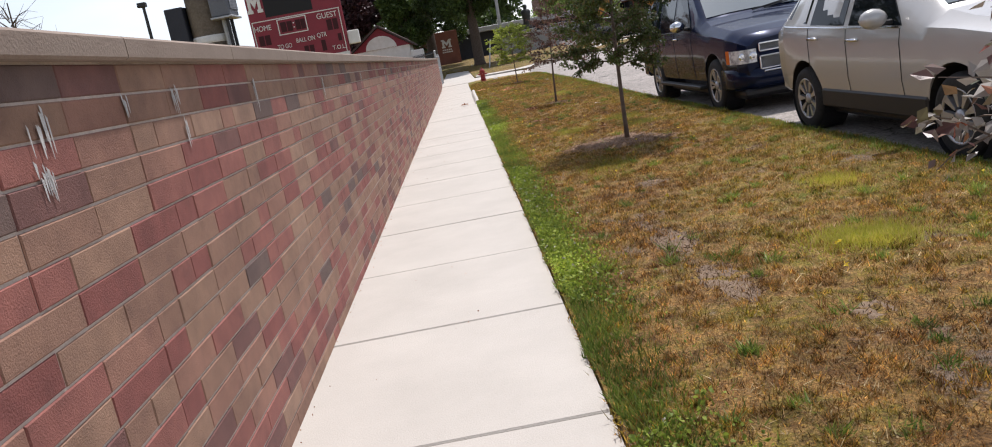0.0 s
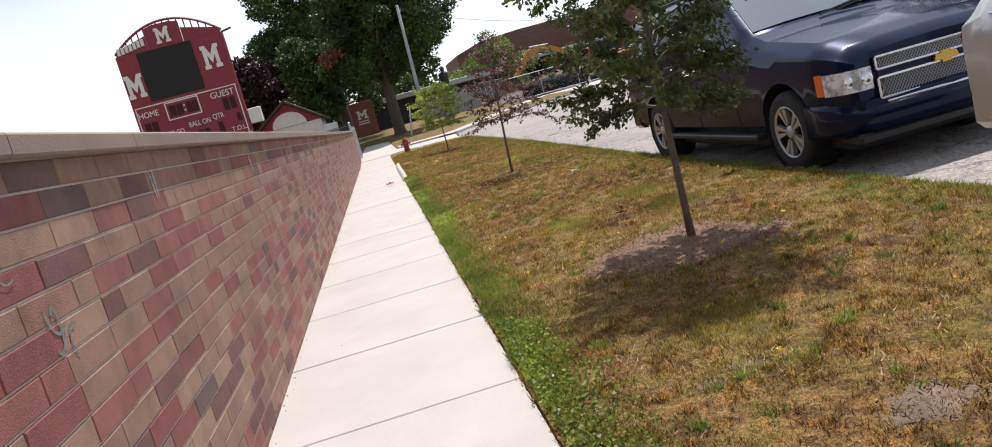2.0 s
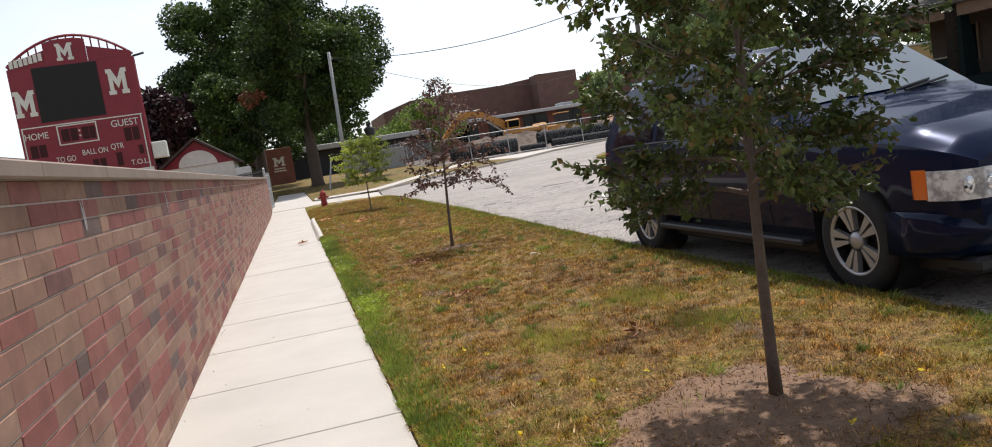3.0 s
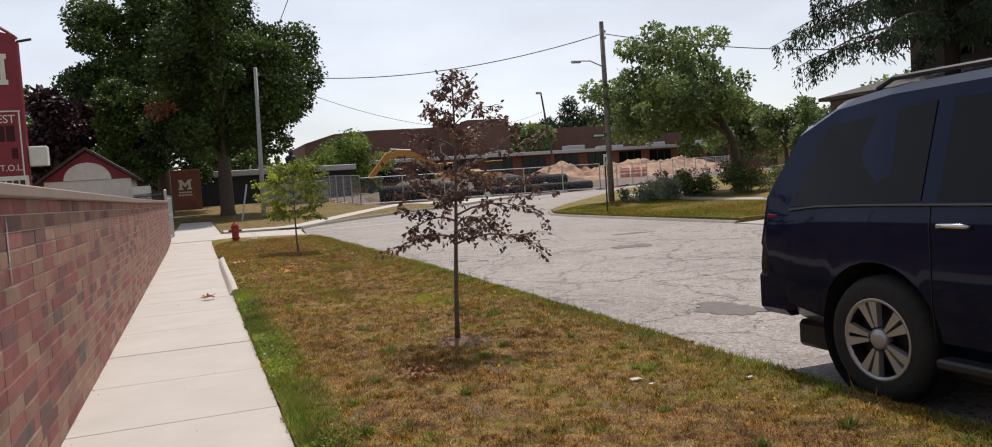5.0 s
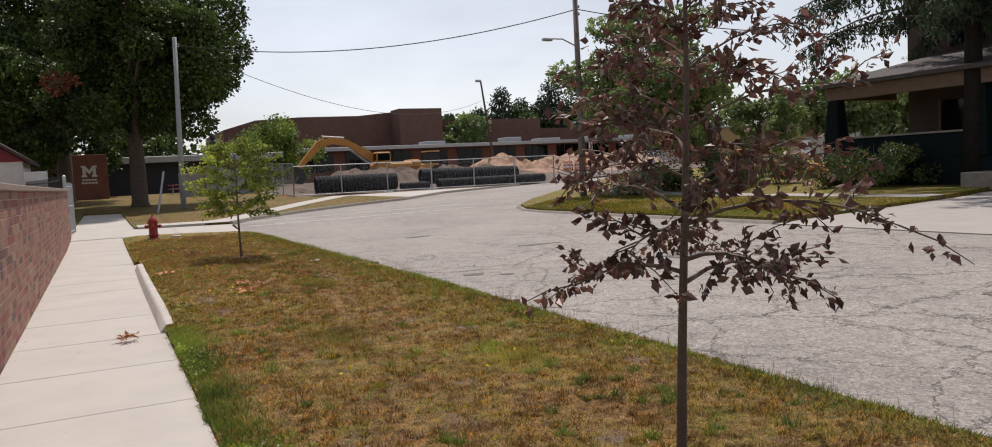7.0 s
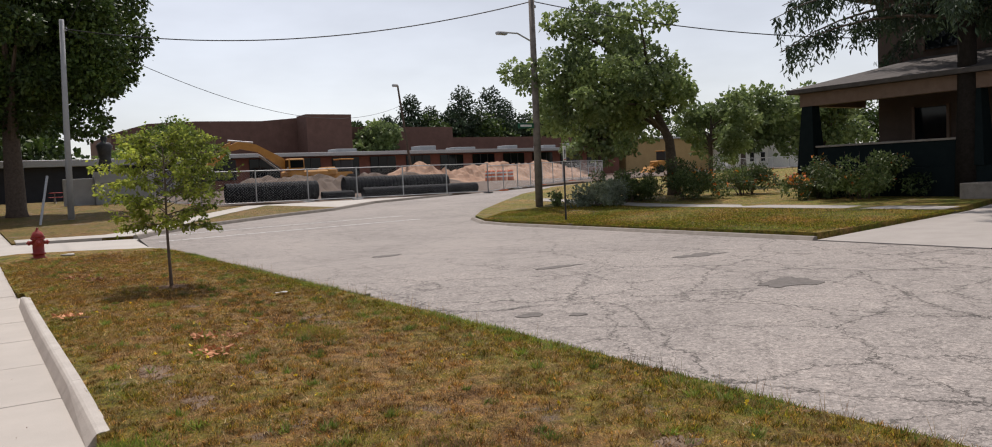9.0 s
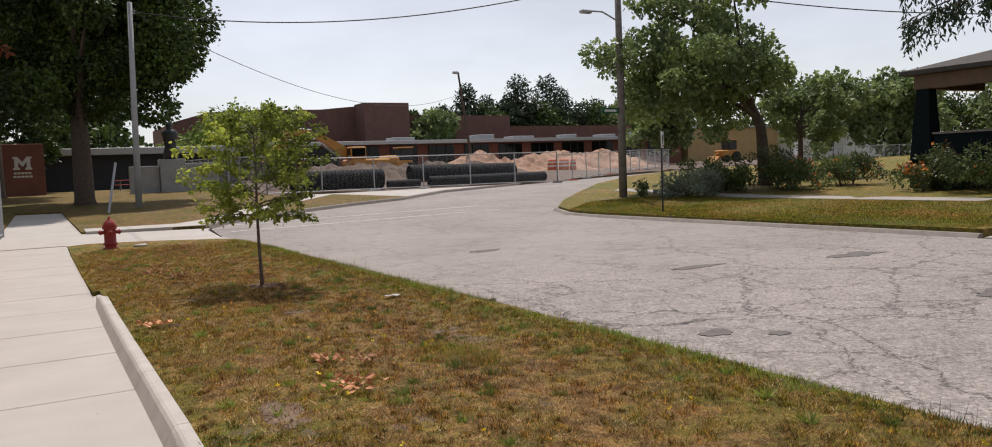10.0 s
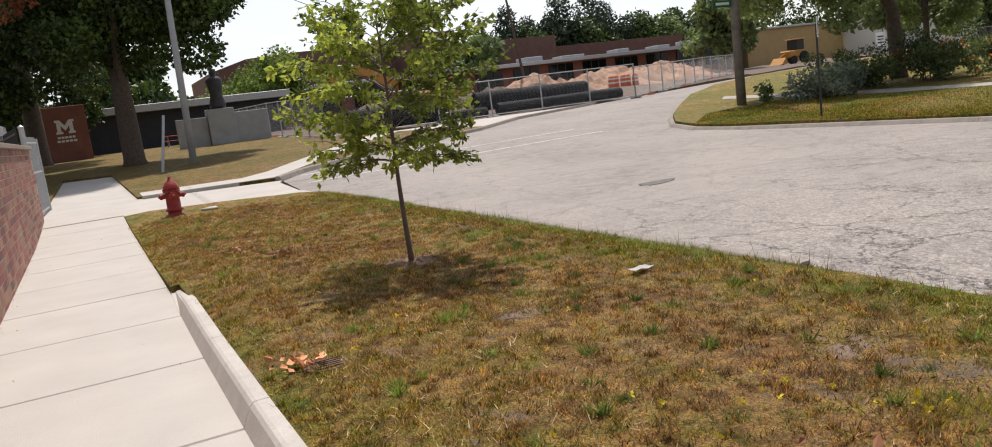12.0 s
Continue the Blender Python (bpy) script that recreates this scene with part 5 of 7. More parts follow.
def tall_tree(name, base, trunk_h, trunk_r, centre, radii, blobs, n, size, mat, seed, label, ball=0.3, lean=0.0, extra=None):
    rng = np.random.default_rng(seed)
    root = empty(name, base, label, "tree")
    c, R = np.array(centre), np.array(radii)
    top = Vector((lean + c[0] * 0.6, c[1] * 0.6, c[2] + R[2] * 0.3))
    trunk = [Vector((0, 0, -0.2)), Vector((0.0, 0, 0.3)), Vector((lean * 0.3, 0, trunk_h * 0.6)), Vector((lean * 0.6, 0, trunk_h)), top]
    part("trunk", tube(bmesh.new(), trunk, [trunk_r * 1.5, trunk_r * 1.1, trunk_r, trunk_r * 0.85, trunk_r * 0.2], 10), M_BARK, root, "", True)
    bs = []
    for k in range(blobs):
        d = rng.normal(size=3)
        d /= np.linalg.norm(d)
        q = c + d * R * rng.uniform(0.30, 1.0)
        bs.append((*q, ball * R.mean() * rng.uniform(0.65, 1.25)))
    for k, b in enumerate(bs[: min(blobs, 12)]):
        s = Vector(trunk[3]).lerp(top, rng.uniform(-0.15, 0.6))
        e = Vector(b[:3])
        m = s.lerp(e, 0.5) + Vector((0, 0, 0.12 * (e - s).length))
        part("limb", tube(bmesh.new(), [s, m, e], [trunk_r * 0.42, trunk_r * 0.25, trunk_r * 0.06], 5, False), M_BARK, root)
    p, d = blob_points(bs, n, rng)
    v, f = leaf_cloud(p, size, rng, d * 0.5, 0.25, 0.75)
    crown = new("crown", fast_mesh("crown", v, f, mat))
    crown.parent = root
    if extra:
        m2, frac, pos, rad = extra
        p, d = blob_points([(*pos, rad), (pos[0] + rad, pos[1], pos[2] + rad * 0.3, rad * 0.6)], frac, rng)
        v, f = leaf_cloud(p, size, rng, d * 0.5, 0.3, 0.75)
        e = new("dead_leaves", fast_mesh("dead_leaves", v, f, m2))
        e.parent = root
        e["label"] = "branch of dead rust-brown leaves"
    return root


g = ground_z
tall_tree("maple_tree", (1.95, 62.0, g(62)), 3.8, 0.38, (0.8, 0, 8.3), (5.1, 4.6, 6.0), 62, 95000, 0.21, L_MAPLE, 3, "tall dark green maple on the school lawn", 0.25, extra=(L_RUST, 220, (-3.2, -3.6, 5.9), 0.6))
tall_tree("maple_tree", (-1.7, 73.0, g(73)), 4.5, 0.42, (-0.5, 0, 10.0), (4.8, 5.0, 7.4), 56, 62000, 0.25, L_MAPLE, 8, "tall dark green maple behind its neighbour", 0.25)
tall_tree("maple_tree", (-3.2, 66.0, g(66)), 2.6, 0.2, (0.0, 0, 5.6), (2.2, 2.0, 3.2), 30, 16000, 0.24, L_MAPLE, 14, "smaller dark green maple at the fence", 0.34)
tall_tree("maple_tree", (-2.2, 84.0, g(84)), 2.6, 0.3, (0.0, 0, 6.6), (5.2, 3.6, 5.2), 40, 18000, 0.32, L_MAPLE, 15, "dark green tree behind the maples", 0.3)
tall_tree("copper_beech", (-7.4, 67.0, g(67)), 2.5, 0.3, (0, 0, 5.0), (2.6, 2.4, 3.6), 30, 11000, 0.34, L_DARKRED, 9, "dark purple-leaved tree behind the scoreboard", 0.32)
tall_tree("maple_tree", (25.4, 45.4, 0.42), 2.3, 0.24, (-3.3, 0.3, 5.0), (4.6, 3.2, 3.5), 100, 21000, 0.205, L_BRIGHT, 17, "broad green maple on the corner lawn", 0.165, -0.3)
tall_tree("maple_tree", (30.5, 47.8, 0.45), 2.0, 0.12, (0.2, 0, 3.1), (2.3, 2.0, 2.1), 30, 5200, 0.20, L_BRIGHT, 19, "low ragged green tree behind the corner house", 0.20)
tall_tree("round_tree", (13.9, 92.0, g(92)), 1.0, 0.2, (0.4, 0, 3.2), (4.6, 3.8, 2.8), 40, 17000, 0.28, L_YOUNG, 21, "rounded bright green tree before the school", 0.38)


def conifer(base, h, r, n, seed, label, bare=0.18):
    """A pine with layered, ragged boughs."""
    rng = np.random.default_rng(seed)
    root = empty("pine_tree", base, label, "tree", "pines behind the school")
    part("trunk", tube(bmesh.new(), [(0, 0, -0.3), (0.1, 0, h * 0.5), (0, 0, h)], [0.35, 0.22, 0.05], 7), M_BARK, root)
    bs = []
    for k in range(26):
        t = bare + (1 - bare) * (k / 25)
        a = k * 2.4
        q = r * (1 - t) ** 0.6 * rng.uniform(0.35, 1.0)
        bs.append((math.cos(a) * q, math.sin(a) * q, h * t, r * (0.30 + 0.22 * (1 - t))))
    p, d = blob_points(bs, n, rng)
    v, f = leaf_cloud(p, 0.62, rng, d * 0.6, 0.1, 0.45)
    c = new("crown", fast_mesh("crown", v, f, L_PINE))
    c.parent = root


for i, (x, y, h, r) in enumerate(((57, 150, 10.0, 3.6), (64, 152, 11.5, 3.4), (71, 148, 12.6, 4.0), (78, 152, 13.0, 4.2), (84, 148, 16.2, 5.6), (90, 152, 14.6, 5.0), (97, 150, 12.4, 4.4), (66.5, 147, 14.4, 4.6), (76.5, 146, 16.0, 5.2), (60.5, 147, 9.6, 3.6))):
    conifer((x, y, 1.0), h, r, 4200, 40 + i, "dark green pine above the school roof")
for i, (x, y, z, rx, rz, n, m) in enumerate(((104, 148, 6.5, 7, 5.5, 6000, L_MAPLE), (56, 145, 6.6, 4.5, 3.6, 3500, L_MAPLE), (63, 146, 7.2, 5, 4.0, 4000, L_PINE), (70, 145, 7.6, 5, 4.2, 4000, L_MAPLE), (76, 146, 8.0, 5, 4.6, 4000, L_PINE), (82, 145, 8.2, 5.5, 4.6, 4000, L_MAPLE), (88, 146, 8.2, 5.5, 4.6, 4000, L_PINE), (94, 146, 7.6, 5.5, 4.4, 4000, L_MAPLE), (99, 146, 7.2, 5.5, 4.2, 4000, L_BRIGHT), (47, 120, 6.2, 3.4, 2.4, 3000, L_BRIGHT), (116, 146, 6.5, 8, 6, 6500, L_MAPLE), (127, 140, 6.5, 8, 6, 6500, L_MAPLE), (50, 140, 4.6, 6.5, 3.4, 5000, L_BRIGHT), (40, 142, 4, 5, 3.0, 4000, L_MAPLE),
                                            (70, 78, 4.6, 5.0, 3.8, 5500, L_BRIGHT), (78, 74, 5.0, 5.5, 4.2, 5500, L_BRIGHT), (88, 66, 5.4, 6.0, 4.8, 6000, L_BRIGHT), (95, 50, 6, 7, 6, 7000, L_MAPLE), (62, 92, 5.0, 4.5, 4.2, 5000, L_BRIGHT), (138, 126, 7, 9, 7, 7000, L_MAPLE), (150, 108, 7, 9, 7, 7000, L_MAPLE), (4, 108, 6.0, 7, 5.5, 7000, L_MAPLE), (-12, 104, 7, 8, 6, 7000, L_MAPLE))):
    tall_tree("far_tree", (x, y, 0.9), z * 0.4, 0.3, (0, 0, z), (rx, rx * 0.8, rz), 26, n, 0.6, m, 60 + i, "broad green tree in the distance", 0.36)


M_DKBARK = surf("dark spruce bark", (0.014, 0.012, 0.010), (0.034, 0.028, 0.024), 9, 0.95, bump=0.7, fine=45, spec=0.1)


def spruce(base, h, seed):
    """A dark spruce whose long boughs hang down."""
    rng = np.random.default_rng(seed)
    root = empty("spruce_tree", base, "dark old spruce with hanging boughs before the porch", "tree")
    part("trunk", tube(bmesh.new(), [(0, 0, -0.3), (0.05, 0, 3), (0, 0, h)], [0.36, 0.28, 0.06], 10), M_DKBARK, root, "", True)
    pts, outs = [], []
    for k in range(76):
        z0 = 5.2 + (h - 5.6) * (k / 75) ** 1.15
        a = k * 2.4 + rng.uniform(-0.3, 0.3)
        ln = 6.4 * (1 - 0.76 * (k / 75)) * rng.uniform(0.75, 1.1)
        line = [Vector((math.cos(a) * ln * q, math.sin(a) * ln * q, z0 + 0.30 * ln * q - 0.40 * ln * q * q)) for q in np.linspace(0, 1, 7)]
        part("bough", tube(bmesh.new(), line, [0.07 * (1 - 0.85 * q) for q in np.linspace(0, 1, 7)], 5, False), M_BARK, root)
        for q in rng.uniform(0.06, 1.0, 130):
            i = min(int(q * 6), 5)
            s = line[i].lerp(line[i + 1], q * 6 - i)
            drop = rng.uniform(0.2, 1.0) * (0.5 + 0.5 * q)
            side = Vector((-math.sin(a), math.cos(a), 0)) * rng.normal() * 0.22
            for w in np.linspace(0, 1, 7):
                pts.append(tuple(s + side * w + Vector((0, 0, -drop * w)) + Vector(rng.normal(size=3) * 0.04)))
                outs.append((side.x, side.y, -0.9))
    v, f = leaf_cloud(np.array(pts), 0.21, rng, np.array(outs), 0.3, 0.3)
    c = new("needles", fast_mesh("needles", v, f, L_PINE))
    c.parent = root


spruce((25.5, 33.4, 0.33), 15.0, 5)


def shrub(name, x, y, z, rx, ry, rz, n, size, mat, seed, label, flower=0, stalks=14):
    rng = np.random.default_rng(seed)
    root = empty(name, (x, y, z), label, "shrub", "shrubs of the corner garden")
    bm = bmesh.new()
    for k in range(stalks):
        a, q = rng.uniform(0, 6.28), rng.uniform(0.2, 0.9)
        tube(bm, [(0.2 * rx * math.cos(a), 0.2 * ry * math.sin(a), -0.1), (rx * q * math.cos(a) * 0.7, ry * q * math.sin(a) * 0.7, rz), (rx * q * math.cos(a), ry * q * math.sin(a), rz * rng.uniform(1.2, 1.9))], [0.015, 0.01, 0.004], 4, False)
    part("stem", bm, M_TWIG, root)
    bs = [(rng.normal() * 0.5 * rx, rng.normal() * 0.5 * ry, rz * rng.uniform(0.2, 1.0) + rz * 0.9 * rng.uniform(0, 1) ** 3, 0.27 * min(rx, ry) * rng.uniform(0.6, 1.5)) for _ in range(34)]
    p, d = blob_points(bs, n, rng)
    p[:, 2] = np.maximum(p[:, 2], 0.02)
    v, f = leaf_cloud(p, size, rng, d * 0.6, 0.0, 0.45)
    c = new("foliage", fast_mesh("foliage", v, f, mat))
    c.parent = root
    if flower:
        p, d = blob_points([(b[0], b[1], b[2] + 0.1, b[3]) for b in bs[:7]], flower, rng)
        v, f = leaf_cloud(p, 0.11, rng, d, 0.0, 0.9)
        c = new("blossom", fast_mesh("blossom", v, f, L_FLOWER))
        c.parent = root
        c["label"] = "orange blossom"


shrub("shrub", 19.9, 43.7, 0.24, 1.1, 1.0, 0.6, 3200, 0.15, L_GREY, 1, "silver-green spiky shrub on the corner lawn")
shrub("shrub", 21.8, 44.2, 0.28, 1.0, 0.9, 0.8, 5200, 0.12, L_SHRUB, 2, "dark green leafy shrub on the corner lawn")
shrub("shrub", 24.0, 43.2, 0.32, 1.6, 1.1, 0.85, 6800, 0.12, L_SHRUB, 3, "wide green shrub with orange blossom", 160)
shrub("shrub", 26.6, 42.6, 0.35, 1.4, 1.1, 0.8, 5600, 0.12, L_SHRUB, 4, "green shrub beneath the maple", 60)
shrub("shrub", 24.5, 38.0, 0.30, 0.9, 0.9, 0.6, 3000, 0.14, L_SHRUB, 5, "daylily bed with orange blossom by the porch", 260)
shrub("shrub", 24.1, 36.0, 0.30, 1.25, 1.1, 0.85, 5200, 0.14, L_SHRUB, 6, "tall green garden plants by the porch", 60)
shrub("shrub", 18.75, 45.0, 0.26, 0.22, 0.22, 0.4, 220, 0.16, L_BRIGHT, 7, "small weed at the foot of a pole", 0, 4)


# ---- house on the corner ----
def hip(bm, x0, x1, y0, y1, z0, z1, inset, thick=0.16):
    """A sloped roof slab over a rectangle."""
    lo = [bm.verts.new(p) for p in ((x0, y0, z0), (x1, y0, z0), (x1, y1, z0), (x0, y1, z0))]
    ed = [bm.verts.new((v.co.x, v.co.y, z0 + thick)) for v in lo]
    hi = [bm.verts.new(p) for p in ((x0 + inset, y0 + inset, z1), (x1 - inset, y0 + inset, z1), (x1 - inset, y1 - inset, z1), (x0 + inset, y1 - inset, z1))]
    bm.faces.new(lo[::-1])
    for a, b in ((lo, ed), (ed, hi)):
        for i in range(4):
            bm.faces.new((a[i], a[(i + 1) % 4], b[(i + 1) % 4], b[i]))
    bm.faces.new(hi)
    return bm


# House wall, porch green and beam colours carry the spruce's and porch's shade.
M_WALL_SHADED = surf("tan brick wall dimmed for shade", (0.075, 0.052, 0.041), (0.12, 0.086, 0.068), 2, 0.9, fine=30)
M_DKGREEN_SHADED = surf("dark green paint dimmed for porch shade", (0.005, 0.010, 0.011), (0.010, 0.016, 0.017), 4, 0.75, spec=0.1)
M_SOFFIT = surf("brown beam paint", (0.13, 0.082, 0.056), (0.19, 0.125, 0.088), 4, 0.7)
house = empty("house", (25.6, 39.0, 0.35), "brick corner house with a deep shaded porch", "house")


def hp(name, bm, mat, parent=None, label=""):
    ob = part(name, bm, mat, None, label)
    ob.parent = parent or house
    ob.matrix_parent_inverse = house.matrix_world.inverted() if not parent else Matrix()
    return ob


hp("wall", boxed(29.2, 38.0, 24.0, 38.4, 0.2, 7.6), M_WALL_SHADED)
hp("roof", hip(bmesh.new(), 28.4, 38.8, 23.2, 39.2, 7.6, 10.4, 3.6), M_ROOF, None, "grey shingle roof")
hp("porch_roof", hip(bmesh.new(), 25.15, 33.0, 24.0, 39.5, 4.02, 5.05, 3.2, 0.14), M_ROOF, None, "low grey shingle porch roof")
hp("beam", boxed(25.5, 25.8, 24.3, 39.2, 3.55, 4.02, 0.01), M_SOFFIT, None, "brown porch beam")
hp("beam", boxed(25.8, 29.19, 38.9, 39.2, 3.55, 4.02, 0.01), M_SOFFIT, None, "brown porch beam")
hp("porch_floor", boxed(25.4, 29.19, 24.3, 39.3, 0.1, 1.25, 0.02), M_DKGREEN_SHADED)
for y in (38.9, 33.2, 27.5):
    bm = bmesh.new()
    box(bm, 25.35, 26.05, y - 0.35, y + 0.35, 1.25, 3.55)
    for v in bm.verts:
        if v.co.z > 3:
            v.co.x = 25.7 + (v.co.x - 25.7) * 0.6
            v.co.y = y + (v.co.y - y) * 0.6
    hp("column", bm, M_DKGREEN_SHADED, None, "tapered dark green porch column")
hp("porch_rail", boxed(25.48, 25.62, 33.6, 38.5, 1.25, 2.05, 0.01), M_DKGREEN_SHADED, None, "solid dark green porch rail")
hp("porch_rail", boxed(26.1, 29.1, 38.95, 39.09, 1.25, 2.05, 0.01), M_DKGREEN_SHADED, None, "solid dark green porch rail")
hp("rail_cap", boxed(25.42, 25.68, 33.56, 38.54, 2.052, 2.12, 0.01), M_OLDKERB, None, "pale rail cap")
hp("rail_cap", boxed(26.06, 29.1, 38.9, 39.14, 2.052, 2.12, 0.01), M_OLDKERB, None, "pale rail cap")
hp("step_block", boxed(24.2, 25.39, 30.0, 33.0, 0.2, 0.75, 0.02), M_OLDKERB)
for y, z in ((36.4, 1.9), (32.6, 1.9), (36.0, 5.4), (31.5, 5.4)):
    w = hp("window", boxed(29.12, 29.195, y - 0.6, y + 0.6, z, z + 1.45), M_GLASS, None, "dark sash window")
    for yy in (y - 0.62, y + 0.62):
        part("window_frame", boxed(29.08, 29.19, yy - 0.05, yy + 0.05, z - 0.05, z + 1.5), M_SOFFIT).parent = w
for x, z in ((31.5, 5.4), (34.5, 5.4), (31.6, 1.9)):
    hp("window", boxed(x - 0.55, x + 0.55, 38.405, 38.47, z, z + 1.4), M_GLASS, None, "dark sash window")

# ---- school ----
school = empty("school", (30, 125, 1.2), "low brown brick school with flat roofs", "school building")


def sp(name, bm, mat, label="", parent=None):
    ob = part(name, bm, mat, None, label)
    ob.parent = parent or school
    ob.matrix_parent_inverse = school.matrix_world.inverted()
    return ob


bm = bmesh.new()
prism(bm, [(14.5, 0.8), (60.0, 0.8), (60.0, 9.0), (42.8, 9.05), (42.6, 10.35), (37.6, 10.3), (32.0, 9.8), (24.0, 9.75), (18.5, 9.45), (14.5, 8.3)], 122, 140)
sp("hall_wall", bm, M_DARKBRICK, "windowless brown brick hall")
sp("hall_wall", boxed(36.6, 42.7, 118.5, 121.99, 0.8, 10.4), M_DARKBRICK, "projecting brick bay")
sp("hall_wall", boxed(60.01, 84, 124, 142, 0.8, 7.6), M_DARKBRICK)
sp("roof_edge", boxed(18.0, 78.0, 103.6, 117.9, 4.55, 4.95, 0.02), M_GALV, "pale flat roof edge")
sp("classroom_wall", boxed(19.0, 77.0, 105.2, 117.8, 0.7, 4.54), M_REDBRICK)
for x in np.arange(20.5, 75, 4.6):
    w = sp("window_bay", boxed(x, x + 3.2, 105.05, 105.19, 2.3, 4.4), M_GLASS, "dark strip of classroom windows")
    for q in (1.07, 2.13):
        sp("window_frame", boxed(x + q - 0.05, x + q + 0.05, 104.98, 105.04, 2.3, 4.4), M_BLACK)
for x, w, h in ((36, 2.6, 0.9), (47, 2.2, 1.2), (52, 3.0, 0.8), (60, 1.6, 1.0), (66, 2.0, 0.9), (71, 1.4, 1.3)):
    sp("roof_unit", boxed(x, x + w, 108, 110.5, 4.952, 4.952 + h * 0.6, 0.05), M_WALLGREY, "grey roof unit")
M_TANWALL = surf("tan metal wall", (0.38, 0.26, 0.11), (0.48, 0.34, 0.16), 1, 0.7)
annex = empty("annex", (82, 108, 1.2), "long low tan metal building", "building")
a = part("wall", boxed(78.1, 96, 105, 118, 0.8, 5.9), M_TANWALL)
a.parent, a.matrix_parent_inverse = annex, annex.matrix_world.inverted()
a = part("roof", boxed(78.05, 96.4, 104.6, 118.4, 5.902, 6.15, 0.03), M_GALV)
a.parent, a.matrix_parent_inverse = annex, annex.matrix_world.inverted()


def white_house(x, y, w, d, h, label):
    root = empty("white_house", (x, y, 1.2), label, "house")
    part("wall", boxed(-w / 2, w / 2, 0, d, -0.5, h), M_WHITE, root)
    part("roof", prism(bmesh.new(), [(-w / 2 - 0.4, h), (w / 2 + 0.4, h), (0, h + w * 0.42)], -0.4, d + 0.4), M_ROOF, root, "grey gable roof")
    part("gable", prism(bmesh.new(), [(-w / 2 + 0.2, h + 0.05), (w / 2 - 0.2, h + 0.05), (0, h + w * 0.38)], -0.46, -0.41), M_WHITE, root)
    for xx in (-w / 4, w / 4):
        for zz in (0.9, 3.4):
            if zz + 1.2 < h:
                part("window", boxed(xx - 0.45, xx + 0.45, -0.05, -0.005, zz, zz + 1.3), M_GLASS, root)


white_house(99, 99, 5, 7, 3.9, "white clapboard house far down the side street")
white_house(106, 90, 9, 9, 4.2, "pale blue-white house with a low porch")

# dark low wing and brick pier of the school behind the maples
wing = empty("school_wing", (0, 90, 1.1), "dark low wing of the school behind the maples", "school building")
for nm, bmx, mt in (("wall", boxed(-30, 14.0, 88, 97, 0.7, 3.6), M_DARKNAVY), ("roof_edge", boxed(-30.5, 14.5, 87, 97.5, 3.602, 4.1, 0.02), M_GALV), ("brick_end", boxed(-6.5, -2.4, 86.0, 87.98, 0.7, 4.4), M_REDBRICK)):
    a = part(nm, bmx, mt)
    a.parent, a.matrix_parent_inverse = wing, wing.matrix_world.inverted()
pier = empty("sign_wall", (-0.4, 76.5, g(76.5)), "red brick sign wall with a white emblem", "sign")
part("wall", boxed(-1.15, 1.1, 0, 0.5, -0.3, 3.05, 0.02), M_REDBRICK, pier)


def block_m(w, h):
    """The outline of a bold block emblem with slab feet."""
    q = [(0, 0), (0.36, 0), (0.36, 0.16), (0.28, 0.16), (0.28, 0.58), (0.5, 0.22), (0.72, 0.58), (0.72, 0.16), (0.64, 0.16), (0.64, 0), (1, 0), (1, 0.16), (0.92, 0.16), (0.92, 0.84), (1, 0.84), (1, 1), (0.74, 1), (0.5, 0.60), (0.26, 1), (0, 1), (0, 0.84), (0.08, 0.84), (0.08, 0.16), (0, 0.16)]
    return [((x - 0.5) * w, (z - 0.5) * h) for x, z in q]


bm = prism(bmesh.new(), [(x + 0.0, z + 1.95) for x, z in block_m(0.95, 0.75)], -0.03, -0.003)
part("emblem", bm, M_WHITE, pier, "white block emblem")
for z, w in ((1.38, 0.9), (1.18, 1.0)):
    for k in range(5):
        part("letter_bar", boxed(-w / 2 + k * w / 5, -w / 2 + (k + 0.8) * w / 5, -0.02, -0.003, z - 0.055, z + 0.055), M_WHITE, pier)

# statue on a low concrete wall
st_wall = empty("memorial_wall", (6.8, 70.3, g(70.3)), "low pale concrete memorial wall of three panels", "wall")
for x0, x1, y0, y1, h in ((-2.2, -0.68, 0.25, 0.55, 1.55), (-0.66, 0.68, 0, 0.9, 1.9), (0.70, 2.4, 0.25, 0.55, 1.65)):
    part("panel", boxed(x0, x1, y0, y1, -0.2, h, 0.02), M_WALLGREY, st_wall)
bm = bmesh.new()
lathe(bm, [(0.38, 0.0), (0.42, 0.2), (0.30, 0.7), (0.36, 1.1), (0.44, 1.45), (0.30, 1.62), (0.13, 1.68), (0.19, 1.85), (0.16, 2.02), (0.0, 2.08)], 14)
bmesh.ops.scale(bm, vec=(1.0, 0.75, 1.0), verts=bm.verts)
stt = tagged(part("statue", bm, M_BRONZE, None, "", True), "dark bronze statue on the memorial wall", "statue")
stt.location = (6.8, 70.75, g(70.3) + 1.9)
bench = empty("picnic_table", (5.6, 79.5, g(79.5)), "red picnic table on the school lawn", "table")
part("tabletop", boxed(-1.0, 1.0, -0.35, 0.35, 0.7, 0.75, 0.01), M_REDPAINT, bench)
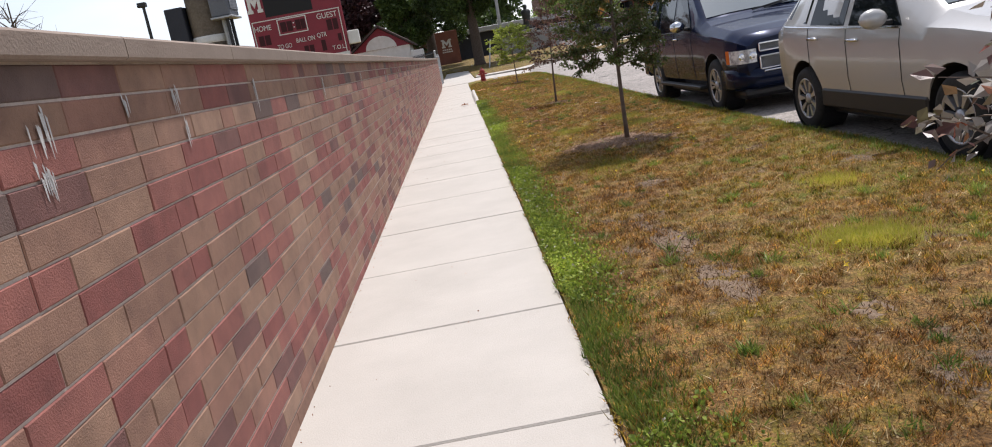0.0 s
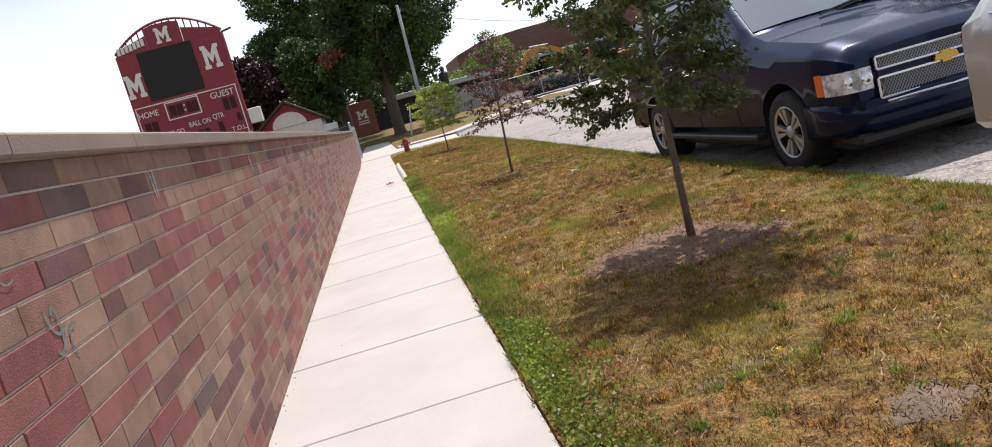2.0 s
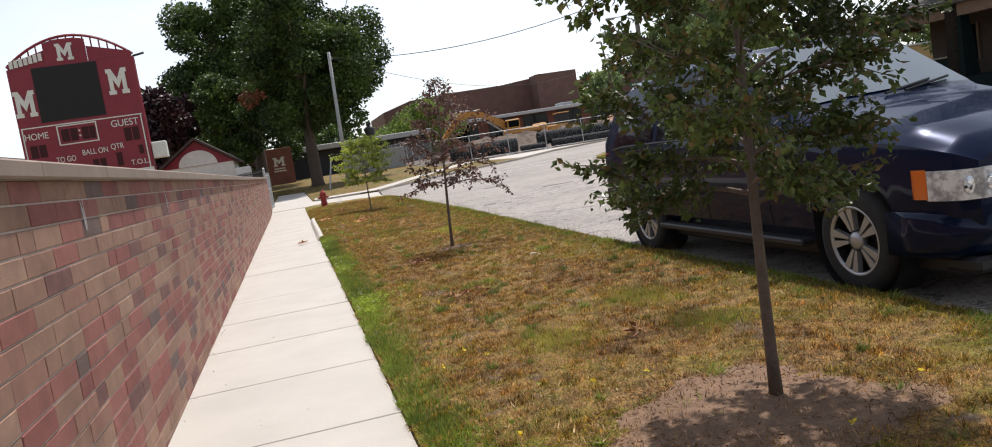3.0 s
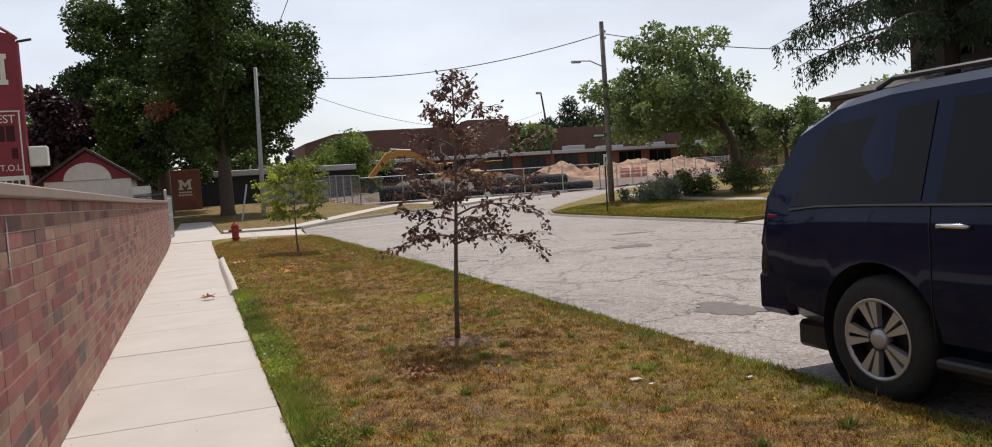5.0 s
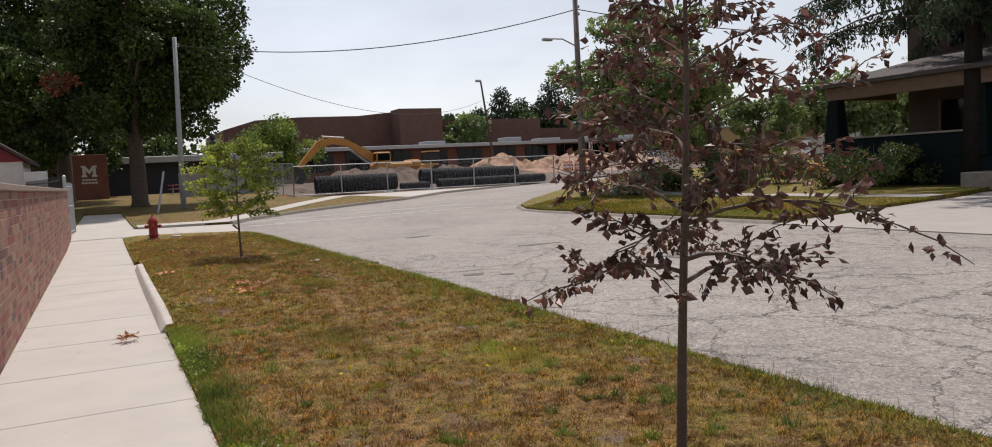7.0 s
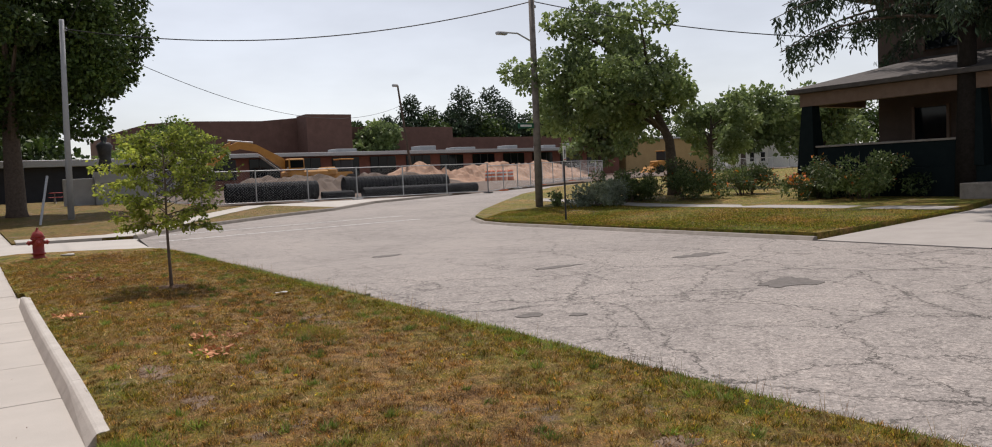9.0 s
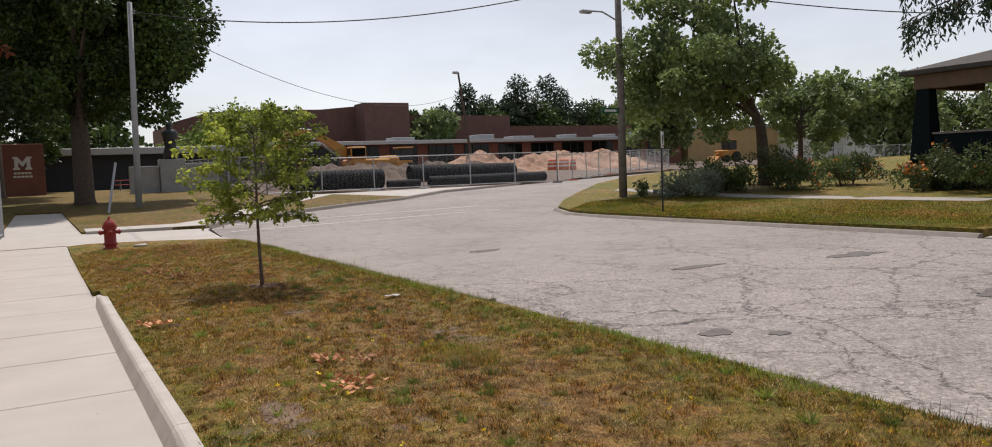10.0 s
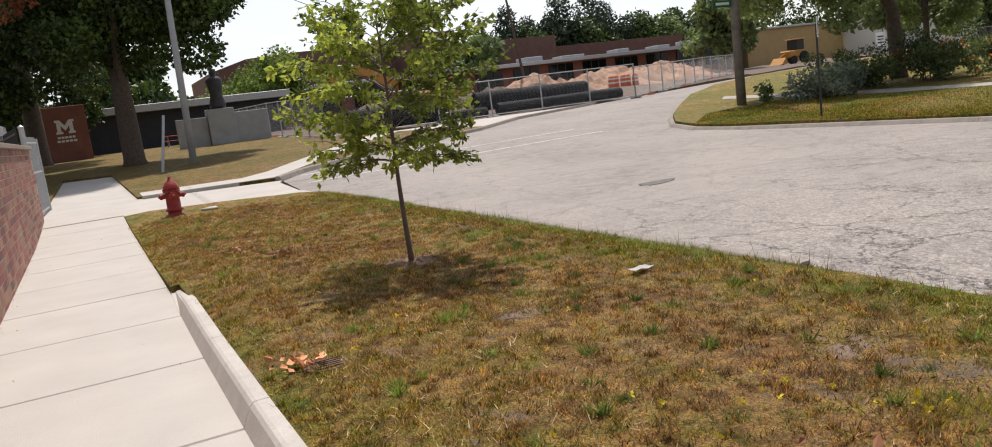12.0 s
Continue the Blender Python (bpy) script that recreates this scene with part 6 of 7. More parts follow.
for s in (-1, 1):
    part("bench", boxed(-1.0, 1.0, s * 0.72 - 0.13, s * 0.72 + 0.13, 0.42, 0.46, 0.01), M_REDPAINT, bench)
    part("leg", tube(bmesh.new(), [(s * 0.7, -0.7, 0), (s * 0.7, 0.25, 0.72)], 0.03, 6), M_GALV, bench)
    part("leg", tube(bmesh.new(), [(s * 0.7, 0.7, 0), (s * 0.7, -0.25, 0.72)], 0.03, 6), M_GALV, bench)

# ---- stadium side ----
board = empty("scoreboard", (-8.2, 47.2, 0.05), "maroon stadium scoreboard with a dark screen and arched top", "scoreboard")


def text_part(words, x, z, h, parent, mat, y=-0.03, width=None, name="lettering"):
    cu = bpy.data.curves.new("text", "FONT")
    cu.body, cu.size, cu.extrude, cu.align_x, cu.align_y = words, h * 1.36, 0.012, "CENTER", "CENTER"
    ob = new("text", cu)
    bpy.context.view_layer.update()
    me = bpy.data.meshes.new_from_object(ob.evaluated_get(bpy.context.evaluated_depsgraph_get()))
    bpy.data.objects.remove(ob)
    me.materials.clear()
    me.materials.append(mat)
    t = new(name, me)
    t.parent = parent
    xs = [v.co.x for v in me.vertices]
    k = (width / (max(xs) - min(xs))) if width and xs else 1.0
    t.matrix_local = Matrix.Translation((x, y, z)) @ Matrix.Rotation(radians(90), 4, "X") @ Matrix.Diagonal((k, 1, 1, 1))
    return t


W = 2.6
part("cabinet", boxed(-W, W, 0.0, 0.45, 1.4, 8.0, 0.02), M_MAROON, board)
part("screen", boxed(-1.62, 1.04, -0.03, -0.002, 5.55, 7.95), M_SCREENBLACK, board, "blank dark video screen")
for x, z in ((-2.12, 6.45), (1.78, 6.95)):
    part("emblem", prism(bmesh.new(), [(x + a, z + b) for a, b in block_m(0.86, 1.15)], -0.04, -0.003), M_WHITE, board, "white block emblem")
# arched crown
bm = bmesh.new()
arch = [(-W + 2 * W * t, 8.0 + 1.12 * (1 - (2 * t - 1) ** 2) + 0.12) for t in np.linspace(0, 1, 17)]
for k in range(16):
    tube(bm, [(arch[k][0], 0.15, arch[k][1]), (arch[k + 1][0], 0.15, arch[k + 1][1])], 0.06, 6)
for k in range(1, 16):
    tube(bm, [(arch[k][0], 0.15, 7.98), (arch[k][0], 0.15, arch[k][1])], 0.035, 5)
part("arch_frame", bm, M_MAROON, board, "open maroon arch frame")
part("arch_panel", prism(bmesh.new(), [(-1.0, 8.003), (0.72, 8.003), (0.72, 9.0), (0.3, 9.1), (-0.5, 9.1), (-1.0, 8.98)], 0.04, 0.12), M_MAROON, board)
part("emblem", prism(bmesh.new(), [(-0.15 + a, 8.52 + b) for a, b in block_m(0.7, 0.75)], 0.0, 0.036), M_WHITE, board, "white block emblem")
for k in range(7):
    x = -2.45 + k * 0.2
    part("letter_bar", boxed(x, x + 0.15, 0.02, 0.07, 8.03 + k * 0.035, 8.36 + k * 0.035), M_WHITE, board)
for x0, x1 in ((-2.55, -1.02), (0.74, 2.55)):
    zs = (8.06, 8.5) if x0 < 0 else (8.5, 8.06)
    part("arch_panel", prism(bmesh.new(), [(x0, 8.003), (x1, 8.003), (x1, zs[1] + 0.18), (x0, zs[0] + 0.18)], 0.075, 0.12), M_MAROON, board)
t = text_part("STADIUM", 1.62, 8.36, 0.34, board, M_WHITE, 0.02, 1.5)
t.matrix_local = t.matrix_local @ Matrix.Rotation(radians(-8), 4, "Z")
part("lamp_arm", tube(bmesh.new(), [(W, 0.1, 8.0), (W + 0.5, -0.1, 8.05)], 0.05, 6), M_BLACK, board)
for x0, x1, z0, z1 in ((-2.5, 2.5, 5.36, 5.41), (2.42, 2.47, 2.3, 5.36), (-2.5, -2.45, 2.3, 5.36)):
    part("border", boxed(x0, x1, -0.02, -0.003, z0, z1), M_WHITE, board)
for x0, x1, z0, z1 in ((-1.10, 0.55, 5.28, 5.33), (-1.10, 0.55, 4.45, 4.5), (-1.10, -1.05, 4.5, 5.28), (0.5, 0.55, 4.5, 5.28)):
    part("clock_border", boxed(x0, x1, -0.03, -0.004, z0, z1), M_WHITE, board)
for nm, (x0, x1, z0, z1) in (("clock_digit", (-0.95, -0.62, 4.6, 5.15)), ("clock_digit", (-0.58, -0.28, 4.6, 5.15)), ("clock_digit", (-0.1, 0.18, 4.6, 5.15)), ("clock_digit", (0.2, 0.45, 4.6, 5.15)), ("score_digit", (1.62, 1.92, 4.25, 4.85)), ("score_digit", (1.97, 2.25, 4.25, 4.85)), ("score_digit", (-2.3, -2.0, 4.05, 4.6)), ("score_digit", (-1.95, -1.65, 4.05, 4.6)),
                             ("score_digit", (0.1, 0.35, 3.1, 3.65)), ("score_digit", (0.4, 0.65, 3.1, 3.65)), ("score_digit", (1.1, 1.35, 3.2, 3.8)), ("score_digit", (2.1, 2.3, 3.6, 4.0)), ("score_digit", (-1.0, -0.75, 3.0, 3.5)), ("score_digit", (-2.2, -1.95, 2.9, 3.4))):
    part(nm, boxed(x0, x1, -0.012, -0.002, z0, z1), M_DIGIT, board, "dark unlit digit")
for z in (4.75, 4.98):
    part("clock_dot", boxed(-0.23, -0.16, -0.016, -0.003, z, z + 0.07), M_WHITE, board)
for words, x, z, h, w in (("HOME", -1.95, 4.98, 0.30, 0.95), ("GUEST", 1.72, 5.08, 0.32, 1.15), ("TO GO", -0.95, 3.82, 0.26, 0.8), ("BALL ON", 0.28, 4.0, 0.26, 1.05), ("QTR", 1.22, 4.08, 0.26, 0.55), ("T.O.L.", 2.05, 3.25, 0.24, 0.75), ("DOWN", -2.0, 3.6, 0.26, 0.8)):
    text_part(words, x, z, h, board, M_WHITE, -0.018, w)
spn = part("sponsor_panel", boxed(0.35, 2.58, -0.05, -0.004, 2.35, 2.95), M_WHITE, board, "white panel with dark bars")
for k in range(8):
    part("letter_bar", boxed(0.75 + k * 0.22, 0.91 + k * 0.22, -0.062, -0.051, 2.55, 2.78), M_BLACK, spn)
for x in (-1.9, 1.9):
    part("post", boxed(x - 0.15, x + 0.15, 0.12, 0.4, -0.2, 1.4), M_BLACK, board)
part("speaker", boxed(2.62, 3.25, 0.1, 0.6, 3.3, 4.05, 0.03), M_WHITE, board, "white loudspeaker box")

# snack hut with a maroon gable
hut = empty("snack_hut", (-4.6, 56.0, g(56)), "small white hut with a maroon gable", "hut")
part("wall", boxed(-1.9, 1.9, 0, 4.5, -0.3, 2.55), M_WHITE, hut)
part("gable", prism(bmesh.new(), [(-2.0, 2.552), (2.0, 2.552), (0, 3.95)], -0.02, 4.4), M_MAROON, hut, "maroon gable")
for s in (-1, 1):
    bm = prism(bmesh.new(), [(0, 4.0), (s * 2.25, 2.42), (s * 2.25, 2.56), (0, 4.16)], -0.3, 4.7)
    part("roof", bm, M_DKROOF, hut, "dark shingle roof slope")
part("lunette", prism(bmesh.new(), [(-1.05, 2.56)] + [(1.05 * math.cos(a), 2.56 + 0.85 * math.sin(a)) for a in np.linspace(math.pi * 0.98, math.pi * 0.02, 15)] + [(1.05, 2.56)], -0.06, -0.021), M_WHITE, hut, "white half-round lunette")
part("annex", boxed(1.92, 2.75, -0.3, 1.0, -0.3, 2.1, 0.02), M_WHITE, hut)
# light pole with cabinets behind the wall
lp = empty("light_pole", (-2.66, 10.6, 0.0), "thick weathered wooden pole with grey switch cabinets", "pole")
part("pole", tube(bmesh.new(), [(0, 0, -0.2), (0, 0, 6), (0, 0, 13)], [0.21, 0.20, 0.15], 20), M_WOODPOLE, lp, "", True)
part("cabinet", boxed(0.15, 0.38, -0.30, 0.10, 2.55, 4.8, 0.015), M_CABINET, lp, "long grey metal cabinet")
part("cabinet", boxed(-0.42, -0.2, -0.2, 0.15, 2.25, 2.75, 0.01), M_DARKNAVY, lp, "small dark switch box")
part("conduit", tube(bmesh.new(), [(0.24, -0.1, 0), (0.24, -0.1, 2.53)], 0.035, 8), M_GALV, lp)
cab2 = part("cabinet_door", boxed(0.376, 0.392, -0.27, 0.07, 2.62, 4.73, 0.004), M_CABINET, lp, "grey cabinet door")
for z in (2.82, 4.5):
    part("hinge", tube(bmesh.new(), [(0.395, -0.26, z - 0.06), (0.395, -0.26, z + 0.06)], 0.012, 6), M_GALV, cab2)
part("latch", boxed(0.393, 0.415, 0.01, 0.04, 3.3, 3.44, 0.005), M_BLACK, cab2)
part("flange", boxed(0.14, 0.40, -0.32, 0.12, 2.525, 2.549, 0.004), M_GALV, lp, "bright lower flange")
for y in (-0.18, 0.0):
    part("conduit", tube(bmesh.new(), [(0.30, y, 0.0), (0.30, y, 2.53)], 0.022, 7), M_BLACK, lp, "thin black conduit")
for z in (2.05, 3.1):
    part("strap", lathe(bmesh.new(), [(0.206, z), (0.214, z + 0.004), (0.214, z + 0.03), (0.206, z + 0.034)], 20), M_GALV, lp)
part("band", lathe(bmesh.new(), [(0.21, 2.28), (0.218, 2.30), (0.218, 2.35), (0.21, 2.37)], 20), M_WHITE, lp)
fp = empty("far_light_pole", (-11.3, 33.0, 0), "thin far lighting pole on the field", "pole")
part("pole", tube(bmesh.new(), [(0, 0, -0.2), (0, 0, 5.6)], [0.09, 0.06], 8), M_BLACK, fp)
part("lamp_head", boxed(-0.2, 0.12, -0.12, 0.12, 5.6, 5.78, 0.02), M_BLACK, fp)

stand = empty("field_house", (-19, 60, 0.4), "low field house with a brown roof beyond the wall", "building")
a = part("wall", boxed(-5, 5.4, 0, 6, -0.5, 3.6), M_REDBRICK, stand)
part("roof", prism(bmesh.new(), [(-5.6, 3.602), (6.0, 3.602), (6.0, 4.2), (3.0, 5.0), (-3.5, 5.2), (-5.6, 4.6)], -0.5, 6.5), M_DKROOF, stand, "dark brown roof")
bare = empty("bare_tree", (-15.0, 30.0, 0), "small leafless tree on the field", "tree")
brr = np.random.default_rng(77)
part("trunk", tube(bmesh.new(), [(0, 0, -0.2), (0.1, 0, 3.2), (0.2, 0, 6.2)], [0.1, 0.07, 0.02], 7), M_BARK, bare)
for k in range(24):
    z0 = 2.6 + 3.2 * k / 24
    aa = k * 2.4
    ln = 1.7 * (1.1 - k / 30)
    e = Vector((math.cos(aa) * ln, math.sin(aa) * ln, ln * 0.7))
    b0 = Vector((0.1, 0, z0))
    br = part("limb", tube(bmesh.new(), [b0, b0 + e * 0.5 + Vector((0, 0, 0.1)), b0 + e], [0.03, 0.02, 0.008], 4, False), M_BARK, bare)
    bm = bmesh.new()
    for q in range(5):
        s0 = b0 + e * brr.uniform(0.4, 1.0)
        tube(bm, [s0, s0 + Vector(brr.normal(size=3) * 0.35)], [0.01, 0.004], 3, False)
    part("twig", bm, M_BARK, br)

# ---- hydrant, signs, poles, wires ----
bm = bmesh.new()
bmesh.ops.create_icosphere(bm, subdivisions=2, radius=1.0)
for v in bm.verts:
    v.co = Vector((v.co.x * 0.17, v.co.y * 0.11, v.co.z * 0.035)) * (1 + 0.25 * noise.noise(v.co * 1.7))
stone = tagged(part("flat_stone", bm, M_KERB, None, "", True), "small flat pale stone in the dry lawn", "stone")
stone.location = (2.06, 42.75, strip_rise(2.06, 42.75) + 0.035)
hy = empty("fire_hydrant", (1.45, 42.75, 0.05), "worn red fire hydrant at the end of the lawn strip", "hydrant")
part("barrel", lathe(bmesh.new(), [(0.17, -0.05), (0.17, 0.05), (0.125, 0.06), (0.12, 0.12), (0.155, 0.125), (0.155, 0.155), (0.125, 0.16), (0.12, 0.46), (0.15, 0.47), (0.15, 0.50), (0.125, 0.51)], 20), M_HYDRANT, hy, "", True)
part("bonnet", lathe(bmesh.new(), [(0.14, 0.512), (0.135, 0.56), (0.10, 0.64), (0.045, 0.675), (0.04, 0.70)], 20), M_HYDRANT, hy, "domed bonnet", True)
part("operating_nut", lathe(bmesh.new(), [(0.03, 0.70), (0.03, 0.745), (0.0, 0.75)], 5), M_HYDRANT, hy)
for a, r, l in ((0, 0.055, 0.22), (180, 0.055, 0.22), (270, 0.075, 0.24)):
    bm = lathe(bmesh.new(), [(r * 0.8, 0.08), (r * 0.8, l - 0.05), (r, l - 0.05), (r, l - 0.01), (r * 0.5, l), (r * 0.3, l + 0.02), (0.0, l + 0.021)], 12, "X", (0, 0, 0.40))
    bmesh.ops.rotate(bm, verts=bm.verts, matrix=Matrix.Rotation(radians(a), 3, "Z"), cent=(0, 0, 0))
    part("outlet", bm, M_HYDRANT, hy, "capped outlet")
for k in range(6):
    a = k * math.pi / 3
    part("bolt", lathe(bmesh.new(), [(0.014, 0.50), (0.014, 0.53), (0.0, 0.531)], 6, "Z", (0.137 * math.cos(a), 0.137 * math.sin(a), 0)), M_HYDRANT, hy)

pole1 = empty("utility_pole", (3.62, 57.6, g(57.6)), "pale grey weathered utility pole on the school lawn", "pole", "utility poles")
part("pole", tube(bmesh.new(), [(0, 0, -0.3), (0.08, 0, 4), (0.18, 0, 8.1)], [0.13, 0.115, 0.09], 12), M_WALLGREY, pole1, "", True)
part("insulator", lathe(bmesh.new(), [(0.03, 0.0), (0.05, 0.05), (0.03, 0.12), (0.0, 0.13)], 8, "Z", (0.32, 0, 7.7)), M_GALV, pole1)
part("bracket", boxed(0.15, 0.36, -0.03, 0.03, 7.66, 7.72), M_GALV, pole1)
guy = tagged(part("guy_guard", tube(bmesh.new(), [(2.35, 55.2, g(55) + 0.05), (2.75, 55.9, g(55) + 1.9)], 0.045, 8), M_GALV), "pale guy wire guard on the lawn", "guy wire")
pole2 = empty("utility_pole", (18.45, 45.75, 0.25), "weathered wooden utility pole on the corner lawn", "pole", "utility poles")
part("pole", tube(bmesh.new(), [(0, 0, -0.3), (0.02, 0, 4), (0.0, 0, 8.4)], [0.15, 0.13, 0.105], 12), M_WOODPOLE, pole2, "", True)
arm = part("lamp_arm", tube(bmesh.new(), [(-0.1, 0, 6.35), (-0.7, 0, 6.6), (-1.25, 0, 6.6)], 0.03, 6), M_GALV, pole2)
part("lamp_head", boxed(-1.65, -1.2, -0.1, 0.1, 6.5, 6.62, 0.03), M_GALV, pole2, "street lamp head")
nameplate = part("street_sign", boxed(-0.85, -0.12, -0.02, 0.02, 3.05, 3.25, 0.01), M_SIGNGREEN, pole2, "green street name plate")
part("letter_bar", boxed(-0.75, -0.22, -0.025, -0.0205, 3.11, 3.19), M_WHITE, nameplate)
for z in (7.6, 7.9):
    part("insulator", lathe(bmesh.new(), [(0.03, 0.0), (0.05, 0.05), (0.03, 0.12), (0.0, 0.13)], 8, "Z", (0.16, 0, z)), M_GALV, pole2)
sg = empty("parking_sign", (14.95, 39.75, 0.14), "no-parking sign on a thin dark post", "sign")
part("post", boxed(-0.03, 0.03, -0.02, 0.02, -0.2, 2.05), M_BLACK, sg)
pl = part("plate", boxed(-0.15, 0.15, -0.035, -0.021, 1.75, 2.2, 0.006), M_WHITE, sg, "white sign plate")
part("legend", prism(bmesh.new(), [(-0.05, 1.86), (-0.015, 1.86), (-0.015, 1.97), (0.04, 1.97), (0.065, 2.0), (0.065, 2.07), (0.04, 2.1), (-0.05, 2.1)], -0.042, -0.036), M_BLACK, pl, "black parking letter")
part("band", boxed(-0.11, 0.11, -0.041, -0.036, 1.79, 1.82), M_REDPAINT, pl)
sg.rotation_euler = (0, 0, radians(35))
s2 = empty("site_sign", (62, 73.6, 1.0), "white notice on a post at the site", "sign")
part("post", boxed(-0.05, 0.05, 0, 0.1, -0.2, 1.2), M_GALV, s2)
part("plate", boxed(-0.6, 0.6, -0.05, -0.005, 0.6, 1.9), M_WHITE, s2)
for z in (1.55, 1.3, 1.05):
    part("letter_bar", boxed(-0.4, 0.4, -0.058, -0.051, z - 0.06, z + 0.06), M_BLACK, s2)
lamp = empty("site_lamp", (35.6, 90.0, 1.1), "leaning wooden lamp pole on the building site", "pole")
part("pole", tube(bmesh.new(), [(0.8, 0, -0.3), (-0.45, 0, 9.5)], [0.14, 0.09], 8), M_BARK, lamp)
part("lamp_head", boxed(-1.0, -0.45, -0.15, 0.15, 9.35, 9.6, 0.05), M_GALV, lamp)


def wire(a, b, sag, r=0.012):
    a, b = Vector(a), Vector(b)
    pts = [a.lerp(b, t) - Vector((0, 0, sag * 4 * t * (1 - t))) for t in np.linspace(0, 1, 25)]
    return tagged(part("cable", tube(bmesh.new(), pts, r, 5), M_BLACK), "dark overhead cable slung between poles", "cable", "overhead cables")


wire((3.9, 57.6, g(57) + 7.75), (18.5, 45.75, 8.1), 0.9, 0.022)
wire((18.5, 45.75, 8.1), (29.18, 38.3, 6.1), 0.35, 0.02)
wire((3.9, 57.6, g(57) + 7.75), (35.2, 90.0, 8.6), 2.2, 0.015)
wire((3.9, 57.6, g(57) + 7.75), (4.6, 8.0, 14.5), 1.2, 0.016)


# ---- fences ----
def chain_fence(name, a, b, h, label, step=2.6, gap=0.15):
    """A chain-link fence: posts, rails and a mesh of crossing wires."""
    a, b = Vector((*a, 0)), Vector((*b, 0))
    L, d = (b - a).length, (b - a).normalized()
    root = empty(name, (a.x, a.y, 0), label, "fence", "site fences")
    n = max(1, round(L / step))

    def at(s, z):
        p = a + d * s
        return (p.x - a.x, p.y - a.y, g(p.y) + z)
    for k in range(n + 1):
        s = L * k / n
        part("post", tube(bmesh.new(), [at(s, -0.1), at(s, h + 0.05)], 0.035, 7), M_GALV, root)
        part("foot", boxed(at(s, 0)[0] - 0.3, at(s, 0)[0] + 0.3, at(s, 0)[1] - 0.1, at(s, 0)[1] + 0.1, at(s, 0)[2] + 0.0, at(s, 0)[2] + 0.07, 0.02), M_ORANGE if k % 3 == 1 else M_GALV, root)
    for z in (h, 0.12):
        part("rail", tube(bmesh.new(), [at(L * k / n, z) for k in range(n + 1)], 0.024, 6), M_GALV, root)
    bm = bmesh.new()
    for k in range(int((L + h) / gap)):
        for sgn in (1, -1):
            s0 = k * gap - (h if sgn > 0 else 0)
            s1 = s0 + sgn * h if sgn > 0 else s0 - h
            za, zb = 0.12, h
            pa, pb = [s0, za], [s1, zb]
            for q, o in ((pa, pb), (pb, pa)):
                if q[0] < 0 or q[0] > L:
                    lim = 0 if q[0] < 0 else L
                    if abs(o[0] - q[0]) < 1e-6:
                        continue
                    t = (lim - q[0]) / (o[0] - q[0])
                    if 0 <= t <= 1:
                        q[1] = q[1] + (o[1] - q[1]) * t
                        q[0] = lim
            if 0 <= pa[0] <= L and 0 <= pb[0] <= L and abs(pa[0] - pb[0]) > 0.05:
                tube(bm, [at(*pa), at(*pb)], 0.0018, 3, False)
    part("wire_mesh", bm, M_GALV, root, "grey chain-link mesh")
    return root


chain_fence("site_fence", (9.9, 62.4), (26.0, 60.9), 1.75, "grey chain-link fence along the building site")
chain_fence("site_fence", (26.0, 60.9), (50.0, 78.0), 1.6, "grey chain-link fence running back into the site")
chain_fence("site_fence", (9.9, 62.4), (9.6, 84.0), 1.9, "grey chain-link fence beside the school lawn", 2.6, 0.13)
chain_fence("yard_fence", (52, 66), (84, 72), 1.4, "far grey chain-link fence", 3.2, 0.2)
gate = empty("gate", (-0.88, 46.25, g(46.2)), "open galvanised gate at the end of the wall", "gate")
part("gate_post", tube(bmesh.new(), [(0, 0, -0.2), (0, 0, 1.95)], 0.055, 10), M_GALV, gate)
part("post_cap", lathe(bmesh.new(), [(0.06, 1.95), (0.06, 1.98), (0.0, 2.03)], 10), M_GALV, gate)
part("gate_post", tube(bmesh.new(), [(0.12, 2.1, -0.1), (0.12, 2.1, 1.75)], 0.045, 10), M_GALV, gate)
for z in (0.15, 1.0, 1.65):
    part("rail", tube(bmesh.new(), [(0, 0.05, z), (0.12, 2.1, z)], 0.025, 6), M_GALV, gate)
for k in range(1, 16):
    t = k / 16
    part("picket", tube(bmesh.new(), [(0.12 * t, 2.1 * t, 0.1), (0.12 * t, 2.1 * t, 1.78)], 0.012, 5), M_GALV, gate)
iron = empty("iron_fence", (-1.0, 46.4, g(46.4)), "black iron picket fence behind the wall", "fence")
for z in (1.45, 1.85):
    part("rail", tube(bmesh.new(), [(0, 0.1, z), (-0.6, 5.0, z), (-1.6, 9.0, z)], 0.025, 5), M_BLACK, iron)
for k in range(64):
    t = k / 63 * 9
    x = -0.6 * t / 5 if t < 5 else -0.6 - (t - 5) / 4
    part("picket", tube(bmesh.new(), [(x, 0.1 + t, 0.0), (x, 0.1 + t, 1.98)], 0.012, 4), M_BLACK, iron)


# ---- building site ----
def ribbed_pipe(name, a, b, r, rib, mat, label):
    a, b = Vector(a), Vector(b)
    L, d = (b - a).length, (b - a).normalized()
    bm = bmesh.new()
    n = int(L / rib)
    pts, rad = [], []
    for k in range(n + 1):
        for o, q in ((0.0, 0.94), (0.25, 1.0), (0.65, 1.0), (0.9, 0.94)):
            s = (k + o) * rib
            if s <= L:
                pts.append(a + d * s)
                rad.append(r * q)
    tube(bm, pts, rad, 18, False)
    inner = [a + d * 0.0, a + d * L]
    tube(bm, inner, r * 0.86, 18, False)
    return tagged(part(name, bm, mat, None, "", False), label, "pipe", "drain pipes")


ribbed_pipe("drain_pipe", (11.4, 63.6, g(63) + 0.62), (16.2, 63.0, g(63) + 0.60), 0.52, 0.22, M_PIPE, "large black corrugated drain pipe behind the fence")
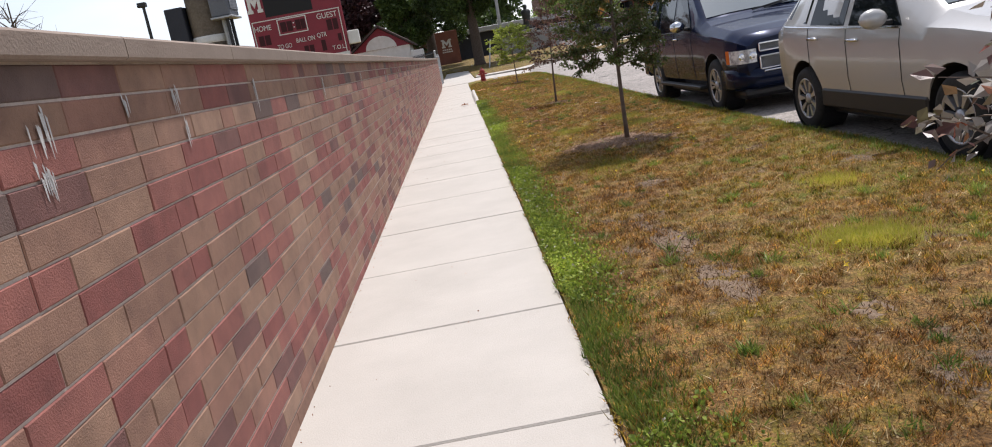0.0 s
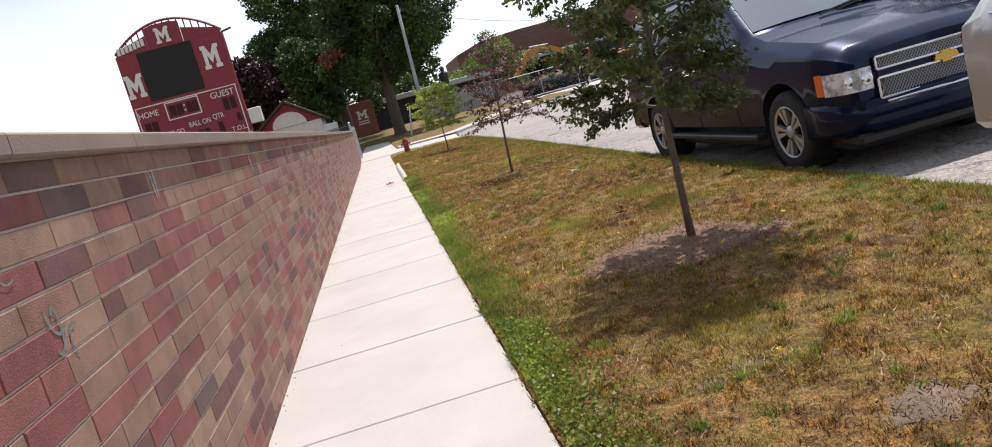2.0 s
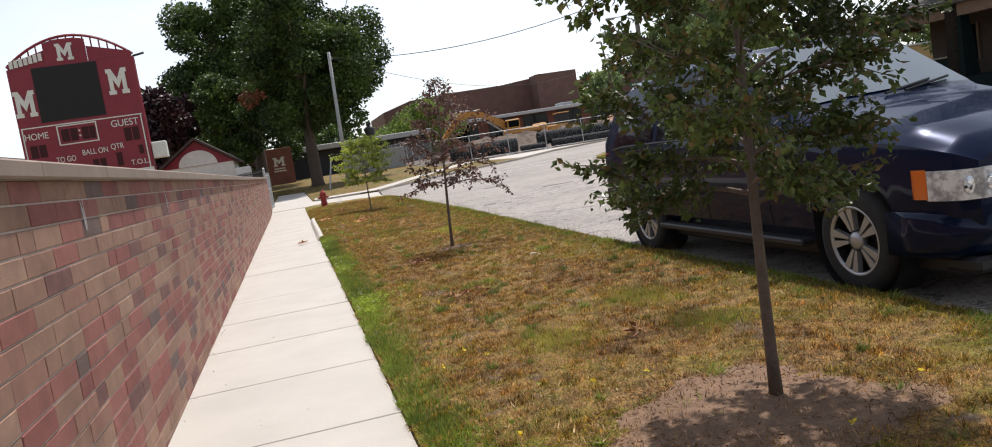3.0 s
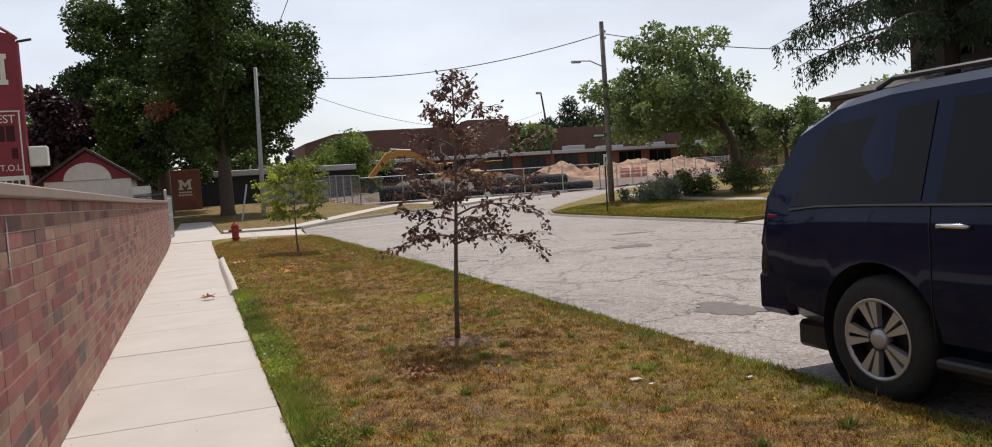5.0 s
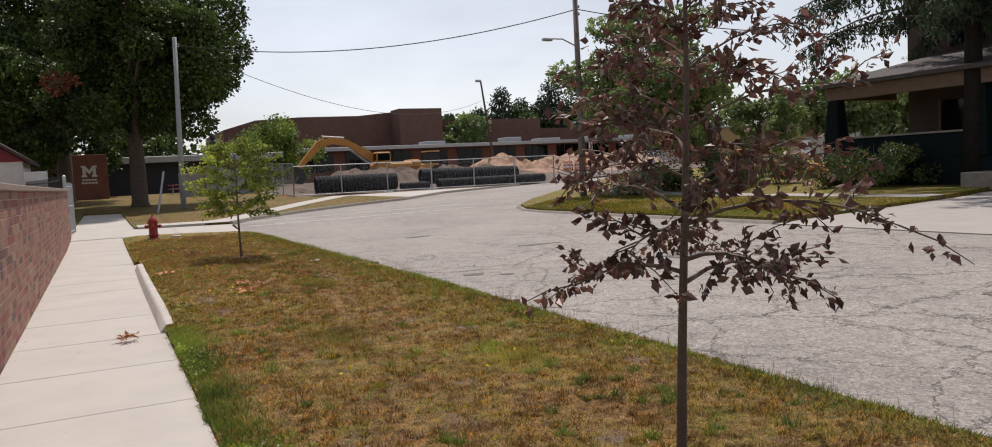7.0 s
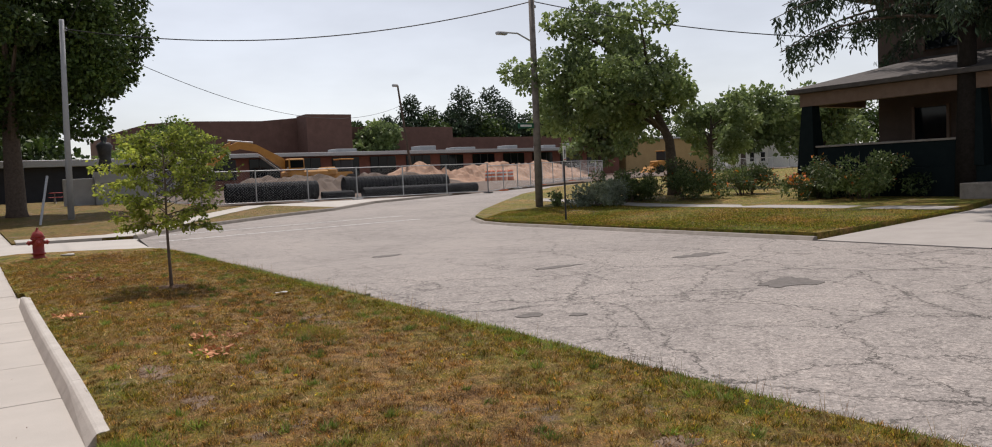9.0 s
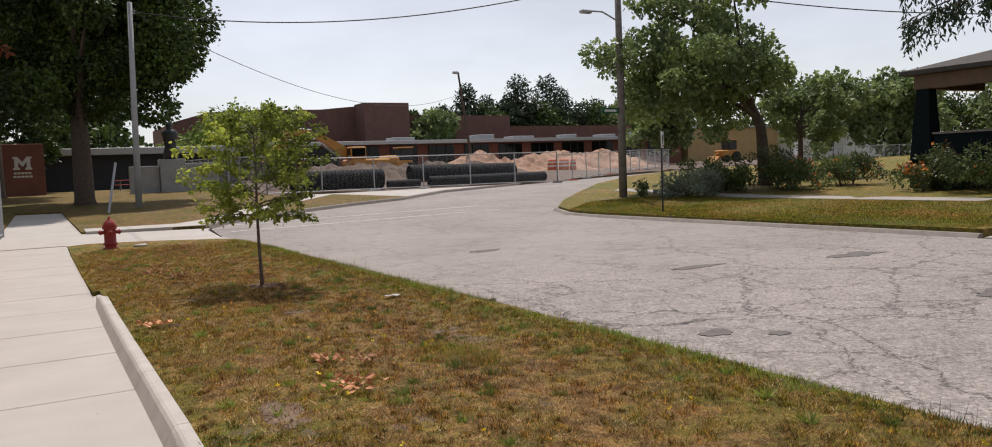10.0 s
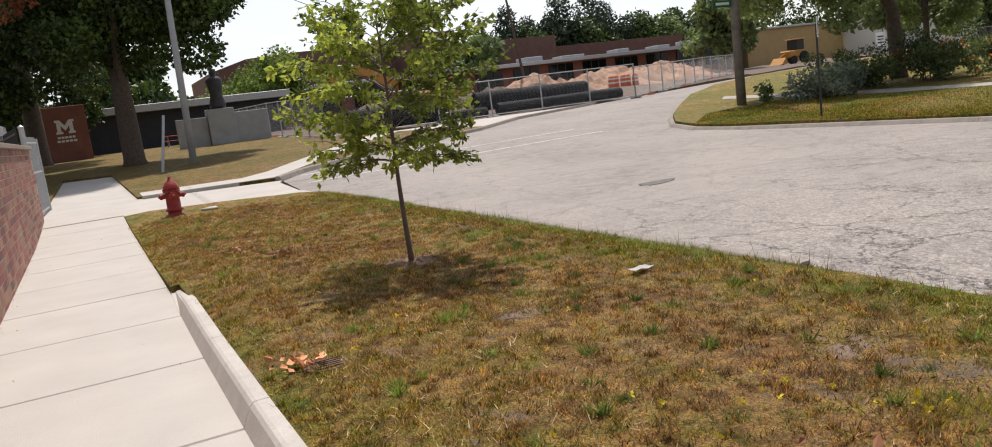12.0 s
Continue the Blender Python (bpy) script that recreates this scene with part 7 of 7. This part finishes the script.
ribbed_pipe("drain_pipe", (18.0, 63.6, g(63) + 0.78), (24.6, 63.4, g(63) + 0.72), 0.48, 0.22, M_PIPE, "large black corrugated drain pipe behind the fence")
ribbed_pipe("drain_pipe", (18.6, 62.35, g(62) + 0.34), (26.0, 62.2, g(62) + 0.34), 0.30, 0.5, M_PIPE, "thinner black pipe lying in front")
ribbed_pipe("drain_pipe", (16.4, 62.9, g(62) + 0.28), (18.2, 62.7, g(62) + 0.28), 0.24, 0.4, M_PIPE, "short black pipe on the soil")


def mound(name, x0, x1, y0, y1, h, seed, mat, label, category):
    nx, ny = 70, 26
    v, f = [], []
    for j in range(ny):
        for i in range(nx):
            s, t = i / (nx - 1), j / (ny - 1)
            x, y = x0 + (x1 - x0) * s, y0 + (y1 - y0) * t
            e = max(0.0, math.sin(math.pi * s)) ** 0.55 * max(0.0, math.sin(math.pi * t)) ** 0.8
            z = h * e * (0.62 + 0.55 * noise.noise((x * 0.16 + seed, y * 0.16, seed)) + 0.36 * noise.noise((x * 0.5, y * 0.5, seed)) + 0.2 * noise.noise((x * 1.6, y * 1.6, seed)))
            v.append((x, y, g(y) - 0.05 + max(z, -0.05)))
    for j in range(ny - 1):
        for i in range(nx - 1):
            q = j * nx + i
            f.append((q, q + 1, q + nx + 1, q + nx))
    ob = new(name, fast_mesh(name, v, f, mat))
    return tagged(ob, label, category)


mound("sand_heap", 32.0, 48.0, 84, 94, 2.5, 2.0, M_SAND, "long heap of orange sand", "sand heap")
mound("sand_heap", 44.0, 62.0, 88, 98, 2.7, 7.0, M_SAND, "broken heap of orange sand and rubble", "sand heap")
mound("soil_heap", 12.0, 30.0, 66, 74, 1.9, 4.0, M_SOIL, "low heap of dark churned soil", "soil heap")
mound("soil_heap", 16.0, 34.0, 74, 84, 1.2, 9.0, M_SOIL, "low heap of dark churned soil", "soil heap")

dg = empty("excavator", (21.3, 79.5, g(79.5) + 0.08), "yellow tracked excavator digging on the site", "excavator")
for s in (-1, 1):
    bm = bmesh.new()
    prism(bm, [(-1.9, 0.35), (-1.55, 0.02), (1.55, 0.02), (1.9, 0.35), (1.55, 0.85), (-1.55, 0.85)], s * 1.15 - 0.3, s * 1.15 + 0.3)
    part("track", bm, M_BLACK, dg, "black crawler track")
part("turntable", lathe(bmesh.new(), [(0.7, 0.8), (0.7, 1.05)], 20), M_BLACK, dg)
part("house_body", boxed(-1.2, 2.0, -1.1, 1.1, 1.05, 1.55, 0.12), M_YELLOW, dg)
part("counterweight", boxed(1.6, 2.6, -1.1, 1.1, 1.0, 1.75, 0.22), M_YELLOW, dg)
cabn = part("cab", boxed(-1.25, -0.05, -1.1, -0.25, 1.56, 2.45, 0.08), M_YELLOW, dg)
part("cab_window", boxed(-1.15, -0.15, -1.13, -1.102, 1.75, 2.32), M_GLASS, cabn)
part("cab_window", boxed(-1.28, -1.252, -1.0, -0.35, 1.75, 2.32), M_GLASS, cabn)
bm = prism(bmesh.new(), [(-0.8, 1.3), (-0.4, 1.45), (-1.4, 2.55), (-3.3, 3.55), (-4.6, 3.75), (-5.6, 3.35), (-5.5, 3.0), (-4.4, 3.25), (-3.2, 3.0), (-1.6, 1.9)], -0.2, 0.2)
part("boom", bm, M_YELLOW, dg, "bent yellow boom")
bm = prism(bmesh.new(), [(-5.1, 3.75), (-5.75, 3.45), (-7.4, 1.5), (-7.15, 1.3), (-5.35, 3.0)], -0.16, 0.16)
part("stick", bm, M_YELLOW, dg, "yellow dipper arm")
part("bucket", prism(bmesh.new(), [(-7.45, 1.55), (-7.0, 1.35), (-6.7, 0.7), (-7.1, 0.2), (-7.6, 0.35), (-7.3, 0.8)], -0.5, 0.5), M_BLACK, dg)
for a, b in (((-1.5, 1.6), (-3.0, 2.75)), ((-3.4, 3.7), (-5.2, 3.85))):
    part("ram", tube(bmesh.new(), [(a[0], 0.26, a[1]), (b[0], 0.26, b[1])], 0.08, 8), M_GALV, dg)


def small_digger(x, y, col, label):
    root = empty("backhoe", (x, y, g(y)), label, "digger")
    part("body", boxed(-1.4, 0.9, -0.8, 0.8, 0.7, 1.5, 0.12), col, root)
    c = part("cab", boxed(-0.3, 0.9, -0.7, 0.7, 1.52, 2.6, 0.06), M_BLACK, root)
    part("roof", boxed(-0.4, 1.0, -0.8, 0.8, 2.602, 2.72, 0.03), col, root)
    for xx, r in ((-1.0, 0.45), (0.6, 0.65)):
        for yy in (-0.85, 0.85):
            bm = lathe(bmesh.new(), [(r * 0.5, -0.15), (r, -0.12), (r, 0.12), (r * 0.5, 0.15)], 18, "X")
            bmesh.ops.rotate(bm, verts=bm.verts, matrix=Matrix.Rotation(radians(90), 3, "Z"), cent=(0, 0, 0))
            bmesh.ops.translate(bm, verts=bm.verts, vec=(xx, yy, r))
            part("wheel", bm, M_RUBBER, root)
    part("loader_arm", tube(bmesh.new(), [(-0.6, 0, 1.4), (-1.9, 0, 1.0), (-2.4, 0, 0.5)], 0.1, 6), col, root)
    part("bucket", prism(bmesh.new(), [(-2.9, 0.1), (-2.2, 0.1), (-2.25, 0.8)], -0.9, 0.9), col, root)


small_digger(72, 92, M_YELLOW, "yellow backhoe loader at the far end of the site")
small_digger(29.8, 92, M_YELLOW, "small yellow digger near the school")
for k in range(5):
    x, y = 40.2 + k * 0.62, 82.6 + 0.25 * (k % 2)
    b = empty("traffic_barrel", (x, y, g(y)), "orange traffic barrel with pale bands", "barrel", "traffic barrels")
    part("drum", lathe(bmesh.new(), [(0.30, -0.1), (0.29, 0.3), (0.27, 0.7), (0.24, 1.05), (0.1, 1.1), (0.0, 1.1)], 14), M_ORANGE, b, "", True)
    for z in (0.45, 0.78):
        part("band", lathe(bmesh.new(), [(0.292, z), (0.282, z + 0.12)], 14), M_WHITE, b)


# ---- small things on the lawn and walk ----
def litter(x, y, s, seed, label, mat, rise=0.03):
    rng = np.random.default_rng(seed)
    bm = bmesh.new()
    grid = [[bm.verts.new((x + (i - 1.5) * s * 0.33, y + (j - 1) * s * 0.3, strip_rise(x, y) + rise + rng.uniform(0, 0.4) * s * 0.22)) for i in range(4)] for j in range(3)]
    for j in range(2):
        for i in range(3):
            bm.faces.new((grid[j][i], grid[j][i + 1], grid[j + 1][i + 1], grid[j + 1][i]))
    bmesh.ops.solidify(bm, geom=bm.faces[:], thickness=0.004)
    tagged(part("paper_scrap", bm, mat), label, "litter", "scraps of paper")


litter(3.56, 31.65, 0.17, 1, "crumpled white paper on the dry lawn", M_WHITE)
litter(3.07, 17.62, 0.09, 2, "crumpled white paper on the dry lawn", M_WHITE, 0.02)
litter(3.75, 17.2, 0.05, 3, "small white scrap on the dry lawn", M_WHITE, 0.02)
litter(3.1, 17.45, 0.045, 4, "small white scrap on the dry lawn", M_WHITE, 0.02)


def leaf_heap(x, y, r, n, seed, label, z=None):
    rng = np.random.default_rng(seed)
    p = np.stack([x + rng.normal(size=n) * r * 0.5, y + rng.normal(size=n) * r * 0.5, np.zeros(n)], 1)
    dist = np.hypot(p[:, 0] - x, p[:, 1] - y)
    p[:, 2] = (strip_rise(x, y) if z is None else z) + 0.02 + np.maximum(0, 0.06 - dist * 0.2) * rng.uniform(0, 1, n)
    v, f = leaf_cloud(p[: int(n * 0.85)], 0.075, rng, np.array([[0, 0, 0.0]]), 0.0, 0.6)
    zb = p[:, 2].min()
    v[:, 2] = zb + np.abs(v[:, 2] - zb) * 0.7 + 0.018
    tagged(new("dead_leaf_pile", fast_mesh("dead_leaf_pile", v, f, L_DEAD)), label, "leaf pile", "piles of dead leaves", "stuff")


L_DEAD = leaf_material("dead leaf", [(0.36, 0.155, 0.075), (0.48, 0.235, 0.125), (0.25, 0.10, 0.05), (0.54, 0.31, 0.18)], 0.8, 0.1)
for i, (x, y, r, n, z) in enumerate(((1.86, 28.75, 0.17, 42, None), (1.75, 27.95, 0.20, 60, None), (2.15, 28.6, 0.13, 24, None), (1.72, 18.7, 0.16, 80, None), (1.75, 15.7, 0.2, 40, None), (1.83, 35.5, 0.22, 60, None), (0.98, 31.3, 0.14, 40, None), (0.26, 26.15, 0.11, 44, 0.0), (1.55, 36.2, 0.2, 40, None), (2.35, 12.9, 0.12, 18, None))):
    leaf_heap(x, y, r, n, 80 + i, "small heap of curled brown dead leaves", z)
cover = empty("valve_cover", (1.10, 31.26, strip_rise(1.10, 31.26) - 0.006), "rusty round valve cover in the lawn", "cover")
part("plate", lathe(bmesh.new(), [(0.12, -0.02), (0.12, 0.012), (0.108, 0.014), (0.10, 0.008), (0.0, 0.008)], 24), M_RUST, cover)
for k in range(5):
    part("rib", boxed(-0.08, 0.08, -0.072 + k * 0.034, -0.058 + k * 0.034, 0.008, 0.018), M_RUST, cover)
# tiny yellow flowers and crumbs
fx = np.concatenate([RNG.uniform(1.0, 4.0, 100), 2.45 + RNG.normal(size=9) * 0.10, 2.7 + RNG.normal(size=6) * 0.06])
fy = np.concatenate([RNG.uniform(4, 41, 100), 29.35 + RNG.normal(size=9) * 0.10, 28.9 + RNG.normal(size=6) * 0.08])
p = np.stack([fx, fy, [strip_rise(a, b) + 0.05 for a, b in zip(fx, fy)]], 1)
v, f = leaf_cloud(np.repeat(p, 5, 0), 0.022, RNG, None, -0.6, 0.8)
tagged(new("dandelions", fast_mesh("dandelions", v, f, L_DANDELION)), "tiny yellow flowers in the lawn", "flowers", kind="stuff")
fx, fy = np.concatenate([np.abs(RNG.normal(0, 0.03, 420)) + WALL_X + 0.005, RNG.uniform(-0.75, 0.6, 90)]), RNG.uniform(1.5, 44, 510)
p = np.stack([fx, fy, np.full(510, 0.006)], 1)
v, f = leaf_cloud(p, 0.013, RNG, None, 0.0, 0.6)
tagged(new("walk_debris", fast_mesh("walk_debris", v, f, L_DEAD)), "crumbs of dead leaves along the wall's foot", "debris", kind="stuff")

# ---- bricks of the wall: those nearest the start singly, the long run as one ----
def brick_points(l, h):
    """A brick seen from the walk: y along, z up, x out of the wall."""
    c = 0.004
    lo = [(-0.0135, 0, 0), (-0.0135, l, 0), (-0.0135, l, h), (-0.0135, 0, h)]
    mi = [(-0.004, 0, 0), (-0.004, l, 0), (-0.004, l, h), (-0.004, 0, h)]
    hi = [(0, c, c), (0, l - c, c), (0, l - c, h - c), (0, c, h - c)]
    f = [(i, (i + 1) % 4, 4 + (i + 1) % 4, 4 + i) for i in range(4)] + [(4 + i, 4 + (i + 1) % 4, 8 + (i + 1) % 4, 8 + i) for i in range(4)] + [(8, 9, 10, 11)]
    return lo + mi + hi, f


BED = 0.0078
LONG, SHORT = 0.392, 0.193
BRICKS = {}
for nm, ln in (("long", LONG), ("short", SHORT)):
    v, f = brick_points(ln - 0.003, COURSE - BED)
    BRICKS[nm] = fast_mesh("brick", v, f, M_BRICK)
rv, rf = [], []
brng = np.random.default_rng(3)
single = 0
for c in range(19):
    y = Y0 + (0.196 if c % 2 else 0.0)
    while y < WALL_END - 0.2:
        nm = "short" if brng.uniform() < 0.16 else "long"
        ln = SHORT if nm == "short" else LONG
        z = cap_z(y + ln / 2) - (c + 1) * COURSE + 0.002
        x = WALL_X + brng.uniform(-0.0015, 0.0015)
        if z > -COURSE:
            if 2.1 < y < 6.0 and single < 300:
                b = new("brick", BRICKS[nm])
                b.parent = wall
                b.matrix_world = pose(x, y, z, -0.45, 0, 0)
                single += 1
            else:
                v, f = brick_points(ln - 0.003, COURSE - BED)
                o = len(rv)
                rv += [(x + p[0], y + p[1], z + p[2] + (cap_z(y + p[1]) - cap_z(y + ln / 2))) for p in v]
                rf += [[o + i for i in q] for q in f]
        y += ln
run = new("brick_run", fast_mesh("brick_run", rv, rf, M_BRICKS))
run.parent = wall
tagged(run, "mixed red, tan and dark split bricks", kind="stuff")
# faint chalk scrawl, teal and white
M_CHALK = surf("faded teal chalk", (0.185, 0.16, 0.145), (0.19, 0.25, 0.245), 25, 0.95, fine=120)
crng = np.random.default_rng(12)
for (yc, zc, sy, sz), mt, count, lab in (((7.62, 1.36, 0.10, 0.07), M_CHALK, 3, "faded teal chalk scrawl"), ((7.85, 1.24, 0.12, 0.06), M_CHALK, 3, "faded teal chalk scrawl")):
    bm = bmesh.new()
    for q in range(count):
        ya, za, hw = yc + crng.normal() * sy, zc + crng.normal() * sz, crng.uniform(0.003, 0.006)
        w, h, ph = crng.uniform(0.03, 0.09), crng.uniform(0.03, 0.07), crng.uniform(0, 6.28)
        span = crng.uniform(2.0, 5.0)
        row = []
        for k in range(13):
            a = ph + span * k / 12
            cy, cz = ya + w * math.cos(a) + 0.04 * k / 12, za + h * math.sin(a)
            row.append([bm.verts.new((WALL_X + 0.0035 + 0.0001 * q, cy + d * hw * math.cos(a), cz + d * hw * math.sin(a))) for d in (-1, 1)])
        for ra, rb in zip(row, row[1:]):
            bm.faces.new((ra[0], ra[1], rb[1], rb[0]))
    part("chalk_mark", bm, mt, wall, lab)
# lime streaks and old chalk marks on the top courses
for y, z0, z1, w, s in ((2.42, 1.50, 1.66, 0.05, 1), (2.36, 1.40, 1.53, 0.035, 2), (2.95, 1.57, 1.67, 0.022, 3), (3.42, 1.56, 1.69, 0.03, 4), (3.46, 1.44, 1.56, 0.02, 5), (4.62, 1.50, 1.68, 0.03, 6), (6.75, 1.42, 1.66, 0.03, 7), (9.3, 1.45, 1.64, 0.03, 8), (12.2, 1.45, 1.62, 0.035, 9), (15.0, 1.4, 1.6, 0.04, 10), (17.6, 1.1, 1.6, 0.02, 11)):
    bm = bmesh.new()
    r2 = np.random.default_rng(s)
    for q in range(9):
        ya, za = y + r2.normal() * w * 0.6, z1 - r2.uniform(0, 0.4) * (z1 - z0)
        zb = za - r2.uniform(0.3, 0.75) * (z1 - z0)
        hw = r2.uniform(0.003, 0.008)
        vs = [bm.verts.new((WALL_X + 0.004 + 0.0004 * q, yy, zz)) for yy, zz in ((ya - hw, za), (ya + hw, za - 0.01), (ya + hw * 0.4, zb), (ya - hw * 0.3, zb + 0.01))]
        bm.faces.new(vs)
    part("lime_streak", bm, M_LIME, wall, "white lime streak on brick")
